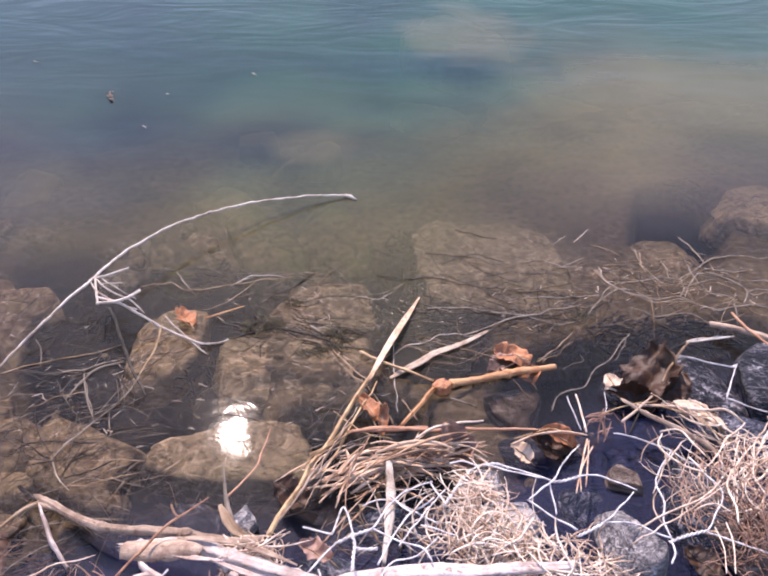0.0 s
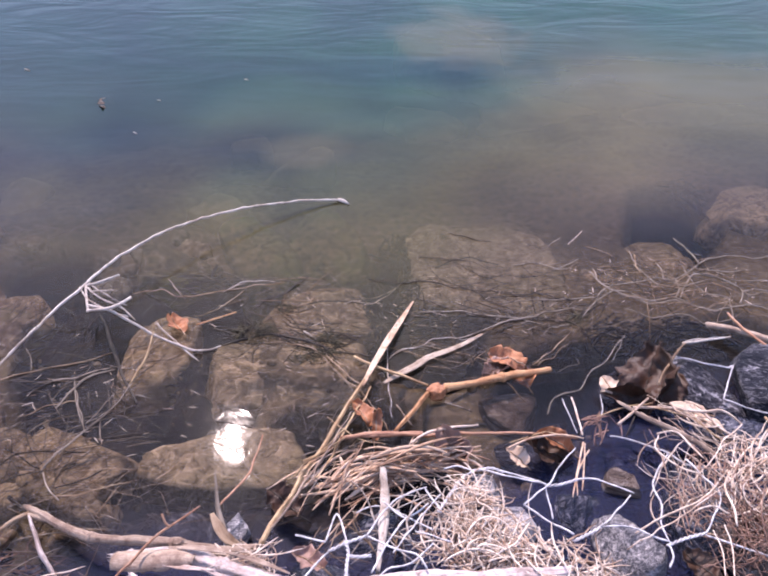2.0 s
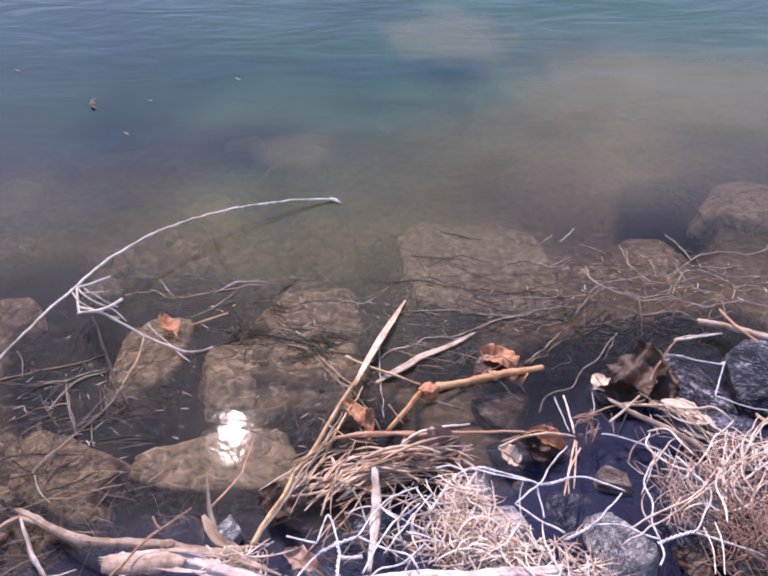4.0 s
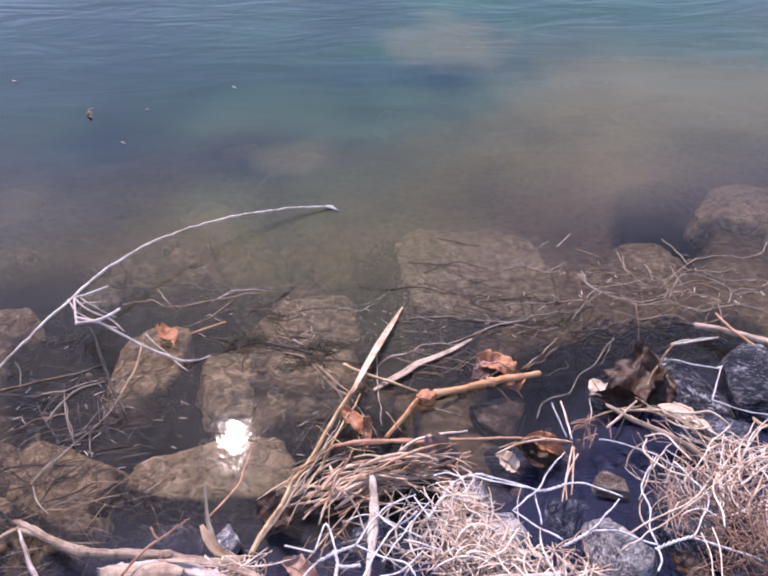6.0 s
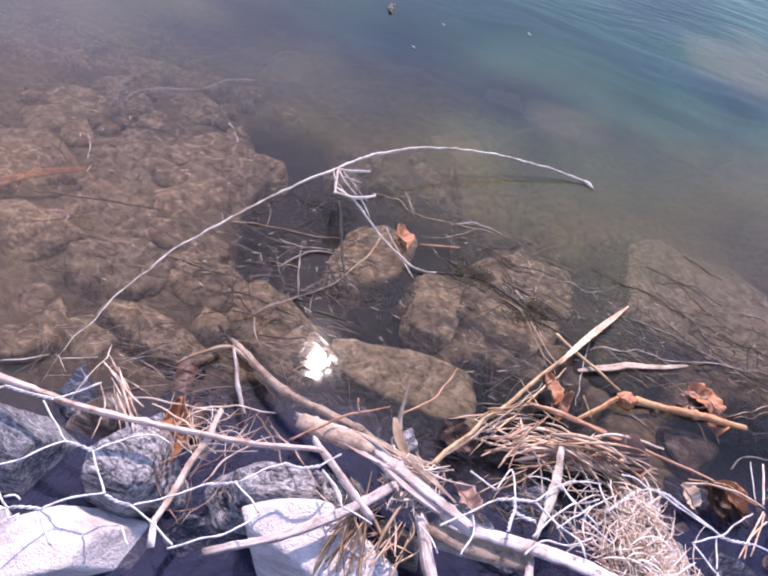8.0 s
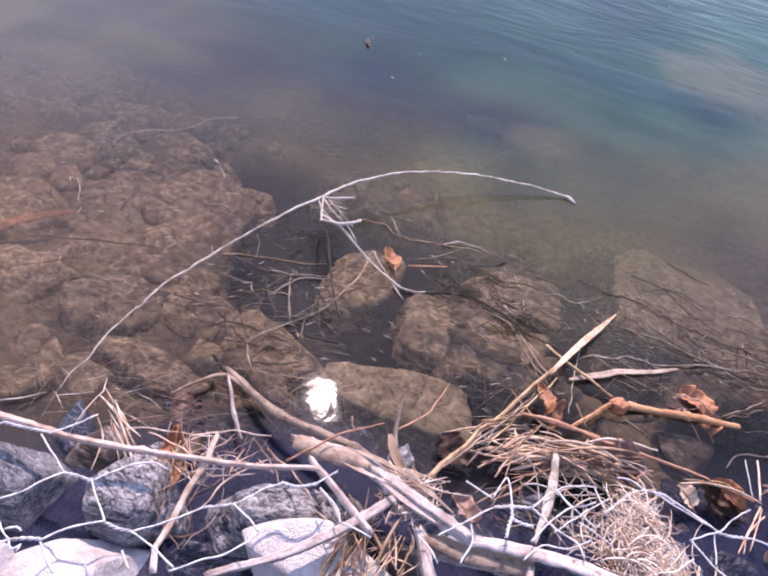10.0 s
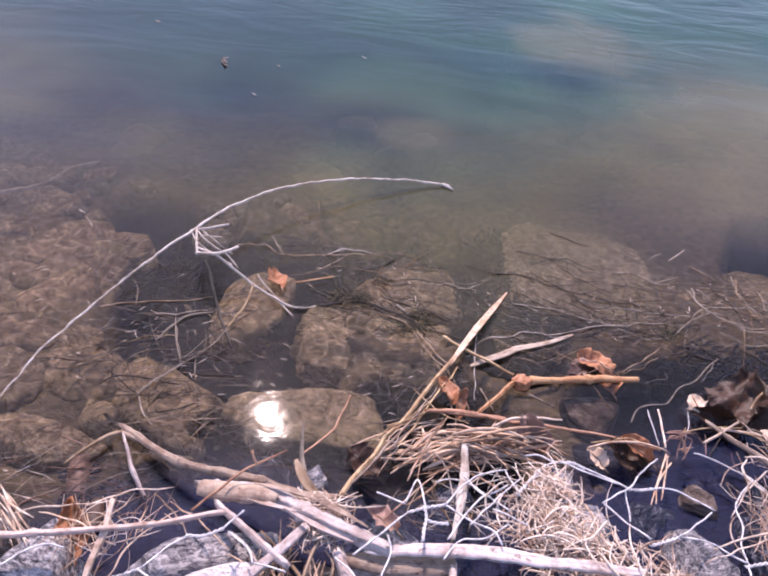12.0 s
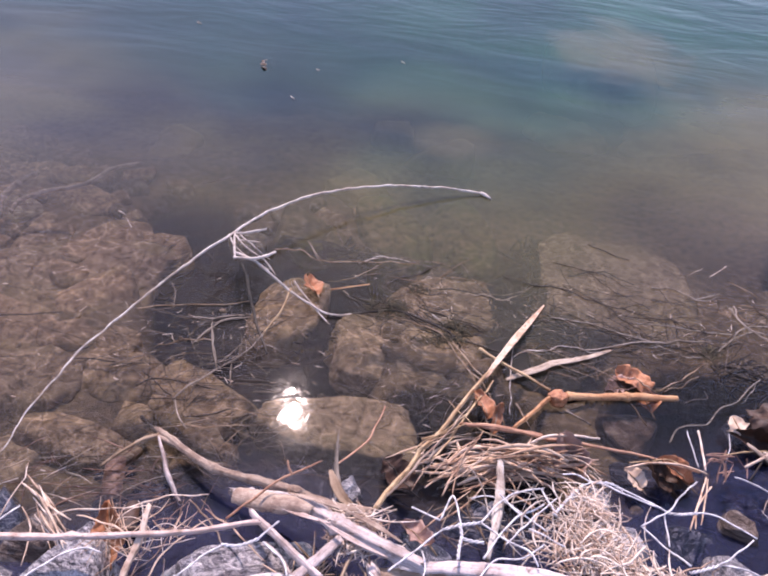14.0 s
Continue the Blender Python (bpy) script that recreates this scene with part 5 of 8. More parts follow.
stem("twig", [(-0.736, 0.780, -0.034), (-0.734, 0.800, -0.028), (-0.696, 0.826, -0.020), (-0.646, 0.850, -0.012), (-0.622, 0.886, -0.006), (-0.585, 0.909, -0.003)], [0.0040, 0.0040, 0.0036, 0.0026], TWIG_PALE, "pale sunken branch in murky water", "twig")
stem("twig", [(-0.476, 0.894, -0.010), (-0.444, 0.917, -0.010), (-0.412, 0.943, -0.010)], [0.0008, 0.0009, 0.0007], TWIG_SILT, "thin pale stem under the water", "twig")
stem("twig", [(-0.260, 1.034, -0.020), (-0.220, 1.047, -0.020), (-0.184, 1.043, -0.020), (-0.160, 1.018, -0.020)], [0.0008, 0.0009, 0.0008], TWIG_SILT, "thin curved stem under the water", "twig")
stem("twig", [(-0.559, 0.784, 0.001), (-0.548, 0.779, 0.001)], [0.0012, 0.0012], TWIG_PALE, "short floating scrap of stem", "twig")
stem("twig", [(-0.542, 0.772, 0.001), (-0.525, 0.754, 0.001)], [0.0010, 0.0010], TWIG_PALE, "short floating scrap of stem", "twig")
stem("twig", [(-0.219, 0.698, 0.006), (-0.171, 0.721, 0.006)], [0.0014, 0.0011], CANE_ORANGE, "short orange stem beside a floating leaf", "twig")
stem("twig", [(-0.352, 0.487, 0.000), (-0.364, 0.493, -0.004), (-0.386, 0.509, -0.006), (-0.405, 0.519, -0.008)], [0.0010, 0.0012], TWIG_WET, "thin dark twig under the water", "twig")
stem("rotted_stalk", [(-0.385, 0.582, -0.004), (-0.338, 0.581, -0.004), (-0.293, 0.585, -0.004)], [0.0009, 0.0012, 0.0008], TWIG_WET, "thin rotted stem lying in the shallow water", "twig")
stem("rotted_stalk", [(-0.390, 0.527, -0.006), (-0.375, 0.548, -0.006), (-0.355, 0.559, -0.006), (-0.328, 0.563, -0.006)], [0.0009, 0.0012, 0.0008], TWIG_SILT, "thin rotted stem lying in the shallow water", "twig")
stem("rotted_stalk", [(-0.313, 0.526, 0.001), (-0.277, 0.527, 0.001), (-0.245, 0.533, 0.001)], [0.0009, 0.0012, 0.0008], TWIG_WET, "thin rotted stem lying in the shallow water", "twig")
stem("rotted_stalk", [(-0.442, 0.576, -0.006), (-0.409, 0.580, -0.006), (-0.376, 0.569, -0.006)], [0.0009, 0.0012, 0.0008], TWIG_SILT, "thin rotted stem lying in the shallow water", "twig")
stem("rotted_stalk", [(-0.399, 0.493, -0.004), (-0.383, 0.509, -0.004), (-0.345, 0.511, -0.004), (-0.307, 0.510, -0.004)], [0.0009, 0.0012, 0.0008], TWIG_WET, "thin rotted stem lying in the shallow water", "twig")
stem("rotted_stalk", [(-0.372, 0.584, -0.006), (-0.363, 0.609, -0.006), (-0.345, 0.614, -0.006)], [0.0009, 0.0012, 0.0008], TWIG_SILT, "thin rotted stem lying in the shallow water", "twig")
stem("rotted_stalk", [(-0.342, 0.551, -0.005), (-0.315, 0.552, -0.005), (-0.287, 0.562, -0.005)], [0.0009, 0.0012, 0.0008], TWIG_WET, "thin rotted stem lying in the shallow water", "twig")
stem("rotted_stalk", [(-0.409, 0.514, -0.006), (-0.390, 0.503, -0.006), (-0.370, 0.491, -0.006)], [0.0009, 0.0012, 0.0008], TWIG_SILT, "thin rotted stem lying in the shallow water", "twig")
stem("rotted_stalk", [(-0.330, 0.465, -0.004), (-0.309, 0.472, -0.004), (-0.280, 0.490, -0.004)], [0.0009, 0.0012, 0.0008], TWIG_WET, "thin rotted stem lying in the shallow water", "twig")
stem("rotted_stalk", [(-0.458, 0.527, -0.008), (-0.427, 0.533, -0.008), (-0.398, 0.555, -0.008)], [0.0009, 0.0012, 0.0008], TWIG_SILT, "thin rotted stem lying in the shallow water", "twig")
stem("rotted_stalk", [(-0.495, 0.520, -0.012), (-0.470, 0.524, -0.012), (-0.444, 0.527, -0.012)], [0.0009, 0.0012, 0.0008], TWIG_WET, "thin rotted stem lying in the shallow water", "twig")
stem("rotted_stalk", [(-0.625, 0.445, -0.020), (-0.598, 0.437, -0.020), (-0.566, 0.450, -0.020)], [0.0009, 0.0012, 0.0008], TWIG_SILT, "thin rotted stem lying in the shallow water", "twig")
stem("rotted_stalk", [(-0.308, 0.523, -0.003), (-0.282, 0.537, -0.003), (-0.257, 0.538, -0.003)], [0.0009, 0.0012, 0.0008], TWIG_WET, "thin rotted stem lying in the shallow water", "twig")
stem("rotted_stalk", [(-0.551, 0.366, -0.004), (-0.534, 0.352, -0.004), (-0.513, 0.333, -0.004)], [0.0009, 0.0012, 0.0008], TWIG_SILT, "thin rotted stem lying in the shallow water", "twig")
stem("rotted_stalk", [(-0.319, 0.818, -0.020), (-0.287, 0.818, -0.020), (-0.269, 0.835, -0.020)], [0.0009, 0.0012, 0.0008], TWIG_WET, "thin rotted stem lying in the shallow water", "twig")
stem("rotted_stalk", [(-0.280, 0.804, -0.010), (-0.266, 0.784, -0.010), (-0.248, 0.760, -0.010)], [0.0009, 0.0012, 0.0008], TWIG_SILT, "thin rotted stem lying in the shallow water", "twig")
stem("rotted_stalk", [(-0.089, 0.669, -0.008), (-0.063, 0.665, -0.008), (-0.026, 0.674, -0.008)], [0.0009, 0.0012, 0.0008], TWIG_WET, "thin rotted stem lying in the shallow water", "twig")
stem("rotted_stalk", [(-0.078, 0.698, -0.006), (-0.068, 0.695, -0.006), (-0.062, 0.692, -0.006)], [0.0009, 0.0012, 0.0008], TWIG_SILT, "thin rotted stem lying in the shallow water", "twig")
stem("rotted_stalk", [(-0.001, 0.675, -0.004), (0.044, 0.680, -0.004), (0.088, 0.685, -0.004)], [0.0009, 0.0012, 0.0008], TWIG_WET, "thin rotted stem lying in the shallow water", "twig")
stem("rotted_stalk", [(0.069, 0.676, -0.004), (0.106, 0.668, -0.004), (0.145, 0.678, -0.004)], [0.0009, 0.0012, 0.0008], TWIG_SILT, "thin rotted stem lying in the shallow water", "twig")
stem("rotted_stalk", [(-0.084, 0.763, -0.020), (-0.043, 0.769, -0.020), (-0.002, 0.762, -0.020)], [0.0009, 0.0012, 0.0008], TWIG_WET, "thin rotted stem lying in the shallow water", "twig")
stem("rotted_stalk", [(0.169, 0.773, -0.016), (0.217, 0.774, -0.016), (0.264, 0.769, -0.016)], [0.0009, 0.0012, 0.0008], TWIG_SILT, "thin rotted stem lying in the shallow water", "twig")
stem("rotted_stalk", [(0.091, 0.731, -0.014), (0.145, 0.732, -0.014), (0.197, 0.724, -0.014)], [0.0009, 0.0012, 0.0008], TWIG_WET, "thin rotted stem lying in the shallow water", "twig")
stem("rotted_stalk", [(0.068, 0.816, -0.020), (0.117, 0.801, -0.020), (0.166, 0.807, -0.020)], [0.0009, 0.0012, 0.0008], TWIG_SILT, "thin rotted stem lying in the shallow water", "twig")
stem("rotted_stalk", [(0.098, 0.838, -0.020), (0.143, 0.861, -0.020), (0.192, 0.845, -0.020)], [0.0009, 0.0012, 0.0008], TWIG_WET, "thin rotted stem lying in the shallow water", "twig")
stem("crooked_twig", [(-0.317, 0.762, 0.001), (-0.285, 0.769, 0.001), (-0.249, 0.756, 0.001), (-0.188, 0.769, 0.001), (-0.115, 0.785, 0.001)], [0.0008, 0.001, 0.0006], TWIG_BROWN, "thin crooked dark twig lying in the shallow water", "twig", wobble=0.003, rough=0.15)
stem("crooked_twig", [(-0.187, 0.698, 0.001), (-0.137, 0.693, 0.001), (-0.100, 0.673, 0.001), (-0.050, 0.657, 0.001), (0.013, 0.648, 0.001)], [0.00128, 0.0016, 0.00096], TWIG_WET, "thin crooked dark twig lying in the shallow water", "twig", wobble=0.003, rough=0.15)
stem("crooked_twig", [(-0.152, 0.731, 0.001), (-0.135, 0.750, 0.001), (-0.110, 0.765, 0.001), (-0.079, 0.798, 0.001)], [0.00104, 0.0013, 0.00078], TWIG_WET, "thin crooked dark twig lying in the shallow water", "twig", wobble=0.003, rough=0.15)
stem("crooked_twig", [(-0.104, 0.704, 0.001), (-0.078, 0.694, 0.001), (-0.039, 0.689, 0.001), (-0.007, 0.678, 0.001)], [0.00088, 0.0011, 0.00066], TWIG_WET, "thin crooked dark twig lying in the shallow water", "twig", wobble=0.003, rough=0.15)
stem("crooked_twig", [(-0.055, 0.647, 0.001), (-0.030, 0.613, 0.001), (-0.005, 0.581, 0.001)], [0.00056, 0.0007, 0.00042], TWIG_SILT, "thin crooked dark twig lying in the shallow water", "twig", wobble=0.003, rough=0.15)
stem("crooked_twig", [(-0.276, 0.792, 0.001), (-0.260, 0.772, 0.001), (-0.245, 0.756, 0.001)], [0.0008, 0.001, 0.0006], TWIG_SILT, "thin crooked dark twig lying in the shallow water", "twig", wobble=0.003, rough=0.15)
stem("crooked_twig", [(-0.188, 0.769, 0.001), (-0.175, 0.779, 0.001), (-0.166, 0.789, 0.001)], [0.00072, 0.0009, 0.00054], TWIG_SILT, "thin crooked dark twig lying in the shallow water", "twig", wobble=0.003, rough=0.15)
stem("crooked_twig", [(-0.137, 0.693, 0.001), (-0.156, 0.708, 0.001), (-0.169, 0.712, 0.001)], [0.00072, 0.0009, 0.00054], TWIG_WET, "thin crooked dark twig lying in the shallow water", "twig", wobble=0.003, rough=0.15)
stem("crooked_twig", [(-0.100, 0.673, 0.001), (-0.076, 0.678, 0.001), (-0.045, 0.670, 0.001), (-0.016, 0.672, 0.001)], [0.00072, 0.0009, 0.00054], TWIG_WET, "thin crooked dark twig lying in the shallow water", "twig", wobble=0.003, rough=0.15)
stem("crooked_twig", [(-0.134, 0.741, 0.001), (-0.100, 0.727, 0.001), (-0.067, 0.734, 0.001)], [0.00072, 0.0009, 0.00054], TWIG_WET, "thin crooked dark twig lying in the shallow water", "twig", wobble=0.003, rough=0.15)
stem("crooked_twig", [(0.113, 0.676, 0.001), (0.152, 0.692, 0.001), (0.186, 0.708, 0.001), (0.241, 0.724, 0.001), (0.282, 0.736, 0.001)], [0.00128, 0.0016, 0.00096], TWIG_SILT, "thin crooked dark twig lying in the shallow water", "twig", wobble=0.003, rough=0.15)
stem("crooked_twig", [(0.037, 0.650, 0.001), (0.056, 0.663, 0.001), (0.087, 0.669, 0.001)], [0.00072, 0.0009, 0.00054], TWIG_SILT, "thin crooked dark twig lying in the shallow water", "twig", wobble=0.003, rough=0.15)
stem("crooked_twig", [(0.224, 0.764, 0.001), (0.246, 0.756, 0.001), (0.275, 0.749, 0.001), (0.299, 0.753, 0.001)], [0.0008, 0.001, 0.0006], TWIG_WET, "thin crooked dark twig lying in the shallow water", "twig", wobble=0.003, rough=0.15)
stem("crooked_twig", [(0.319, 0.813, 0.001), (0.321, 0.787, 0.001), (0.334, 0.781, 0.001)], [0.00112, 0.0014, 0.00084], TWIG_SILT, "thin crooked dark twig lying in the shallow water", "twig", wobble=0.003, rough=0.15)
stem("crooked_twig", [(0.367, 0.703, 0.001), (0.389, 0.692, 0.001), (0.415, 0.677, 0.001)], [0.0012, 0.0015, 0.0009], TWIG_WET, "thin crooked dark twig lying in the shallow water", "twig", wobble=0.003, rough=0.15)
stem("crooked_twig", [(0.205, 0.632, 0.001), (0.229, 0.653, 0.001), (0.256, 0.678, 0.001), (0.269, 0.701, 0.001)], [0.0008, 0.001, 0.0006], TWIG_BROWN, "thin crooked dark twig lying in the shallow water", "twig", wobble=0.003, rough=0.15)
stem("crooked_twig", [(0.211, 0.632, 0.001), (0.234, 0.649, 0.001), (0.257, 0.670, 0.001)], [0.00064, 0.0008, 0.00048], TWIG_BROWN, "thin crooked dark twig lying in the shallow water", "twig", wobble=0.003, rough=0.15)
stem("crooked_twig", [(0.379, 0.852, 0.001), (0.380, 0.830, 0.001), (0.385, 0.822, 0.001)], [0.00096, 0.0012, 0.00072], TWIG_SILT, "thin crooked dark twig lying in the shallow water", "twig", wobble=0.003, rough=0.15)
stem("crooked_twig", [(0.463, 0.864, 0.001), (0.469, 0.848, 0.001), (0.481, 0.843, 0.001)], [0.00096, 0.0012, 0.00072], TWIG_SILT, "thin crooked dark twig lying in the shallow water", "twig", wobble=0.003, rough=0.15)
stem("crooked_twig", [(0.301, 0.797, 0.001), (0.298, 0.818, 0.001), (0.294, 0.834, 0.001)], [0.00072, 0.0009, 0.00054], TWIG_WET, "thin crooked dark twig lying in the shallow water", "twig", wobble=0.003, rough=0.15)
stem("crooked_twig", [(0.094, 0.794, 0.001), (0.133, 0.774, 0.001), (0.171, 0.744, 0.001), (0.207, 0.718, 0.001)], [0.00064, 0.0008, 0.00048], TWIG_WET, "thin crooked dark twig lying in the shallow water", "twig", wobble=0.003, rough=0.15)
stem("crooked_twig", [(0.065, 0.753, 0.001), (0.110, 0.730, 0.001), (0.155, 0.717, 0.001), (0.191, 0.698, 0.001)], [0.00064, 0.0008, 0.00048], TWIG_WET, "thin crooked dark twig lying in the shallow water", "twig", wobble=0.003, rough=0.15)
stem("crooked_twig", [(0.117, 0.836, 0.001), (0.163, 0.795, 0.001), (0.201, 0.775, 0.001)], [0.00064, 0.0008, 0.00048], TWIG_WET, "thin crooked dark twig lying in the shallow water", "twig", wobble=0.003, rough=0.15)
stem("crooked_twig", [(0.336, 0.829, 0.001), (0.363, 0.798, 0.001), (0.381, 0.759, 0.001), (0.377, 0.721, 0.001)], [0.0008, 0.001, 0.0006], TWIG_WET, "thin crooked dark twig lying in the shallow water", "twig", wobble=0.003, rough=0.15)
stem("crooked_twig", [(0.446, 0.821, 0.001), (0.458, 0.770, 0.001), (0.493, 0.751, 0.001)], [0.0008, 0.001, 0.0006], TWIG_SILT, "thin crooked dark twig lying in the shallow water", "twig", wobble=0.003, rough=0.15)
stem("crooked_twig", [(0.496, 0.801, 0.001), (0.496, 0.761, 0.001), (0.509, 0.723, 0.001)], [0.00072, 0.0009, 0.00054], TWIG_WET, "thin crooked dark twig lying in the shallow water", "twig", wobble=0.003, rough=0.15)
stem("crooked_twig", [(-0.375, 0.608, 0.001), (-0.347, 0.615, 0.001), (-0.329, 0.625, 0.001), (-0.315, 0.629, 0.001)], [0.00096, 0.0012, 0.00072], TWIG_SILT, "thin crooked dark twig lying in the shallow water", "twig", wobble=0.003, rough=0.15)
stem("crooked_twig", [(-0.353, 0.615, 0.001), (-0.337, 0.579, 0.001), (-0.314, 0.530, 0.001)], [0.00064, 0.0008, 0.00048], TWIG_SILT, "thin crooked dark twig lying in the shallow water", "twig", wobble=0.003, rough=0.15)
stem("crooked_twig", [(-0.398, 0.556, 0.001), (-0.369, 0.571, 0.001), (-0.337, 0.579, 0.001)], [0.00072, 0.0009, 0.00054], TWIG_BROWN, "thin crooked dark twig lying in the shallow water", "twig", wobble=0.003, rough=0.15)
stem("crooked_twig", [(-0.451, 0.656, 0.001), (-0.427, 0.639, 0.001), (-0.415, 0.656, 0.001), (-0.393, 0.665, 0.001)], [0.00064, 0.0008, 0.00048], TWIG_WET, "thin crooked dark twig lying in the shallow water", "twig", wobble=0.003, rough=0.15)
stem("crooked_twig", [(-0.426, 0.708, 0.001), (-0.388, 0.691, 0.001), (-0.358, 0.696, 0.001), (-0.314, 0.675, 0.001)], [0.0008, 0.001, 0.0006], TWIG_WET, "thin crooked dark twig lying in the shallow water", "twig", wobble=0.003, rough=0.15)
stem("crooked_twig", [(-0.310, 0.609, 0.001), (-0.295, 0.587, 0.001), (-0.280, 0.572, 0.001)], [0.00104, 0.0013, 0.00078], TWIG_WET, "thin crooked dark twig lying in the shallow water", "twig", wobble=0.003, rough=0.15)
stem("crooked_twig", [(0.122, 0.896, 0.001), (0.143, 0.885, 0.001), (0.164, 0.875, 0.001), (0.180, 0.874, 0.001)], [0.0008, 0.0010, 0.0006], TWIG_WET, "thin crooked dark twig lying in the shallow water", "twig", wobble=0.003, rough=0.15)
stem("crooked_twig", [(0.072, 0.839, 0.001), (0.109, 0.835, 0.001), (0.142, 0.829, 0.001), (0.173, 0.813, 0.001)], [0.0008, 0.0009, 0.0005], TWIG_WET, "thin crooked dark twig lying in the shallow water", "twig", wobble=0.003, rough=0.15)
stem("crooked_twig", [(0.001, 0.792, 0.001), (0.045, 0.783, 0.001), (0.082, 0.786, 0.001), (0.125, 0.771, 0.001), (0.168, 0.765, 0.001)], [0.0009, 0.0011, 0.0007], TWIG_WET, "thin crooked dark twig lying in the shallow water", "twig", wobble=0.003, rough=0.15)
stem("crooked_twig", [(-0.034, 0.742, 0.001), (-0.010, 0.745, 0.001), (0.011, 0.742, 0.001), (0.025, 0.759, 0.001), (0.041, 0.777, 0.001)], [0.0008, 0.0010, 0.0006], TWIG_SILT, "thin crooked silted twig at the face of the water", "twig", wobble=0.003, rough=0.15)
stem("crooked_twig", [(0.029, 0.643, 0.001), (0.042, 0.656, 0.001), (0.065, 0.662, 0.001), (0.084, 0.676, 0.001), (0.110, 0.680, 0.001), (0.144, 0.679, 0.001)], [0.0008, 0.0010, 0.0006], TWIG_PALE, "thin pale stem floating on the water", "twig", wobble=0.003, rough=0.15)
stem("crooked_twig", [(-0.132, 0.678, 0.001), (-0.090, 0.668, 0.001), (-0.067, 0.658, 0.001), (-0.048, 0.639, 0.001), (-0.011, 0.597, 0.001), (0.013, 0.564, 0.001), (0.026, 0.535, 0.001)], [0.0009, 0.0011, 0.0007], TWIG_BROWN, "thin brown stem lying in the shallow water", "twig", wobble=0.003, rough=0.15)
stem("crooked_twig", [(-0.055, 0.691, 0.001), (-0.032, 0.683, 0.001), (-0.011, 0.676, 0.001)], [0.0010, 0.0012, 0.0007], TWIG_WET, "thin crooked dark twig lying in the shallow water", "twig", wobble=0.003, rough=0.15)
stem("crooked_twig", [(-0.038, 0.661, 0.001), (-0.024, 0.668, 0.001), (-0.011, 0.681, 0.001)], [0.0008, 0.0010, 0.0006], TWIG_WET, "thin crooked dark twig lying in the shallow water", "twig", wobble=0.003, rough=0.15)
stem("crooked_twig", [(-0.197, 0.765, 0.001), (-0.179, 0.780, 0.001), (-0.156, 0.789, 0.001), (-0.123, 0.783, 0.001)], [0.0008, 0.0009, 0.0005], TWIG_PALE, "thin pale stem floating on the water", "twig", wobble=0.003, rough=0.15)
stem("crooked_twig", [(-0.198, 0.696, 0.001), (-0.178, 0.688, 0.001), (-0.158, 0.681, 0.001)], [0.0012, 0.0014, 0.0008], TWIG_WET, "thin crooked dark twig lying in the shallow water", "twig", wobble=0.003, rough=0.15)
stem("crooked_twig", [(0.026, 0.660, 0.001), (0.027, 0.604, 0.001), (0.030, 0.552, 0.001)], [0.0007, 0.0008, 0.0005], TWIG_PALE, "thin pale stem floating on the water", "twig", wobble=0.003, rough=0.15)
stem("crooked_twig", [(-0.081, 0.691, 0.001), (-0.071, 0.683, 0.001), (-0.064, 0.677, 0.001)], [0.0009, 0.0011, 0.0007], TWIG_PALE, "thin pale stem floating on the water", "twig", wobble=0.003, rough=0.15)
stem("crooked_twig", [(0.316, 0.806, 0.001), (0.320, 0.788, 0.001), (0.335, 0.771, 0.001), (0.365, 0.755, 0.001), (0.389, 0.747, 0.001)], [0.0010, 0.0012, 0.0007], TWIG_SILT, "thin crooked silted twig at the face of the water", "twig", wobble=0.003, rough=0.15)
stem("crooked_twig", [(0.343, 0.763, 0.001), (0.363, 0.747, 0.001), (0.376, 0.739, 0.001), (0.408, 0.747, 0.001), (0.425, 0.742, 0.001), (0.459, 0.731, 0.001), (0.483, 0.735, 0.001), (0.505, 0.736, 0.001)], [0.0011, 0.0013, 0.0008], TWIG_SILT, "thin crooked silted twig at the face of the water", "twig", wobble=0.003, rough=0.15)
stem("crooked_twig", [(0.426, 0.755, 0.001), (0.446, 0.791, 0.001), (0.467, 0.803, 0.001), (0.489, 0.797, 0.001), (0.507, 0.783, 0.001), (0.523, 0.763, 0.001), (0.549, 0.763, 0.001)], [0.0011, 0.0013, 0.0008], TWIG_SILT, "thin crooked silted twig at the face of the water", "twig", wobble=0.003, rough=0.15)
stem("crooked_twig", [(0.168, 0.769, 0.001), (0.190, 0.760, 0.001), (0.223, 0.760, 0.001), (0.260, 0.752, 0.001)], [0.0010, 0.0012, 0.0007], TWIG_WET, "thin crooked dark twig lying in the shallow water", "twig", wobble=0.003, rough=0.15)
stem("crooked_twig", [(0.386, 0.845, 0.001), (0.382, 0.821, 0.001), (0.383, 0.800, 0.001)], [0.0012, 0.0014, 0.0008], TWIG_BROWN, "thin brown stem lying in the shallow water", "twig", wobble=0.003, rough=0.15)
stem("crooked_twig", [(0.412, 0.827, 0.001), (0.416, 0.806, 0.001), (0.414, 0.788, 0.001)], [0.0011, 0.0013, 0.0008], TWIG_SILT, "thin crooked silted twig at the face of the water", "twig", wobble=0.003, rough=0.15)
stem("crooked_twig", [(0.251, 0.860, 0.001), (0.270, 0.867, 0.001), (0.285, 0.883, 0.001)], [0.0008, 0.0009, 0.0005], TWIG_SILT, "thin crooked silted twig at the face of the water", "twig", wobble=0.003, rough=0.15)
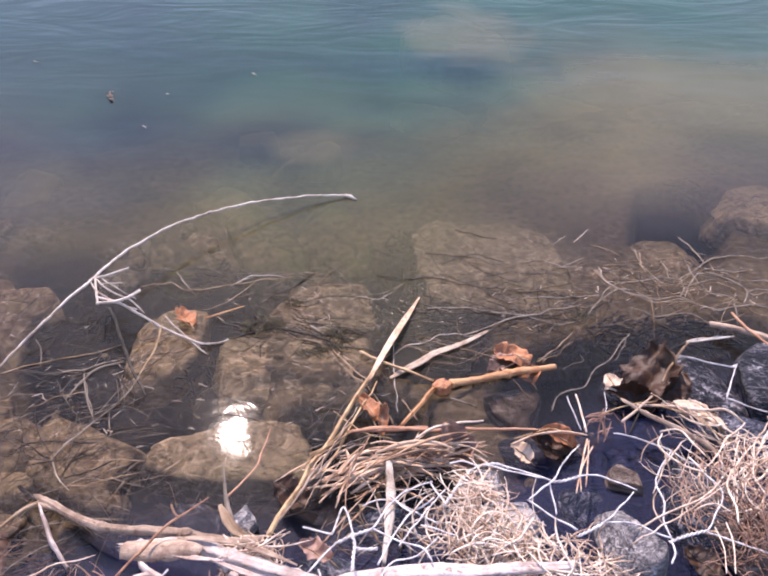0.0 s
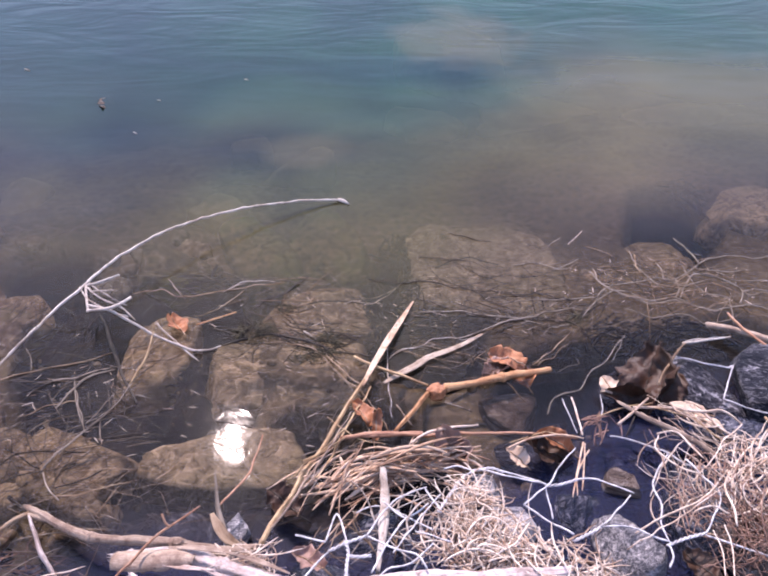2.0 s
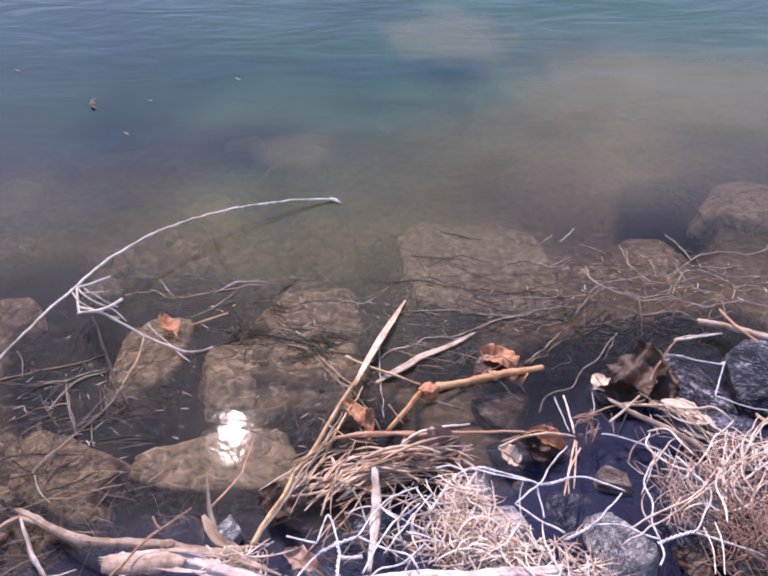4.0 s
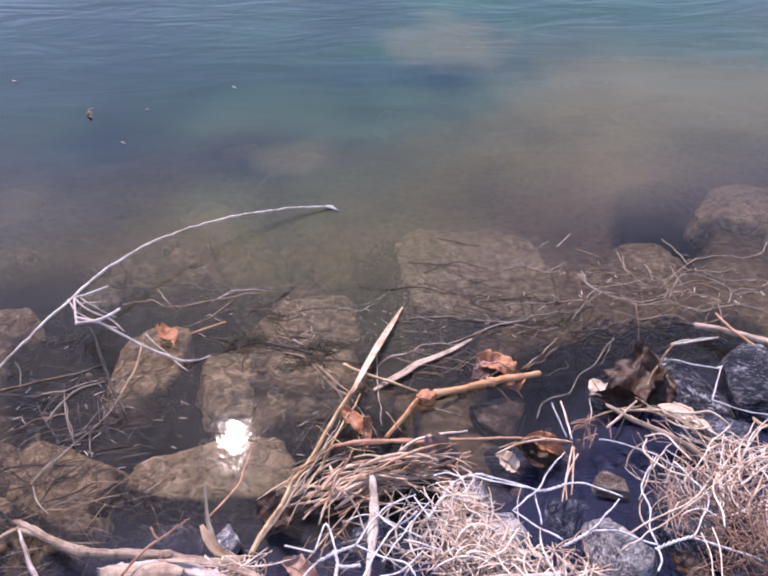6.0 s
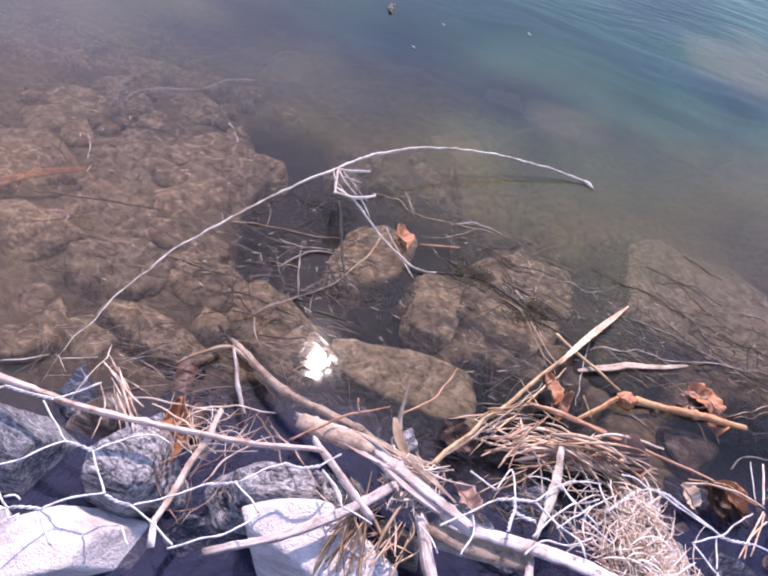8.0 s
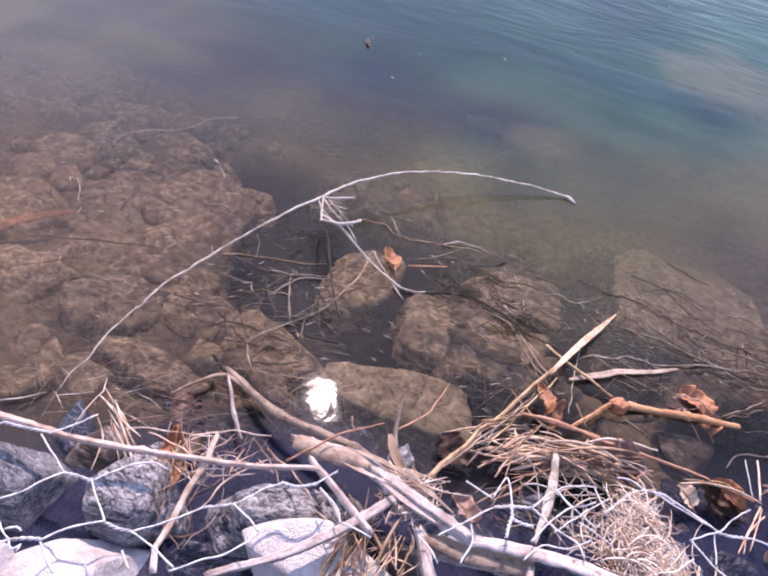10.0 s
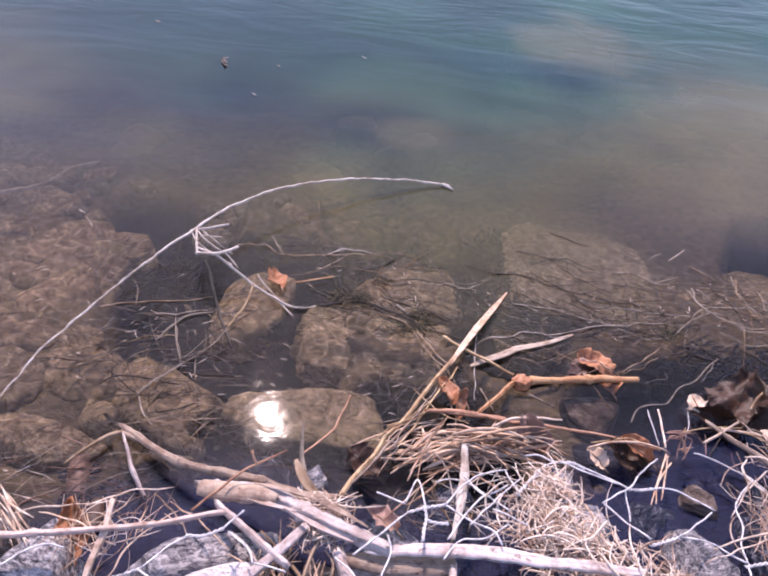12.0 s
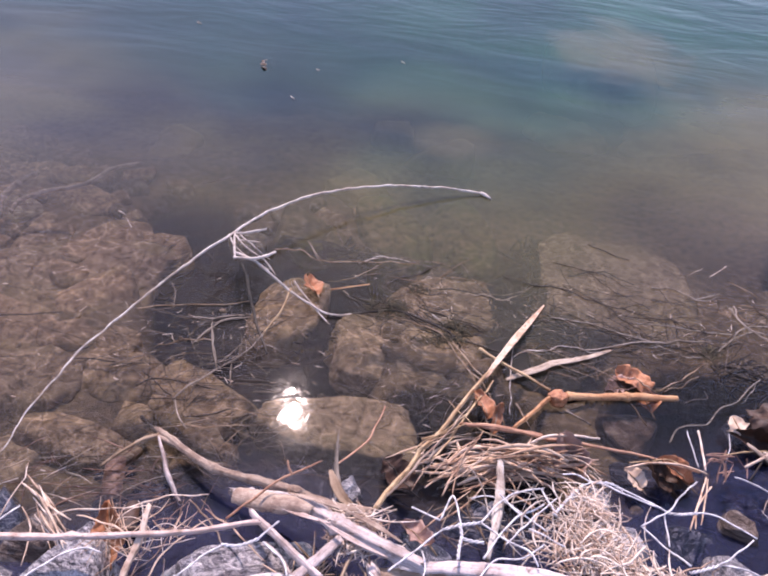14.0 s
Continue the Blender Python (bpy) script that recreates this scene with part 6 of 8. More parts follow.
stem("crooked_twig", [(0.254, 0.809, 0.001), (0.282, 0.812, 0.001), (0.303, 0.829, 0.001)], [0.0008, 0.0009, 0.0005], TWIG_SILT, "thin crooked silted twig at the face of the water", "twig", wobble=0.003, rough=0.15)
stem("crooked_twig", [(0.304, 0.638, 0.001), (0.320, 0.661, 0.001), (0.333, 0.685, 0.001)], [0.0007, 0.0008, 0.0005], TWIG_SILT, "thin crooked silted twig at the face of the water", "twig", wobble=0.003, rough=0.15)
stem("crooked_twig", [(0.404, 0.671, 0.001), (0.431, 0.678, 0.001), (0.464, 0.680, 0.001)], [0.0012, 0.0014, 0.0008], TWIG_PALE, "thin pale stem floating on the water", "twig", wobble=0.003, rough=0.15)
stem("crooked_twig", [(0.162, 0.718, 0.001), (0.198, 0.713, 0.001), (0.252, 0.708, 0.001), (0.275, 0.700, 0.001), (0.308, 0.683, 0.001), (0.328, 0.681, 0.001)], [0.0009, 0.0011, 0.0007], TWIG_WET, "thin crooked dark twig lying in the shallow water", "twig", wobble=0.003, rough=0.15)
stem("crooked_twig", [(0.283, 0.721, 0.001), (0.294, 0.736, 0.001), (0.306, 0.751, 0.001), (0.318, 0.763, 0.001)], [0.0008, 0.0010, 0.0006], TWIG_WET, "thin crooked dark twig lying in the shallow water", "twig", wobble=0.003, rough=0.15)
# ---- red and orange scraps in the water ----
blade("orange_blade", [(-0.774, 0.480, -0.016), (-0.743, 0.514, -0.014), (-0.710, 0.559, -0.012), (-0.666, 0.599, -0.010)], [0.006, 0.0075, 0.0070, 0.004], .002, LEAF_ORANGE, "flat orange strip of bark under the water", "bark")
blade("orange_blade", [(-0.676, 0.516, -0.030), (-0.654, 0.526, -0.030), (-0.641, 0.539, -0.030)], [0.006, 0.008, 0.004], .0015, LEAF_MAUVE, "short reddish scrap of bark under the water", "bark")
stem("twig", [(-0.664, 0.478, -0.010), (-0.638, 0.500, -0.010), (-0.605, 0.534, -0.010)], [0.0010, 0.0012], CANE_YELLOW, "thin yellowish stem under the water", "twig")
blade("bark_scrap", [(-0.379, 0.401, -0.004), (-0.374, 0.385, -0.003), (-0.368, 0.366, -0.002), (-0.362, 0.352, -0.004)], [0.009, 0.011, 0.010, 0.008], 0.002, LEAF_MAUVE, "reddish brown scrap of bark just under the water", "bark", curl=-0.4)
blade("bark_scrap", [(-0.336, 0.352, 0.002), (-0.330, 0.332, 0.010), (-0.322, 0.314, 0.018)], [0.007, 0.009, 0.006], 0.002, LEAF_BROWN, "dark brown scrap of bark between stones", "bark", curl=-0.4)
# ---- forked sticks at the edge ----
forked_stick = stem("forked_stick", [(-0.347, 0.436, 0.000), (-0.327, 0.407, 0.016), (-0.312, 0.383, 0.020), (-0.297, 0.365, 0.018), (-0.286, 0.354, 0.016)], [0.0022, 0.0026, 0.0034, 0.0038, 0.0028], CANE_PALE, "short pale curved stick standing at the water's edge", "stick")
stem("branch", [(-0.343, 0.431, 0.004), (-0.356, 0.415, 0.010), (-0.371, 0.394, 0.012), (-0.383, 0.377, 0.010)], [0.0032, 0.0028, 0.0022, 0.0016], TWIG_BROWN, "", parent=forked_stick)
stem("branch", [(-0.341, 0.427, 0.006), (-0.315, 0.417, 0.012), (-0.286, 0.407, 0.014)], [0.0034, 0.0036, 0.0028], CANE_BROWN, "", parent=forked_stick)
stem("branch", [(-0.346, 0.434, 0.002), (-0.365, 0.447, -0.004), (-0.377, 0.457, -0.008)], [0.0030, 0.0026], TWIG_WET, "", parent=forked_stick)
stem("brown_cane", [(-0.348, 0.438, 0.002), (-0.303, 0.411, 0.018), (-0.258, 0.388, 0.030), (-0.211, 0.380, 0.040), (-0.161, 0.370, 0.050), (-0.128, 0.362, 0.056), (-0.100, 0.361, 0.058)], [0.0037, 0.0045, 0.0048, 0.0052, 0.0058, 0.0056, 0.0050], CANE_BROWN, "weathered brown cane running from the water over the bank", "cane", joints=3)
thick_cane = stem("thick_cane", [(-0.228, 0.364, 0.040), (-0.190, 0.360, 0.050), (-0.156, 0.355, 0.058), (-0.117, 0.339, 0.066), (-0.079, 0.325, 0.070), (-0.042, 0.316, 0.070)], [0.0046, 0.0080, 0.0096, 0.0096, 0.0088, 0.0070], CANE_PALE, "thick bleached cane with a joint lying over stones", "cane", joints=2, flat=0.8)
blade("sheath", [(-0.229, 0.358, 0.050), (-0.196, 0.353, 0.060), (-0.165, 0.349, 0.070), (-0.149, 0.345, 0.072)], [0.009, 0.011, 0.010, 0.005], 0.002, CANE_BROWN, "brown peeling leaf sheath", parent=thick_cane, curl=-0.5)
for k, (a, b) in enumerate((((-0.196, 0.352, 0.060), (-0.128, 0.333, 0.077)), ((-0.176, 0.362, 0.062), (-0.110, 0.349, 0.074)), ((-0.140, 0.336, 0.075), (-0.072, 0.312, 0.079)), ((-0.120, 0.352, 0.070), (-0.062, 0.330, 0.076)))):
    mid = [(a[i] + b[i]) / 2 + (0, 0.0015, 0.001)[i] * (1 if k % 2 else -1) for i in range(3)]
    blade("splinter", [a, mid, b], [0.0008, 0.0026, 0.0007], 0.001, (CANE_PINK, CANE_BROWN)[k % 2], "long thin splinter", parent=thick_cane, curl=0.3)
split_cane = stem("split_cane", [(-0.053, 0.315, 0.068), (-0.014, 0.320, 0.072), (0.037, 0.325, 0.078), (0.079, 0.324, 0.082), (0.129, 0.325, 0.084), (0.180, 0.331, 0.080)], [0.0050, 0.0078, 0.0080, 0.0074, 0.0062, 0.0044], CANE_PALE, "long bleached split cane lying on the net", "cane", flat=0.45)
blade("bark_strip", [(-0.081, 0.305, 0.060), (-0.045, 0.308, 0.062), (-0.011, 0.312, 0.064), (0.019, 0.315, 0.066)], [0.005, 0.011, 0.012, 0.008], 0.002, CANE_BROWN, "brown inner strip", parent=split_cane, curl=-0.3)
blade("bark_strip", [(-0.081, 0.298, 0.045), (-0.042, 0.304, 0.047), (-0.007, 0.309, 0.050)], [0.003, 0.005, 0.003], .0015, CANE_PALE, "pale thin strip of bark under a split cane", "bark")
stem("cane", [(-0.085, 0.311, 0.060), (-0.073, 0.285, 0.066), (-0.060, 0.261, 0.070), (-0.043, 0.235, 0.074)], [0.0054, 0.0058, 0.0063, 0.0065], CANE_PALE, "bleached cane leaning down the bank", "cane", flat=0.8)
stem("cane", [(0.017, 0.314, 0.064), (0.018, 0.291, 0.074), (0.019, 0.254, 0.082)], [0.0042, 0.0043, 0.0043], CANE_PALE, "upright stub of pale broken cane", "cane")
stem("cane", [(-0.113, 0.333, 0.064), (-0.132, 0.303, 0.066), (-0.150, 0.279, 0.064), (-0.181, 0.245, 0.062), (-0.213, 0.219, 0.060), (-0.236, 0.201, 0.058)], [0.0050, 0.0054, 0.0052, 0.0048, 0.0042, 0.0036], CANE_PALE, "pale cane lying across a sunlit stone", "cane", flat=0.75)
stem("cane", [(-0.203, 0.336, 0.060), (-0.179, 0.319, 0.066), (-0.150, 0.301, 0.068), (-0.125, 0.287, 0.066)], [0.0037, 0.0040, 0.0040, 0.0036], CANE_PALE, "thin pale cane crossing the net", "cane")
stem("cane", [(-0.183, 0.313, 0.056), (-0.167, 0.303, 0.058), (-0.151, 0.288, 0.056)], [0.0019, 0.0022, 0.0019], CANE_PALE, "thin pale stalk crossing the net", "cane")
stem("long_cane", [(-0.544, 0.255, 0.055), (-0.510, 0.256, 0.060), (-0.465, 0.256, 0.066), (-0.413, 0.258, 0.072), (-0.357, 0.266, 0.076), (-0.305, 0.279, 0.078), (-0.246, 0.297, 0.078), (-0.193, 0.320, 0.076)], [0.0048, 0.0046, 0.0042, 0.0038, 0.0034, 0.0032, 0.0030, 0.0028], CANE_PINK, "long straight pinkish bleached cane lying over the net", "cane", joints=2, flat=0.8)
stem("cane", [(-0.289, 0.311, 0.080), (-0.286, 0.285, 0.074), (-0.289, 0.259, 0.066), (-0.289, 0.235, 0.058), (-0.290, 0.206, 0.052)], [0.0027, 0.0035, 0.0037, 0.0036, 0.0033], STRAW_PALE, "pale dry reed stalk leaning over the stones", "cane")
stem("cane", [(-0.290, 0.206, 0.052), (-0.279, 0.187, 0.055)], [0.0040, 0.0043], CANE_PALE, "stub of pale cane between stones", "cane")
red_twig = stem("red_twig", [(-0.224, 0.325, 0.060), (-0.204, 0.346, 0.066), (-0.188, 0.367, 0.070), (-0.170, 0.385, 0.070), (-0.153, 0.401, 0.066)], [0.0015, 0.0017, 0.0016, 0.0013, 0.0009], TWIG_RED, "thin reddish twig lying over canes", "twig")
stem("branch", [(-0.176, 0.378, 0.070), (-0.180, 0.380, 0.074), (-0.183, 0.385, 0.080)], [0.0014, 0.0012], TWIG_RED, "", parent=red_twig)
standing_twig = stem("standing_twig", [(-0.125, 0.381, 0.024), (-0.134, 0.392, 0.034), (-0.142, 0.412, 0.040), (-0.145, 0.431, 0.048), (-0.147, 0.443, 0.055)], [0.0045, 0.0040, 0.0026, 0.0020, 0.0010], TWIG_SILT, "short upright grey twig with a side shoot at the water's edge", "twig")
stem("branch", [(-0.143, 0.415, 0.040), (-0.133, 0.430, 0.040), (-0.118, 0.452, 0.036), (-0.114, 0.475, 0.034), (-0.109, 0.504, 0.036)], [0.0014, 0.0015, 0.0013, 0.0009], TWIG_RED, "", parent=standing_twig)
blade("husk", [(-0.146, 0.405, 0.046), (-0.138, 0.392, 0.044), (-0.128, 0.381, 0.040), (-0.114, 0.377, 0.034)], [0.002, 0.005, 0.005, 0.002], 0.0015, TWIG_BROWN, "papery brown husk", parent=standing_twig, curl=0.6)
# ---- leaning reeds and the knotted stem ----
leaning_reed = stem("leaning_reed", [(-0.093, 0.369, 0.056), (-0.070, 0.428, 0.046), (-0.042, 0.497, 0.034), (-0.009, 0.576, 0.020), (0.009, 0.624, 0.012)], [0.0033, 0.0035, 0.0033, 0.0029, 0.0026], CANE_YELLOW, "yellow dry reed leaning out over the water", "reed")
blade("blade", [(-0.004, 0.586, 0.018), (0.011, 0.626, 0.014), (0.027, 0.665, 0.010), (0.045, 0.706, 0.006), (0.062, 0.745, 0.002)], [0.002, 0.0036, 0.0046, 0.0036, 0.001], 0.0015, STRAW_PINK, "broad faded blade tip", parent=leaning_reed, curl=0.3)
stem("leaning_reed", [(-0.092, 0.374, 0.056), (-0.072, 0.413, 0.048), (-0.054, 0.452, 0.040), (-0.030, 0.502, 0.030), (-0.008, 0.543, 0.020)], [0.0016, 0.0019, 0.0019, 0.0013], CANE_BROWN, "thin brown reed beside a yellow reed", "reed")
stem("leaning_reed", [(-0.048, 0.444, 0.044), (-0.036, 0.471, 0.038), (-0.018, 0.523, 0.028), (0.006, 0.588, 0.014)], [0.0014, 0.0017, 0.0014], CANE_YELLOW, "thin yellow reed beside a thicker one", "reed")
stem("leaning_reed", [(-0.063, 0.466, 0.042), (-0.042, 0.479, 0.042), (-0.021, 0.497, 0.040)], [0.0016, 0.0017, 0.0013], CANE_YELLOW, "short yellow reed scrap lying across", "reed")
blade("faded_reed", [(0.022, 0.602, 0.004), (0.039, 0.614, 0.005), (0.060, 0.628, 0.005), (0.078, 0.643, 0.004), (0.102, 0.655, 0.003), (0.131, 0.673, 0.001), (0.170, 0.705, -0.003)], [0.002, 0.0042, 0.0046, 0.0036, 0.0030, 0.0022, 0.001], .0015, FADED, "faded ragged reed blade floating on the water", "reed", curl=0.15)
stem("reed", [(-0.015, 0.643, 0.006), (0.019, 0.619, 0.010), (0.049, 0.606, 0.010), (0.075, 0.597, 0.006)], [0.0022, 0.0024, 0.0022, 0.0018], CANE_YELLOW, "straight yellow stem crossing the reeds", "reed")
stem("reed", [(-0.051, 0.650, 0.002), (-0.028, 0.619, 0.006), (-0.002, 0.593, 0.008)], [0.0012, 0.0013, 0.0012], TWIG_BROWN, "thin brown stem crossing the reeds", "reed")
knotted_stem = stem("knotted_stem", [(0.035, 0.527, 0.012), (0.054, 0.555, 0.010), (0.076, 0.587, 0.006)], [0.0030, 0.0034, 0.0034], CANE_ORANGE, "orange reed stem with a swollen root knot floating on the water", "reed")
stem("cane", [(0.088, 0.592, 0.004), (0.134, 0.605, 0.003), (0.174, 0.615, 0.002), (0.227, 0.627, 0.000)], [0.0050, 0.0054, 0.0056, 0.0046], CANE_ORANGE, "orange cane", parent=knotted_stem, joints=2, flat=0.85)
knot = stone((0.084, 0.587, 0.006), (0.011, 0.010, 0.010), (0, 0, 20), 90, LEAF_ORANGE, "", "root_knot", bumps=0.45)
knot.parent = knotted_stem
tagged(knot, "rough orange swollen root knot")
del knot["category"]
stem("branch", [(0.094, 0.573, 0.003), (0.110, 0.569, 0.000), (0.125, 0.565, -0.004)], [0.0014, 0.0012], TWIG_SILT, "", parent=knotted_stem)
stem("reed", [(-0.023, 0.501, 0.034), (0.000, 0.503, 0.036), (0.027, 0.505, 0.036), (0.060, 0.508, 0.034)], [0.0028, 0.0032, 0.0030, 0.0022], TWIG_RED, "reddish brown stem above the straw", "reed")
stem("reed", [(-0.020, 0.503, 0.034), (0.033, 0.504, 0.036), (0.097, 0.508, 0.034), (0.162, 0.510, 0.030), (0.233, 0.509, 0.022)], [0.0022, 0.0026, 0.0024, 0.0020, 0.0014], TWIG_RED, "long thin reddish brown stem lying over the straw", "reed")
stem("reed", [(0.047, 0.482, 0.050), (0.071, 0.496, 0.052), (0.097, 0.505, 0.048), (0.122, 0.512, 0.042)], [0.0015, 0.0019, 0.0017, 0.0012], STRAW_PALE, "stout pale straw over the bundle", "reed")
stem("reed", [(0.019, 0.451, 0.050), (0.020, 0.417, 0.058), (0.018, 0.376, 0.068), (0.014, 0.335, 0.074)], [0.0034, 0.0050, 0.0046, 0.0018], TWIG_PALE, "pale dead blade hanging down over the net", "reed", flat=0.4)
stem("twig", [(0.158, 0.622, -0.002), (0.174, 0.603, -0.002), (0.189, 0.578, -0.002)], [0.0009, 0.0011], TWIG_BROWN, "thin brown stem in the shallow water", "twig")
stem("twig", [(0.036, 0.571, 0.002), (0.053, 0.542, 0.002)], [0.0009, 0.0011], TWIG_BROWN, "thin brown stem in the shallow water", "twig")
stem("floating_scrap", [(0.294, 0.867, 0.001), (0.320, 0.897, 0.001)], [0.0006, 0.0008], STRAW_PALE, "tiny pale scrap of stem afloat on the water", "twig")
stem("floating_scrap", [(-0.416, 1.177, 0.001), (-0.407, 1.170, 0.001)], [0.0006, 0.0008], STRAW_PALE, "tiny pale scrap of stem afloat on the water", "twig")
stem("floating_scrap", [(-0.398, 1.291, 0.001), (-0.391, 1.289, 0.001)], [0.0006, 0.0008], STRAW_PALE, "tiny pale scrap of stem afloat on the water", "twig")
stem("floating_scrap", [(0.049, 1.890, 0.001), (0.061, 1.881, 0.001)], [0.0006, 0.0008], STRAW_PALE, "tiny pale scrap of stem afloat on the water", "twig")
stem("floating_scrap", [(-0.247, 1.377, 0.001), (-0.238, 1.370, 0.001)], [0.0006, 0.0008], STRAW_PALE, "tiny pale scrap of stem afloat on the water", "twig")
stem("floating_scrap", [(-0.689, 1.415, 0.001), (-0.677, 1.409, 0.001)], [0.0006, 0.0008], STRAW_PALE, "tiny pale scrap of stem afloat on the water", "twig")
stem("floating_scrap", [(-0.299, 0.524, 0.001), (-0.293, 0.523, 0.001)], [0.0006, 0.0008], STRAW_PALE, "tiny pale scrap of stem afloat on the water", "twig")
stem("floating_scrap", [(-0.427, 0.495, 0.001), (-0.421, 0.493, 0.001)], [0.0006, 0.0008], STRAW_PALE, "tiny pale scrap of stem afloat on the water", "twig")
stem("floating_scrap", [(-0.524, 0.443, 0.001), (-0.519, 0.443, 0.001)], [0.0006, 0.0008], STRAW_PALE, "tiny pale scrap of stem afloat on the water", "twig")
stem("floating_scrap", [(-0.443, 0.364, 0.001), (-0.438, 0.364, 0.001)], [0.0006, 0.0008], STRAW_PALE, "tiny pale scrap of stem afloat on the water", "twig")
# ---- dead leaves ----
dead_leaf((-0.245, 0.700, 0.003), 0.034, 0.024, (0, 10, 40), 78, LEAF_ORANGE, "small orange dead leaf floating by the twig")
dead_leaf((0.175, 0.642, 0.003), 0.048, 0.03, (8, 0, 70), 79, LEAF_ORANGE, "crumpled orange leaf floating on the water", curl=0.18)
dead_leaf((0.161, 0.630, -0.002), 0.04, 0.026, (-8, 10, 110), 80, LEAF_MAUVE, "crumpled faded leaf floating on the water", curl=0.5)
dead_leaf((0.192, 0.622, -0.006), 0.036, 0.03, (0, 0, 20), 81, LEAF_ORANGE, "orange leaf just under the water")
dead_leaf((-0.005, 0.546, 0.018), 0.036, 0.022, (20, 15, 35), 82, LEAF_ORANGE, "orange curled leaf caught on a reed", curl=0.6)
dead_leaf((0.013, 0.522, 0.030), 0.036, 0.012, (50, 20, 10), 83, LEAF_ORANGE, "narrow orange leaf scrap caught on a reed", curl=0.4)
dead_leaf((0.094, 0.489, 0.030), 0.052, 0.034, (25, -20, 20), 84, LEAF_MAUVE, "faded mauve curled leaf in the straw", curl=0.7)
dead_leaf((0.164, 0.486, 0.020), 0.026, 0.022, (30, 0, 60), 85, LEAF_PALE, "light orange leaf scrap at the water's edge")
dead_leaf((0.199, 0.500, 0.010), 0.06, 0.034, (20, -10, 80), 86, LEAF_BROWN, "brown curled leaf at the water's edge", curl=0.5)
dead_leaf((0.207, 0.506, 0.020), 0.045, 0.02, (35, 0, 75), 87, LEAF_ORANGE, "reddish brown leaf curled over a stone", curl=0.6)
dead_leaf((0.332, 0.596, 0.020), 0.10, 0.062, (18, -24, -32), 88, LEAF_BROWN, "large dark brown dead leaf leaning between wet stones", curl=0.3)
dead_leaf((0.304, 0.575, 0.012), 0.05, 0.026, (15, -35, 75), 90, LEAF_BROWN, "dark brown rumpled leaf lying in a wet gap", curl=0.9)
dead_leaf((0.350, 0.577, 0.024), 0.045, 0.026, (40, 30, -20), 91, LEAF_BROWN, "brown curled leaf beside a banded stone", curl=0.7)
dead_leaf((0.285, 0.588, 0.018), 0.024, 0.018, (20, -30, 20), 92, LEAF_PALE, "small pale leaf scrap on a dark stone", curl=0.1)
dead_leaf((0.352, 0.530, 0.045), 0.04, 0.018, (10, 0, 80), 93, LEAF_PALE, "pale leaf scrap lying on dry stems", curl=0.2)
dead_leaf((0.371, 0.526, 0.035), 0.05, 0.022, (15, 20, 60), 94, LEAF_PALE, "light brown leaf scrap among dry stems", curl=0.4)
dead_leaf((-0.329, 0.298, 0.036), 0.06, 0.024, (40, 0, 20), 97, LEAF_ORANGE, "narrow rust-red leaf among the stems", curl=0.8)
dead_leaf((-0.081, 0.434, 0.020), 0.045, 0.03, (10, 0, 50), 98, LEAF_BROWN, "brown leaf behind the yellow reed", curl=0.4)
dead_leaf((-0.051, 0.364, 0.035), 0.035, 0.022, (20, 0, 70), 99, LEAF_MAUVE, "small curled brown leaf under the net", curl=0.6)
dead_leaf((0.313, 0.353, 0.040), 0.04, 0.024, (0, 0, 30), 100, LEAF_BROWN, "small brown leaf under dry grass", curl=0.3)
dead_leaf((0.362, 0.385, 0.052), 0.05, 0.03, (0, 10, -30), 101, LEAF_BROWN, "brown leaf under dry grass", curl=0.4)
dead_leaf((-0.493, 1.287, -0.0008), 0.056, 0.026, (0, 0, 10), 102, LEAF_BROWN, "dark sodden leaf afloat on the murky water", curl=0.05)
# ---- stems at the far end of the bank ----
stem("dry_stem", [(0.438, 0.691, 0.012), (0.469, 0.675, 0.018), (0.498, 0.656, 0.024), (0.529, 0.633, 0.030)], [0.004, 0.005, 0.005, 0.004], CANE_BROWN, "brown stalk lying at the water's edge", "stem")
stem("dry_stem", [(0.467, 0.705, 0.020), (0.472, 0.672, 0.026), (0.480, 0.653, 0.028), (0.494, 0.630, 0.030)], [0.0018, 0.0022, 0.0022, 0.0016], TWIG_RED, "reddish stem lying at the water's edge", "stem")
stem("dry_stem", [(0.392, 0.652, 0.020), (0.417, 0.654, 0.022), (0.454, 0.661, 0.022)], [0.0016, 0.002, 0.0016], TWIG_PALE, "pale stem lying at the water's edge", "stem")
stem("dry_stem", [(0.393, 0.648, 0.024), (0.361, 0.610, 0.034), (0.335, 0.571, 0.040)], [0.0018, 0.002, 0.0016], TWIG_BROWN, "brown stem leaning on a leaf", "stem")
stem("dry_stem", [(0.284, 0.543, 0.040), (0.307, 0.520, 0.044), (0.337, 0.495, 0.046), (0.367, 0.469, 0.046)], [0.0022, 0.0034, 0.0042, 0.0034], CANE_BROWN, "brown weathered stalk lying on the bank", "stem")
stem("dry_stem", [(0.276, 0.517, 0.036), (0.294, 0.529, 0.042), (0.312, 0.542, 0.050)], [0.002, 0.002, 0.0014], STRAW_PALE, "pale stem leaning on the bank", "stem")
stem("dry_stem", [(0.296, 0.537, 0.040), (0.332, 0.531, 0.046), (0.366, 0.524, 0.050), (0.388, 0.525, 0.050), (0.404, 0.508, 0.048)], [0.0018, 0.002, 0.002, 0.0012], STRAW_PALE, "pale stem lying on the bank", "stem")
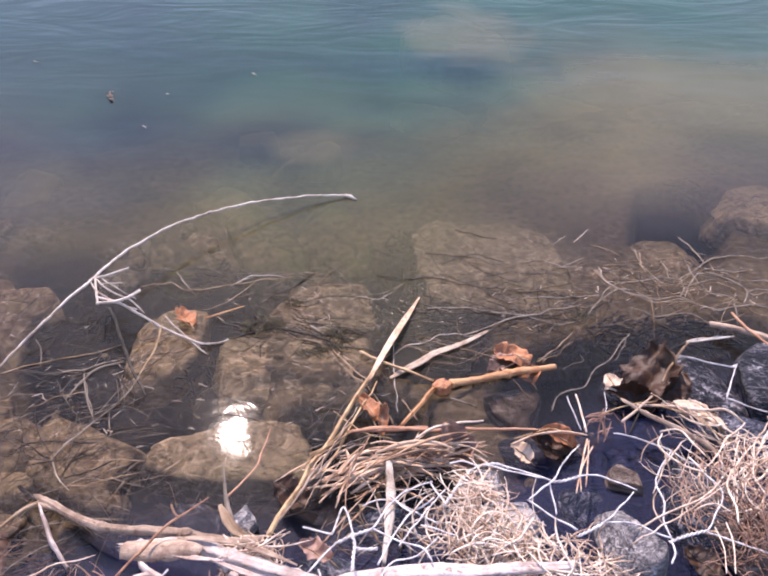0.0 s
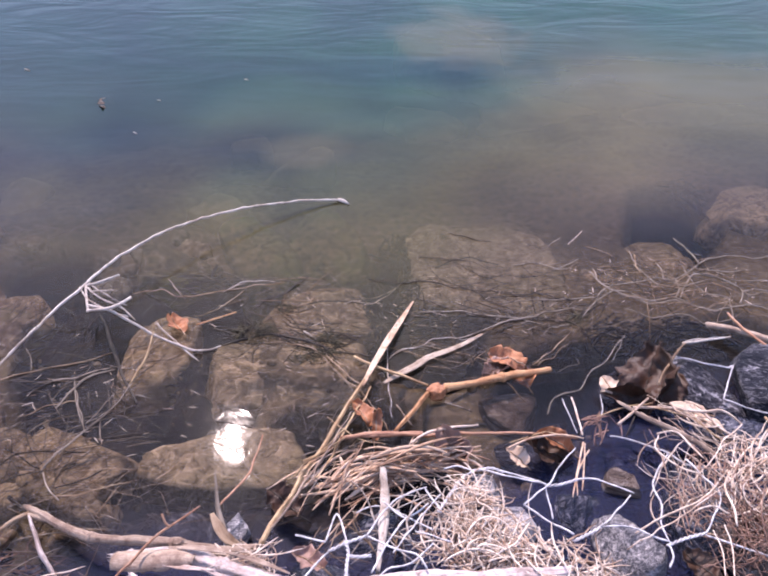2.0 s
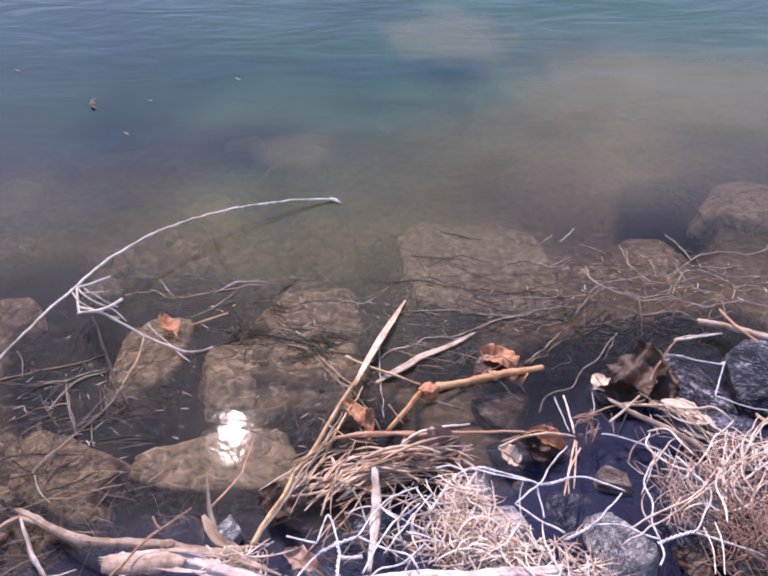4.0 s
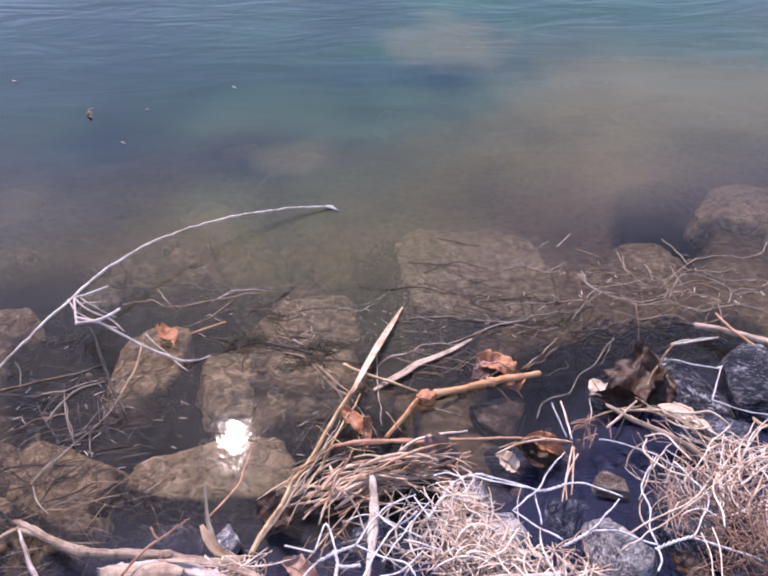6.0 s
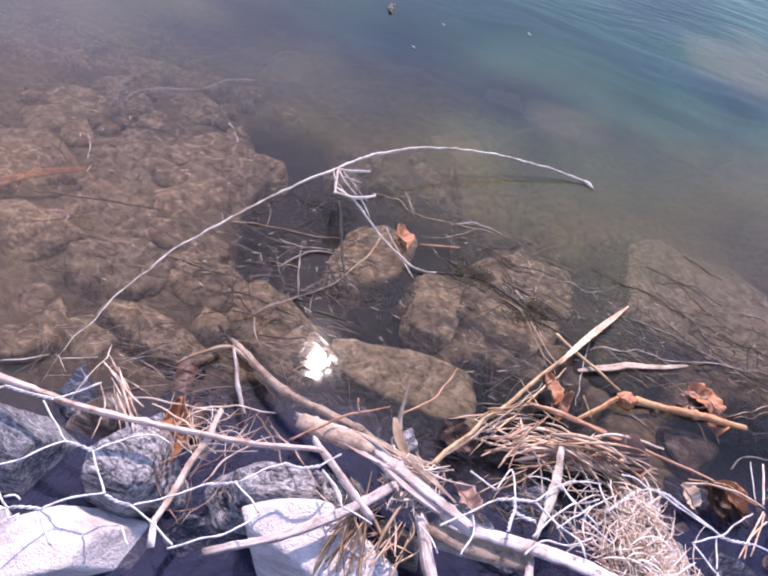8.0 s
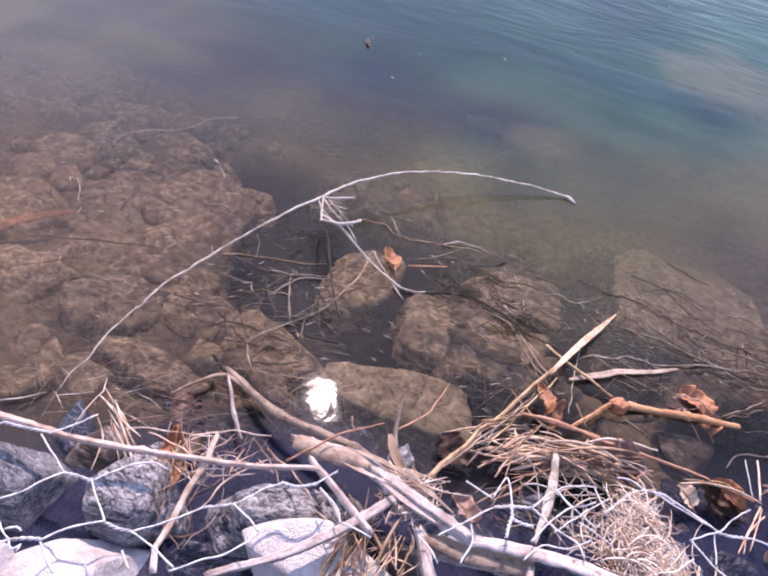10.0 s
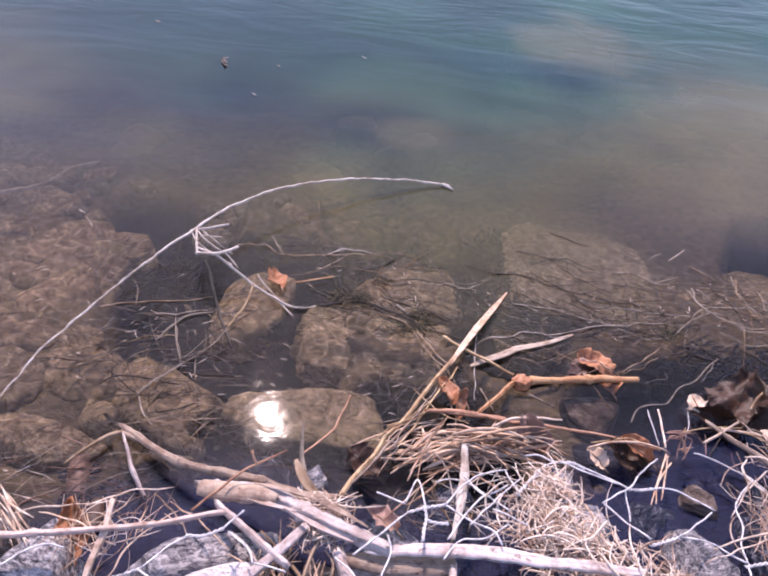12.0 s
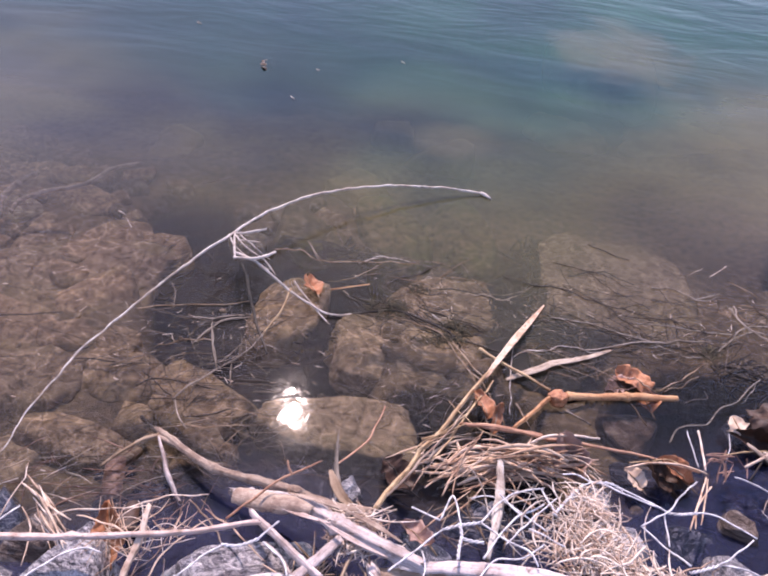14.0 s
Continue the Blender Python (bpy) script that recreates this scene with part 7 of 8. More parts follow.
stem("dry_stem", [(0.363, 0.529, 0.048), (0.380, 0.500, 0.050), (0.404, 0.481, 0.050)], [0.0014, 0.0016, 0.001], STRAW_PALE, "pale thin stem on the bank", "stem")
stem("dry_stem", [(0.151, 0.490, 0.030), (0.181, 0.501, 0.034), (0.208, 0.504, 0.036), (0.235, 0.500, 0.034)], [0.0014, 0.0018, 0.0016, 0.0010], STRAW_PINK, "bent pinkish stem over the leaves", "stem")
stem("dry_stem", [(0.233, 0.494, 0.036), (0.222, 0.467, 0.042), (0.206, 0.422, 0.046)], [0.0010, 0.0013, 0.0008], STRAW_PINK, "dry stem hanging from a bundle", "stem")
stem("dry_stem", [(0.235, 0.492, 0.036), (0.226, 0.461, 0.042), (0.216, 0.428, 0.048)], [0.0010, 0.0013, 0.0008], STRAW_PINK, "dry stem hanging from a bundle", "stem")
stem("dry_stem", [(0.237, 0.484, 0.036), (0.217, 0.451, 0.044), (0.210, 0.423, 0.048)], [0.0010, 0.0013, 0.0008], STRAW_PINK, "dry stem hanging from a bundle", "stem")
stem("dry_stem", [(0.249, 0.370, 0.070), (0.281, 0.384, 0.076), (0.318, 0.402, 0.080), (0.350, 0.428, 0.082)], [0.0012, 0.0014, 0.001], STRAW_PALE, "long thin stem over the net", "stem")
stem("dry_stem", [(0.300, 0.478, 0.070), (0.293, 0.463, 0.070), (0.305, 0.440, 0.074), (0.326, 0.426, 0.078)], [0.0010, 0.0012, 0.0009], STRAW_PALE, "looped pale stem on the net", "stem")
stem("dry_stem", [(0.299, 0.480, 0.070), (0.318, 0.481, 0.072), (0.326, 0.461, 0.076), (0.333, 0.445, 0.078)], [0.0010, 0.0012, 0.0009], STRAW_PALE, "looped pale stem on the net", "stem")
stem("dry_stem", [(0.294, 0.368, 0.085), (0.301, 0.380, 0.090), (0.318, 0.384, 0.092), (0.333, 0.376, 0.090)], [0.0009, 0.0011, 0.0008], STRAW_PALE, "hooped pale stem on the net", "stem")
stem("dry_stem", [(0.350, 0.426, 0.085), (0.339, 0.407, 0.085), (0.338, 0.384, 0.090), (0.334, 0.366, 0.090)], [0.0011, 0.0014, 0.0009], STRAW_PALE, "curved pale stem on the bank", "stem")
stem("dry_stem", [(0.311, 0.362, 0.090), (0.310, 0.339, 0.095), (0.302, 0.314, 0.100)], [0.0006, 0.0008, 0.0007], STRAW_PALE, "upright pale stem on the grassy bank", "stem")
stem("dry_stem", [(0.323, 0.367, 0.090), (0.320, 0.343, 0.095), (0.310, 0.314, 0.100)], [0.0006, 0.0008, 0.0007], STRAW_PALE, "upright pale stem on the grassy bank", "stem")
stem("dry_stem", [(0.431, 0.515, 0.050), (0.436, 0.504, 0.052), (0.452, 0.500, 0.055)], [0.002, 0.0026, 0.002], CANE_YELLOW, "short yellow stalk on a stone", "stem")
stem("dry_stem", [(0.461, 0.508, 0.055), (0.428, 0.492, 0.060), (0.394, 0.461, 0.065)], [0.0014, 0.0016, 0.001], STRAW_PALE, "pale stem on the bank", "stem")
stem("dry_stem", [(-0.350, 0.293, 0.070), (-0.310, 0.287, 0.075), (-0.273, 0.275, 0.070)], [0.0007, 0.0011, 0.0009, 0.0005], STRAW_PINK, "thin dry stem lying loose over the bank", "stem", wobble=0.002)
stem("dry_stem", [(-0.323, 0.316, 0.050), (-0.288, 0.339, 0.050), (-0.252, 0.352, 0.045)], [0.0007, 0.0011, 0.0009, 0.0005], STRAW_PALE, "thin dry stem lying loose over the bank", "stem", wobble=0.002)
stem("dry_stem", [(-0.381, 0.298, 0.050), (-0.341, 0.312, 0.055), (-0.306, 0.324, 0.050)], [0.0007, 0.0011, 0.0009, 0.0005], STRAW_PALE, "thin dry stem lying loose over the bank", "stem", wobble=0.002)
stem("dry_stem", [(-0.268, 0.246, 0.070), (-0.263, 0.275, 0.070), (-0.249, 0.304, 0.065)], [0.0007, 0.0011, 0.0009, 0.0005], STRAW_PINK, "thin dry stem lying loose over the bank", "stem", wobble=0.002)
stem("dry_stem", [(-0.270, 0.346, 0.040), (-0.238, 0.323, 0.050), (-0.217, 0.301, 0.055)], [0.0007, 0.0011, 0.0009, 0.0005], TWIG_BROWN, "thin dry stem lying loose over the bank", "stem", wobble=0.002)
stem("dry_stem", [(-0.249, 0.335, 0.050), (-0.209, 0.314, 0.060), (-0.174, 0.290, 0.065)], [0.0007, 0.0011, 0.0009, 0.0005], STRAW_PINK, "thin dry stem lying loose over the bank", "stem", wobble=0.002)
stem("dry_stem", [(-0.136, 0.338, 0.070), (-0.102, 0.349, 0.070), (-0.078, 0.373, 0.060)], [0.0007, 0.0011, 0.0009, 0.0005], STRAW_PALE, "thin dry stem lying loose over the bank", "stem", wobble=0.002)
stem("dry_stem", [(-0.102, 0.355, 0.065), (-0.078, 0.350, 0.070), (-0.051, 0.357, 0.070)], [0.0007, 0.0011, 0.0009, 0.0005], STRAW_PALE, "thin dry stem lying loose over the bank", "stem", wobble=0.002)
stem("dry_stem", [(-0.096, 0.310, 0.060), (-0.086, 0.295, 0.060), (-0.088, 0.274, 0.060)], [0.0007, 0.0011, 0.0009, 0.0005], TWIG_BROWN, "thin dry stem lying loose over the bank", "stem", wobble=0.002)
stem("dry_stem", [(-0.164, 0.272, 0.050), (-0.144, 0.289, 0.055), (-0.114, 0.299, 0.055)], [0.0007, 0.0011, 0.0009, 0.0005], TWIG_BROWN, "thin dry stem lying loose over the bank", "stem", wobble=0.002)
stem("dry_stem", [(-0.076, 0.440, 0.050), (-0.049, 0.472, 0.045), (-0.020, 0.515, 0.035)], [0.0007, 0.0011, 0.0009, 0.0005], CANE_YELLOW, "thin dry stem lying loose over the bank", "stem", wobble=0.002)
stem("dry_stem", [(-0.056, 0.434, 0.050), (-0.039, 0.477, 0.045), (-0.015, 0.539, 0.030)], [0.0007, 0.0011, 0.0009, 0.0005], CANE_BROWN, "thin dry stem lying loose over the bank", "stem", wobble=0.002)
stem("dry_stem", [(-0.042, 0.533, 0.030), (-0.009, 0.502, 0.035), (0.022, 0.492, 0.035)], [0.0007, 0.0011, 0.0009, 0.0005], CANE_YELLOW, "thin dry stem lying loose over the bank", "stem", wobble=0.002)
stem("dry_stem", [(0.258, 0.532, 0.030), (0.287, 0.541, 0.035), (0.323, 0.548, 0.035)], [0.0007, 0.0011, 0.0009, 0.0005], CANE_YELLOW, "thin dry stem lying loose over the bank", "stem", wobble=0.002)
stem("dry_stem", [(0.314, 0.529, 0.050), (0.352, 0.514, 0.050), (0.376, 0.478, 0.055)], [0.0007, 0.0011, 0.0009, 0.0005], CANE_YELLOW, "thin dry stem lying loose over the bank", "stem", wobble=0.002)
stem("dry_stem", [(0.391, 0.492, 0.070), (0.360, 0.464, 0.075), (0.315, 0.420, 0.075)], [0.0007, 0.0011, 0.0009, 0.0005], STRAW_PALE, "thin dry stem lying loose over the bank", "stem", wobble=0.002)
stem("dry_stem", [(0.417, 0.453, 0.080), (0.378, 0.437, 0.080), (0.332, 0.407, 0.085)], [0.0007, 0.0011, 0.0009, 0.0005], STRAW_PALE, "thin dry stem lying loose over the bank", "stem", wobble=0.002)
stem("dry_stem", [(0.234, 0.349, 0.080), (0.280, 0.373, 0.085), (0.334, 0.404, 0.090)], [0.0007, 0.0011, 0.0009, 0.0005], STRAW_PALE, "thin dry stem lying loose over the bank", "stem", wobble=0.002)
stem("dry_stem", [(0.155, 0.498, 0.030), (0.194, 0.509, 0.032), (0.231, 0.505, 0.030)], [0.0007, 0.0011, 0.0009, 0.0005], CANE_YELLOW, "thin dry stem lying loose over the bank", "stem", wobble=0.002)
stem("dry_stem", [(0.442, 0.503, 0.070), (0.401, 0.471, 0.080), (0.375, 0.434, 0.085)], [0.0007, 0.0011, 0.0009, 0.0005], STRAW_PALE, "thin dry stem lying loose over the bank", "stem", wobble=0.002)
stem("dry_stem", [(0.236, 0.563, 0.025), (0.237, 0.536, 0.026), (0.237, 0.509, 0.028)], [0.0012, 0.0016, 0.0014], STRAW_PALE, "short pale stalk crossing a dark wet gap", "stem")
# ---- straw, bundle by bundle ----
straw_heap("straw_bundle", (0.034, 0.464, 0.024), (0.072, 0.016), (0, 0, 15), 58, (0.045, 0.11), 0.0018, 0, 12, 105, STRAW_PINK, "bundle of ruddy dry straw curving along the water's edge", dome=0.022, bend=0.32, arc=-0.40)
straw_heap("straw_bundle", (0.058, 0.469, 0.032), (0.050, 0.014), (0, 0, 4), 28, (0.045, 0.10), 0.0018, 0, 10, 106, STRAW_PINK, "loose ruddy straw lying on a thicker bundle", dome=0.024, bend=0.2, arc=-0.4)
straw_heap("straw_bundle", (-0.032, 0.429, 0.040), (0.035, 0.045), (0, 0, 0), 11, (0.05, 0.10), 0.0011, 48, 14, 107, STRAW_PINK, "loose ruddy straw beside the leaning reed", dome=0.02, bend=0.3)
straw_heap("straw_clump", (0.103, 0.377, 0.060), (0.034, 0.03), (0, 0, -15), 80, (0.02, 0.07), 0.0011, 20, 80, 108, STRAW_PALE, "matted clump of pale dry grass caught in the net", dome=0.026, bend=2.2)
straw_heap("straw_clump", (0.121, 0.350, 0.060), (0.056, 0.03), (0, 0, -20), 140, (0.02, 0.06), 0.0012, 0, 70, 109, STRAW_PALE, "thick matted clump of pale dry grass caught in the net", dome=0.03, bend=2.2)
straw_heap("straw_clump", (0.160, 0.335, 0.062), (0.075, 0.035), (0, 0, -15), 150, (0.02, 0.06), 0.0012, 10, 70, 110, STRAW_PALE, "matted clump of pale dry grass caught in the net", dome=0.028, bend=2.2)
straw_heap("straw_clump", (0.102, 0.409, 0.058), (0.022, 0.02), (0, 0, -15), 70, (0.02, 0.06), 0.0008, 20, 60, 111, STRAW_PALE, "thin tangle of pale dry grass caught in the net", dome=0.02, bend=1.2)
straw_heap("straw_tuft", (0.040, 0.391, 0.052), (0.045, 0.035), (0, 0, 10), 10, (0.02, 0.07), 0.0008, 50, 55, 112, TWIG_PALE, "loose thin grey stems tangled with the net", dome=0.03, bend=0.5)
straw_heap("straw_tuft", (0.003, 0.375, 0.050), (0.05, 0.03), (0, 0, 10), 10, (0.02, 0.06), 0.0008, 30, 60, 113, TWIG_BROWN, "loose thin brown stems between the stones", dome=0.02, bend=0.6)
straw_heap("straw_clump", (0.407, 0.421, 0.060), (0.06, 0.05), (0, 0, 15), 140, (0.03, 0.08), 0.0012, 30, 65, 114, STRAW_PALE, "tangled clump of pale dry grass on the bank", dome=0.034, bend=1.8)
straw_heap("straw_clump", (0.353, 0.407, 0.060), (0.05, 0.05), (0, 0, 15), 80, (0.02, 0.07), 0.0009, 70, 60, 115, STRAW_RUST, "tangled clump of ruddy dry grass on the bank", dome=0.03, bend=1.6)
straw_heap("straw_clump", (0.377, 0.355, 0.070), (0.06, 0.04), (0, 0, 15), 130, (0.02, 0.07), 0.0009, 60, 60, 116, STRAW_RUST, "tangled ruddy dry grass on the bank", dome=0.036, bend=1.6)
straw_heap("straw_clump", (0.315, 0.433, 0.055), (0.03, 0.035), (0, 0, 15), 30, (0.03, 0.07), 0.001, 70, 50, 117, STRAW_PALE, "few loops of dry grass wound on the net", dome=0.02, bend=1.6)
straw_heap("straw_tuft", (-0.301, 0.280, 0.045), (0.03, 0.05), (0, 0, 15), 20, (0.03, 0.08), 0.0007, 60, 40, 118, STRAW_PINK, "loose tuft of ruddy dry stems between stones", dome=0.024, bend=1.5)
straw_heap("straw_tuft", (-0.290, 0.296, 0.050), (0.03, 0.03), (0, 0, 15), 13, (0.02, 0.06), 0.0006, 20, 60, 119, STRAW_PALE, "curly pale rootlets between stones", dome=0.02, bend=1.8)
straw_heap("straw_tuft", (-0.275, 0.335, 0.026), (0.04, 0.02), (0, 0, 0), 16, (0.02, 0.05), 0.0005, 10, 60, 120, STRAW_PINK, "loose ruddy straw at the water's edge", dome=0.012, bend=1.2)
straw_heap("straw_tuft", (-0.387, 0.293, 0.040), (0.04, 0.012), (0, 0, -35), 12, (0.05, 0.10), 0.0011, -5, 9, 121, STRAW_PALE, "few parallel pale stems lying over a stone", dome=0.012, bend=0.2)
straw_heap("straw_tuft", (-0.102, 0.341, 0.060), (0.022, 0.025), (0, 0, 0), 95, (0.015, 0.05), 0.0009, 20, 70, 122, STRAW_PALE, "frayed fibres at a cane joint", dome=0.01, bend=1.2)
straw_heap("straw_tuft", (0.263, 0.523, 0.024), (0.022, 0.014), (0, 0, 20), 13, (0.02, 0.045), 0.0010, 30, 30, 123, STRAW_RUST, "small tuft of ruddy straw by the stones", dome=0.014, bend=0.8)
straw_heap("straw_tuft", (0.353, 0.509, 0.040), (0.04, 0.02), (0, 0, -20), 22, (0.03, 0.07), 0.001, -25, 25, 124, STRAW_PALE, "loose straw over brown leaves", dome=0.014, bend=0.6)
straw_heap("straw_tuft", (0.028, 0.380, 0.056), (0.04, 0.04), (0, 0, 0), 8, (0.03, 0.08), 0.0009, 40, 50, 125, TWIG_PALE, "loose grey stems caught in the net", dome=0.016, bend=0.5)
straw_heap("straw_tuft", (-0.120, 0.281, 0.045), (0.04, 0.03), (0, 0, 0), 26, (0.03, 0.06), 0.001, 80, 30, 126, STRAW_PINK, "loose ruddy straw between canes", dome=0.016, bend=0.6)
straw_heap("straw_tuft", (-0.118, 0.272, 0.050), (0.03, 0.05), (0, 0, 0), 13, (0.05, 0.10), 0.0014, 100, 14, 175, TWIG_BROWN, "brown dry blades hanging down between stones", dome=0.02, bend=0.3)
# pale scraps afloat, strewn also to stand in for glints on the ripples
for k, (x, y, rx, ry, count) in enumerate(((-0.33, 0.56, 0.14, 0.08, 60), (-0.55, 0.62, 0.22, 0.14, 50), (0.13, 0.74, 0.16, 0.06, 50), (0.42, 0.78, 0.16, 0.06, 50), (-0.06, 0.60, 0.10, 0.10, 34), (-0.10, 0.72, 0.14, 0.05, 30))):
    straw_heap("floating_scraps", (x, y, 0.0012), (rx, ry), (0, 0, 0), count, (0.004, 0.017), 0.00042, 5, 40, 180 + k, STRAW_PALE, "tiny pale scraps of stems and seeds afloat, added also as ripple glints", dome=0.0004, bend=0.3)
# ---- drowned litter in the shallows ----
straw_heap("drowned_litter", (-0.090, 0.689, -0.002), (0.135, 0.028), (0, 0, 0), 36, (0.015, 0.09), 0.0006, -8, 40, 127, TWIG_WET, "thin rotted stems and rootlets lying in the shallow water", dome=0.004, bend=0.3)
straw_heap("drowned_litter", (0.257, 0.704, -0.002), (0.09, 0.056), (0, 0, 0), 40, (0.015, 0.09), 0.0006, 25, 40, 128, TWIG_WET, "thin rotted stems and rootlets lying in the shallow water", dome=0.004, bend=0.3)
straw_heap("drowned_litter", (0.267, 0.721, -0.001), (0.075, 0.042), (0, 0, 0), 22, (0.015, 0.09), 0.0006, 25, 40, 129, TWIG_SILT, "thin rotted stems and rootlets lying in the shallow water", dome=0.004, bend=0.3)
straw_heap("drowned_litter", (-0.363, 0.712, -0.002), (0.09, 0.084), (0, 0, 0), 40, (0.015, 0.09), 0.0006, 60, 40, 130, TWIG_WET, "thin rotted stems and rootlets lying in the shallow water", dome=0.004, bend=0.3)
straw_heap("drowned_litter", (-0.344, 0.561, -0.004), (0.12, 0.084), (0, 0, 0), 36, (0.015, 0.09), 0.0006, 20, 40, 131, TWIG_SILT, "thin rotted stems and rootlets lying in the shallow water", dome=0.004, bend=0.3)
straw_heap("drowned_litter", (-0.289, 0.547, -0.003), (0.06, 0.056), (0, 0, 0), 23, (0.015, 0.09), 0.0006, 40, 40, 132, TWIG_SILT, "thin rotted stems and rootlets lying in the shallow water", dome=0.004, bend=0.3)
straw_heap("drowned_litter", (-0.422, 0.730, -0.012), (0.075, 0.084), (0, 0, 0), 32, (0.015, 0.09), 0.0006, 50, 40, 133, TWIG_WET, "thin rotted stems and rootlets lying in the shallow water", dome=0.004, bend=0.3)
straw_heap("drowned_litter", (-0.362, 0.579, -0.006), (0.09, 0.07), (0, 0, 0), 32, (0.015, 0.09), 0.0006, 20, 40, 134, TWIG_SILT, "thin rotted stems and rootlets lying in the shallow water", dome=0.004, bend=0.3)
straw_heap("drowned_litter", (-0.297, 0.447, -0.004), (0.075, 0.042), (0, 0, 0), 23, (0.015, 0.09), 0.0006, 15, 40, 135, TWIG_SILT, "thin rotted stems and rootlets lying in the shallow water", dome=0.004, bend=0.3)
straw_heap("drowned_litter", (-0.688, 0.602, -0.020), (0.18, 0.056), (0, 0, 0), 18, (0.015, 0.09), 0.0006, -10, 40, 136, TWIG_WET, "thin rotted stems and rootlets lying in the shallow water", dome=0.004, bend=0.3)
straw_heap("drowned_litter", (0.407, 0.802, -0.002), (0.12, 0.042), (0, 0, 0), 36, (0.015, 0.09), 0.0006, 10, 40, 137, TWIG_WET, "thin rotted stems and rootlets lying in the shallow water", dome=0.004, bend=0.3)
straw_heap("drowned_litter", (0.444, 0.763, -0.002), (0.105, 0.049), (0, 0, 0), 32, (0.015, 0.09), 0.0006, 30, 40, 138, TWIG_SILT, "thin rotted stems and rootlets lying in the shallow water", dome=0.004, bend=0.3)
straw_heap("drowned_litter", (0.271, 0.712, -0.001), (0.09, 0.042), (0, 0, 0), 32, (0.015, 0.09), 0.0006, 30, 40, 139, TWIG_WET, "thin rotted stems and rootlets lying in the shallow water", dome=0.004, bend=0.3)
straw_heap("drowned_litter", (0.164, 0.739, -0.002), (0.135, 0.042), (0, 0, 0), 21, (0.015, 0.09), 0.0006, 0, 40, 140, TWIG_WET, "thin rotted stems and rootlets lying in the shallow water", dome=0.004, bend=0.3)
straw_heap("drowned_litter", (-0.039, 0.673, -0.002), (0.135, 0.021), (0, 0, 0), 23, (0.015, 0.09), 0.0006, -8, 40, 141, TWIG_WET, "thin rotted stems and rootlets lying in the shallow water", dome=0.004, bend=0.3)
straw_heap("drowned_litter", (0.100, 0.668, -0.004), (0.12, 0.042), (0, 0, 0), 23, (0.015, 0.09), 0.0006, 5, 40, 142, TWIG_SILT, "thin rotted stems and rootlets lying in the shallow water", dome=0.004, bend=0.3)
straw_heap("drowned_litter", (-0.069, 0.573, -0.006), (0.09, 0.056), (0, 0, 0), 21, (0.015, 0.09), 0.0006, 35, 40, 143, TWIG_SILT, "thin rotted stems and rootlets lying in the shallow water", dome=0.004, bend=0.3)
straw_heap("drowned_litter", (-0.180, 0.775, -0.014), (0.15, 0.042), (0, 0, 0), 23, (0.015, 0.09), 0.0006, 10, 40, 144, TWIG_WET, "thin rotted stems and rootlets lying in the shallow water", dome=0.004, bend=0.3)
straw_heap("drowned_litter", (0.136, 0.782, -0.016), (0.15, 0.07), (0, 0, 0), 19, (0.015, 0.09), 0.0006, -12, 40, 145, TWIG_WET, "thin rotted stems and rootlets lying in the shallow water", dome=0.004, bend=0.3)
straw_heap("drowned_litter", (-0.380, 0.379, -0.002), (0.075, 0.028), (0, 0, 0), 14, (0.015, 0.09), 0.0006, 10, 40, 146, TWIG_SILT, "thin rotted stems and rootlets lying in the shallow water", dome=0.004, bend=0.3)
straw_heap("drowned_litter", (-0.385, 0.368, -0.004), (0.10, 0.045), (0, 0, 0), 46, (0.015, 0.07), 0.0008, 15, 45, 190, STRAW_RUST, "reddish rotted stems lying in the shallow water", dome=0.004, bend=0.3)
straw_heap("drowned_litter", (-0.47, 0.345, -0.004), (0.08, 0.035), (0, 0, 0), 26, (0.02, 0.06), 0.0006, 20, 40, 191, STRAW_PALE, "pale rotted stems lying in the shallow water", dome=0.004, bend=0.3)
straw_heap("weed_mat", (-0.420, 0.735, -0.072), (0.04, 0.06), (0, 0, 0), 35, (0.015, 0.06), 0.0018, 80, 45, 147, TWIG_WET, "mat of black rotted weed filling a gap in the stones", dome=0.01, bend=0.7)
straw_heap("weed_mat", (0.019, 0.803, -0.067), (0.03, 0.05), (0, 0, 0), 75, (0.015, 0.06), 0.0018, 80, 45, 148, TWIG_WET, "mat of black rotted weed filling a gap in the stones", dome=0.01, bend=0.7)
straw_heap("weed_mat", (0.052, 0.943, -0.082), (0.03, 0.05), (0, 0, 0), 65, (0.015, 0.06), 0.0018, 80, 45, 149, TWIG_WET, "mat of black rotted weed filling a gap in the stones", dome=0.01, bend=0.7)
straw_heap("weed_mat", (-0.228, 0.651, -0.057), (0.016, 0.05), (0, 0, 0), 55, (0.015, 0.06), 0.0018, 85, 45, 150, TWIG_WET, "mat of black rotted weed filling a gap in the stones", dome=0.01, bend=0.7)
straw_heap("weed_mat", (-0.166, 0.448, -0.055), (0.1, 0.014), (0, 0, 0), 60, (0.015, 0.06), 0.0018, 0, 45, 151, TWIG_WET, "mat of black rotted weed filling a gap in the stones", dome=0.01, bend=0.7)
straw_heap("weed_mat", (0.082, 0.764, -0.062), (0.05, 0.02), (0, 0, 0), 60, (0.015, 0.06), 0.0018, 5, 45, 152, TWIG_WET, "mat of black rotted weed filling a gap in the stones", dome=0.01, bend=0.7)
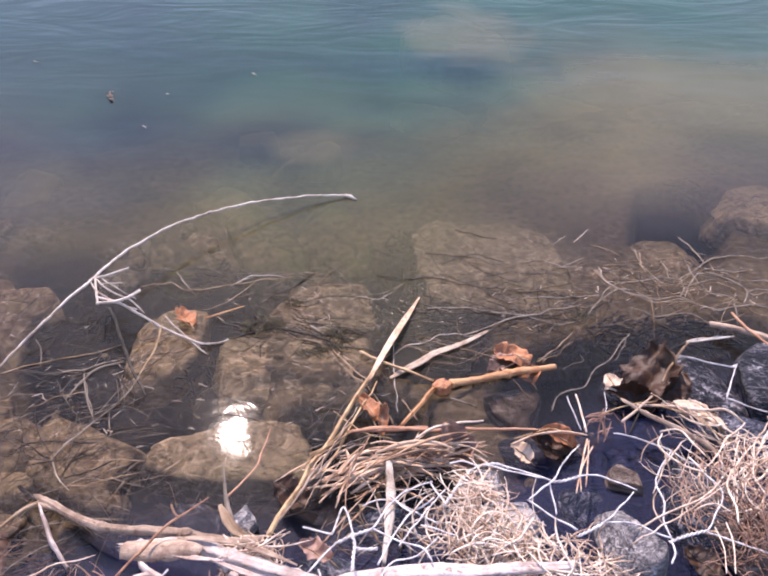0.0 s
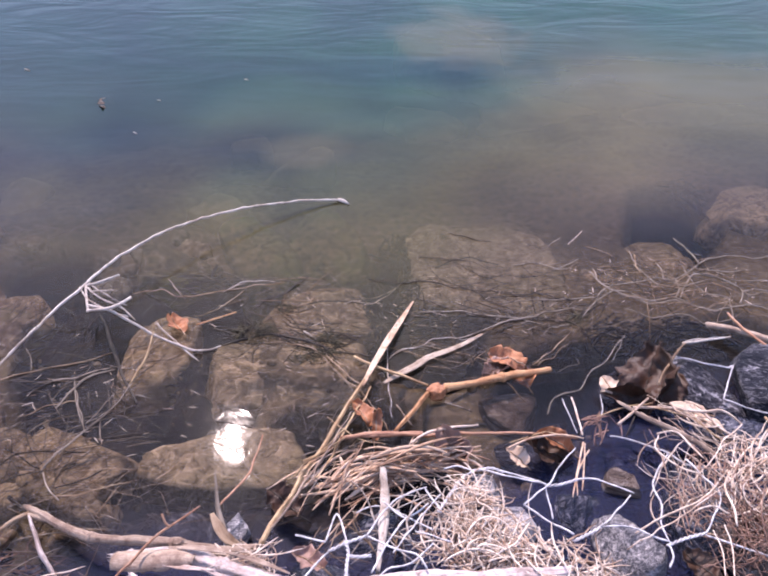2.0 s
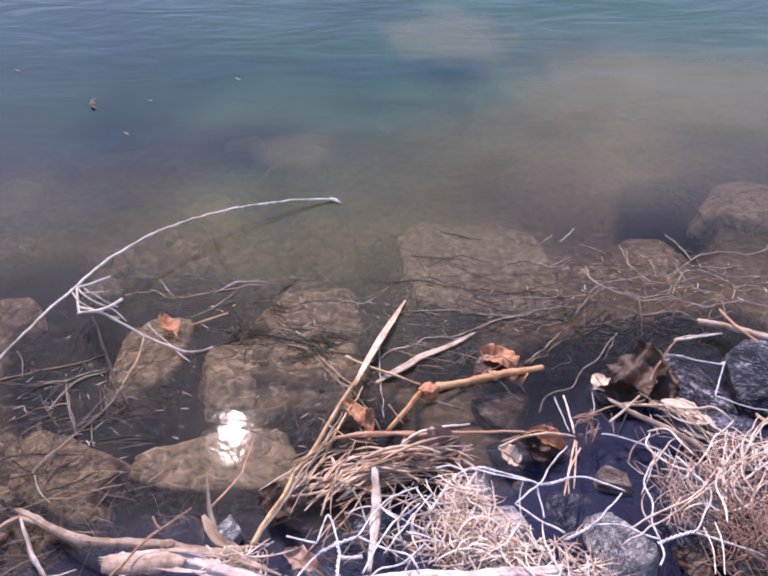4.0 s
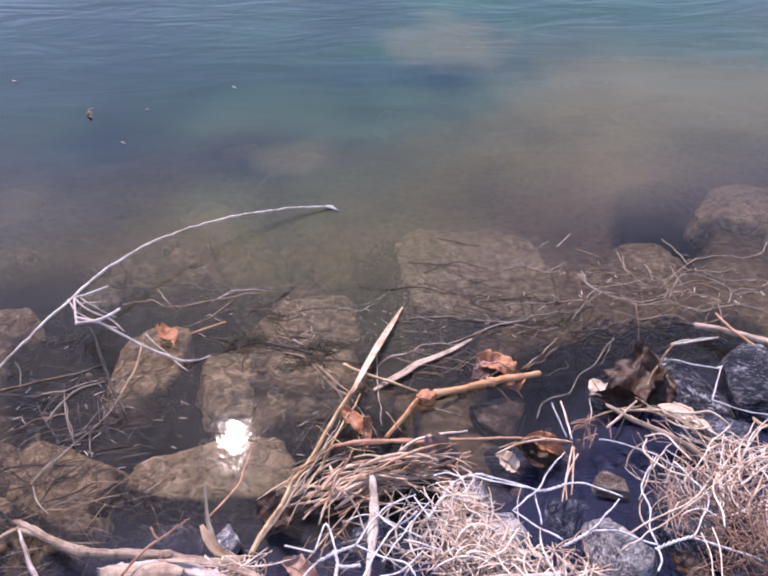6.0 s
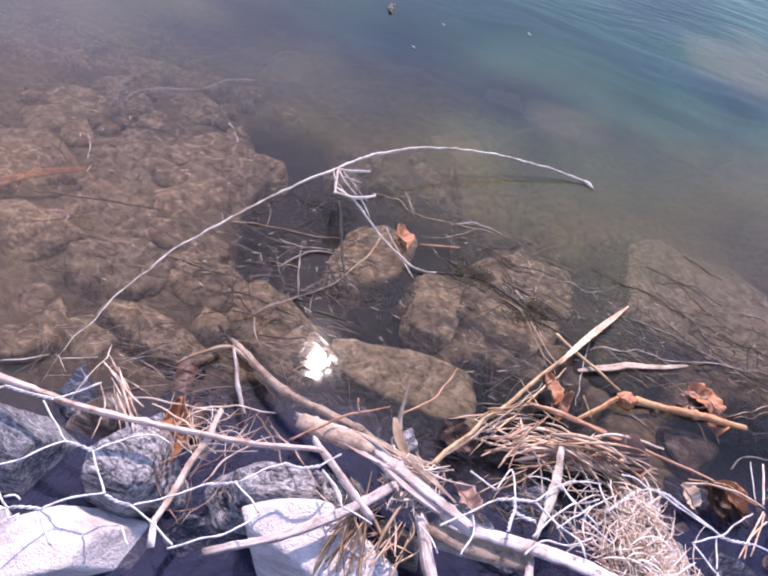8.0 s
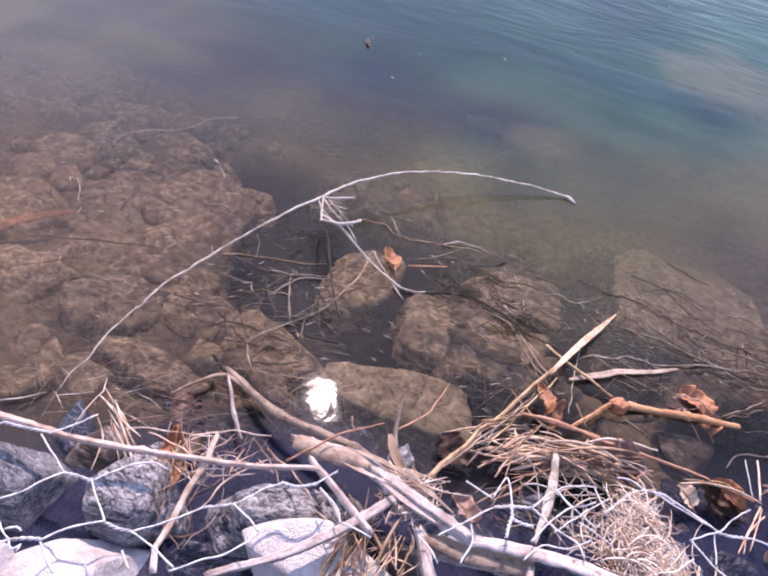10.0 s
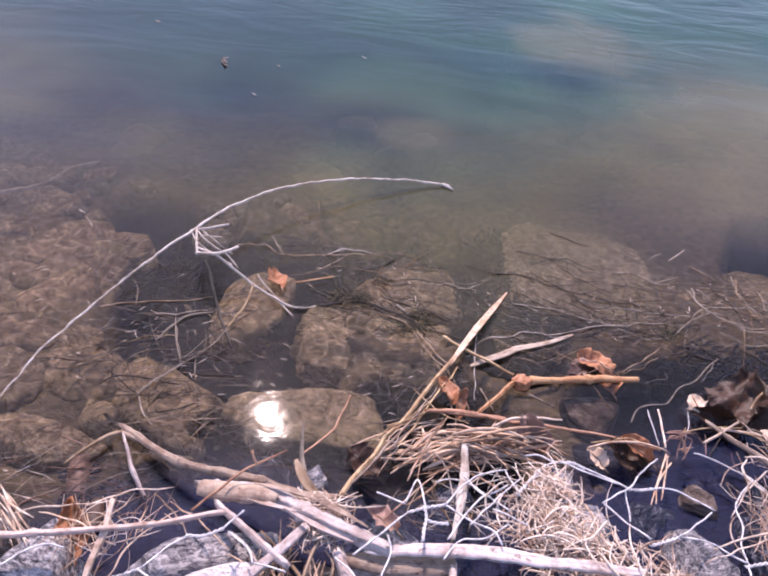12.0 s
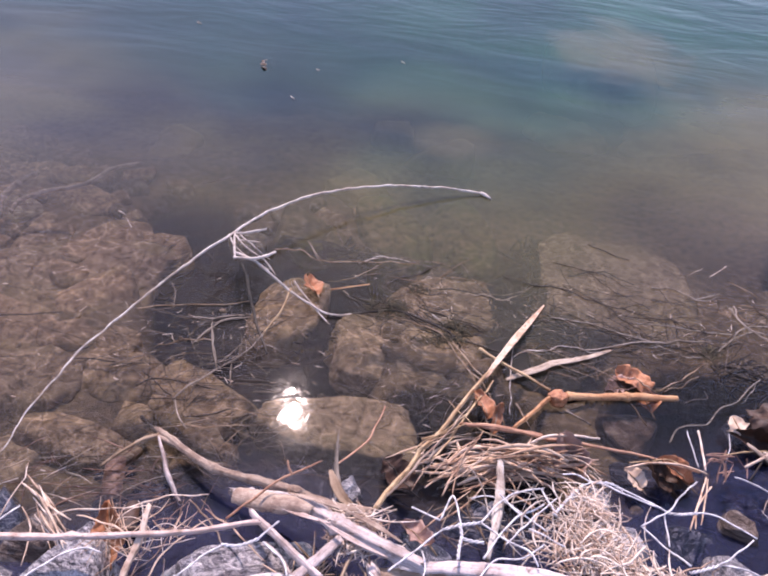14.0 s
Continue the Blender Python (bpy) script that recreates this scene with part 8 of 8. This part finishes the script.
straw_heap("weed_mat", (0.395, 0.717, -0.042), (0.11, 0.04), (0, 0, 0), 150, (0.015, 0.06), 0.0018, 10, 45, 153, TWIG_WET, "mat of black rotted weed filling a gap in the stones", dome=0.01, bend=0.7)
straw_heap("weed_mat", (0.569, 1.115, -0.092), (0.03, 0.05), (0, 0, 0), 60, (0.015, 0.06), 0.0018, 70, 45, 154, TWIG_WET, "mat of black rotted weed filling a gap in the stones", dome=0.01, bend=0.7)
straw_heap("weed_mat", (-0.250, 0.857, -0.072), (0.045, 0.02), (0, 0, 0), 55, (0.015, 0.06), 0.0018, 5, 45, 155, TWIG_WET, "mat of black rotted weed filling a gap in the stones", dome=0.01, bend=0.7)
straw_heap("drowned_twigs", (0.145, 0.756, 0.000), (0.149, 0.078), (0, 0, 0), 16, (0.03, 0.13), 0.0005, -18, 32, 156, TWIG_WET, "thin crooked dark twigs lying in the shallow water", dome=0.003, bend=0.25)
straw_heap("drowned_twigs", (-0.076, 0.671, 0.000), (0.149, 0.052), (0, 0, 0), 21, (0.03, 0.13), 0.0005, -10, 32, 157, TWIG_WET, "thin crooked dark twigs lying in the shallow water", dome=0.003, bend=0.25)
straw_heap("drowned_twigs", (0.286, 0.720, 0.000), (0.103, 0.065), (0, 0, 0), 24, (0.03, 0.13), 0.0005, 25, 32, 158, TWIG_WET, "thin crooked dark twigs lying in the shallow water", dome=0.003, bend=0.25)
straw_heap("drowned_twigs", (0.392, 0.800, 0.000), (0.115, 0.065), (0, 0, 0), 21, (0.03, 0.13), 0.0005, 12, 32, 159, TWIG_BROWN, "thin crooked dark twigs lying in the shallow water", dome=0.003, bend=0.25)
straw_heap("drowned_twigs", (-0.095, 0.752, 0.000), (0.115, 0.039), (0, 0, 0), 13, (0.03, 0.13), 0.0005, 5, 32, 160, TWIG_BROWN, "thin crooked dark twigs lying in the shallow water", dome=0.003, bend=0.25)
straw_heap("drowned_twigs", (-0.339, 0.565, 0.000), (0.115, 0.091), (0, 0, 0), 18, (0.03, 0.13), 0.0005, 25, 32, 161, TWIG_WET, "thin crooked dark twigs lying in the shallow water", dome=0.003, bend=0.25)
straw_heap("drowned_twigs", (-0.329, 0.658, 0.000), (0.069, 0.065), (0, 0, 0), 16, (0.03, 0.13), 0.0005, 40, 32, 162, TWIG_WET, "thin crooked dark twigs lying in the shallow water", dome=0.003, bend=0.25)
straw_heap("drowned_twigs", (0.111, 0.647, 0.001), (0.115, 0.039), (0, 0, 0), 13, (0.03, 0.13), 0.0005, 8, 32, 163, TWIG_BROWN, "thin crooked dark twigs lying in the shallow water", dome=0.003, bend=0.25)
straw_heap("drowned_twigs", (-0.366, 0.532, 0.000), (0.115, 0.078), (0, 0, 0), 16, (0.03, 0.13), 0.0005, 15, 32, 164, TWIG_WET, "thin crooked dark twigs lying in the shallow water", dome=0.003, bend=0.25)
straw_heap("drowned_twigs", (-0.349, 0.409, 0.000), (0.115, 0.039), (0, 0, 0), 16, (0.03, 0.13), 0.0005, 8, 32, 165, TWIG_SILT, "thin crooked dark twigs lying in the shallow water", dome=0.003, bend=0.25)
straw_heap("drowned_twigs", (-0.499, 0.495, 0.000), (0.161, 0.091), (0, 0, 0), 13, (0.03, 0.13), 0.0005, -8, 32, 166, TWIG_WET, "thin crooked dark twigs lying in the shallow water", dome=0.003, bend=0.25)
straw_heap("drowned_twigs", (-0.068, 0.554, 0.000), (0.092, 0.065), (0, 0, 0), 13, (0.03, 0.13), 0.0005, 30, 32, 167, TWIG_SILT, "thin crooked dark twigs lying in the shallow water", dome=0.003, bend=0.25)
straw_heap("drowned_twigs", (0.443, 0.741, 0.001), (0.103, 0.052), (0, 0, 0), 21, (0.03, 0.13), 0.0005, -12, 32, 168, TWIG_BROWN, "thin crooked dark twigs lying in the shallow water", dome=0.003, bend=0.25)
straw_heap("drowned_twigs", (-0.218, 0.437, 0.001), (0.127, 0.052), (0, 0, 0), 18, (0.03, 0.13), 0.0005, 15, 32, 169, TWIG_BROWN, "thin crooked dark twigs lying in the shallow water", dome=0.003, bend=0.25)
straw_heap("moss_tuft", (-0.045, 0.674, 0.001), (0.018, 0.012), (0, 0, 0), 70, (0.005, 0.022), 0.0007, 10, 70, 170, MOSS, "tuft of dark brown-green moss caught on a sunken twig", dome=0.006, bend=1.2)
straw_heap("moss_tuft", (-0.107, 0.733, 0.000), (0.014, 0.008), (0, 0, 0), 30, (0.005, 0.022), 0.0007, 10, 70, 172, MOSS, "tuft of dark brown-green moss caught on a sunken twig", dome=0.006, bend=1.2)
straw_heap("moss_tuft", (0.277, 0.710, 0.001), (0.016, 0.012), (0, 0, 0), 40, (0.005, 0.022), 0.0007, 10, 70, 173, MOSS, "tuft of dark brown-green moss caught on a sunken twig", dome=0.006, bend=1.2)
straw_heap("moss_tuft", (-0.074, 0.645, 0.000), (0.02, 0.008), (0, 0, 0), 30, (0.005, 0.022), 0.0007, 10, 70, 174, MOSS, "tuft of dark brown-green moss caught on a sunken twig", dome=0.006, bend=1.2)
straw_heap("moss_tuft", (-0.139, 0.689, 0.001), (0.030, 0.016), (0, 0, 0), 90, (0.005, 0.026), 0.0007, 10, 70, 190, MOSS, "tuft of dark brown-green moss caught on a sunken twig", dome=0.006, bend=1.2)
straw_heap("moss_tuft", (-0.053, 0.654, 0.001), (0.018, 0.007), (0, 0, 0), 60, (0.005, 0.020), 0.0007, 10, 70, 191, MOSS, "tuft of dark brown-green moss caught on a sunken twig", dome=0.006, bend=1.2)
# ---- stones that pave the bed between the larger ones ----

pave = random.Random(11)
for row in range(-3, 12):
    for col in range(36):
        x = -1.6 + col * 0.072 + pave.uniform(-0.022, 0.022) + 0.036 * (row % 2)
        y = 0.45 + row * 0.062 + pave.uniform(-0.018, 0.018)
        r = pave.uniform(0.034, 0.058)
        kind = pave.choice((BED_STONE, BED_STONE, BED_STONE_RED, BED_STONE_PALE, BED_STONE_GREY))
        turn, rise = pave.uniform(-50, 50), pave.uniform(0.004, 0.013)
        tilt = (pave.uniform(-6, 6), pave.uniform(-6, 6))
        if x > -0.40 and y < 0.86 or x > -0.22 or y < 0.45 - 0.40 * max(0, -x - 0.34) or y > 1.12 or x > -0.8 and y > 0.90:
            continue
        if any((x - u) ** 2 + (y - v) ** 2 < (0.55 * (w + r)) ** 2 for u, v, w in LYING) or any(off_line(x, y, a, b) < 0.85 * r + 0.035 for a, b in CHANNELS):
            continue
        near = x > -0.85 and y < 0.8
        stone((x, y, ground_height(x, y) + rise - 0.022), (r * pave.uniform(1.0, 1.4), r, 0.034), (*tilt, turn), 300 + row * 40 + col, kind, "brown silted slab of stone paving the shallow lake bed", slab=True, fine=4 if near else 3, cuts=8, bumps=0.055, group="stones of the lake bed")

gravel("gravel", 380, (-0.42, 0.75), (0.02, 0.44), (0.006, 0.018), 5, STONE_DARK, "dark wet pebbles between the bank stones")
gravel("gravel", 200, (-0.9, 0.3), (0.42, 0.80), (0.003, 0.009), 6, BED_STONE, "small brown silted pebbles on the lake bed")

cobble = random.Random(23)
for k in range(900):
    x, y = cobble.uniform(-1.15, -0.22), cobble.uniform(0.34, 1.02)
    r = cobble.uniform(0.014, 0.036)
    kind = cobble.choice((BED_STONE, BED_STONE_PALE, BED_STONE_RED, BED_STONE_GREY))
    flat, turn, seed = cobble.uniform(0.012, 0.018), cobble.uniform(-60, 60), cobble.randrange(9000)
    if y < 0.42 - 0.30 * max(0, -x - 0.34) or any(off_line(x, y, a, b) < r + 0.055 for a, b in CHANNELS):
        continue
    if k > 620 and r > 0.022 or any((x - u) ** 2 + (y - v) ** 2 < (0.66 * w + 0.66 * r) ** 2 for u, v, w in LYING):
        continue
    top = ground_height(x, y) + 0.004
    stone((x, y, top), (r * 1.25, r, flat), (cobble.uniform(-6, 6), cobble.uniform(-6, 6), turn), seed, kind, "small flat silted stone on the shallow lake bed", slab=True, fine=3, cuts=5, group="small stones of the lake bed")
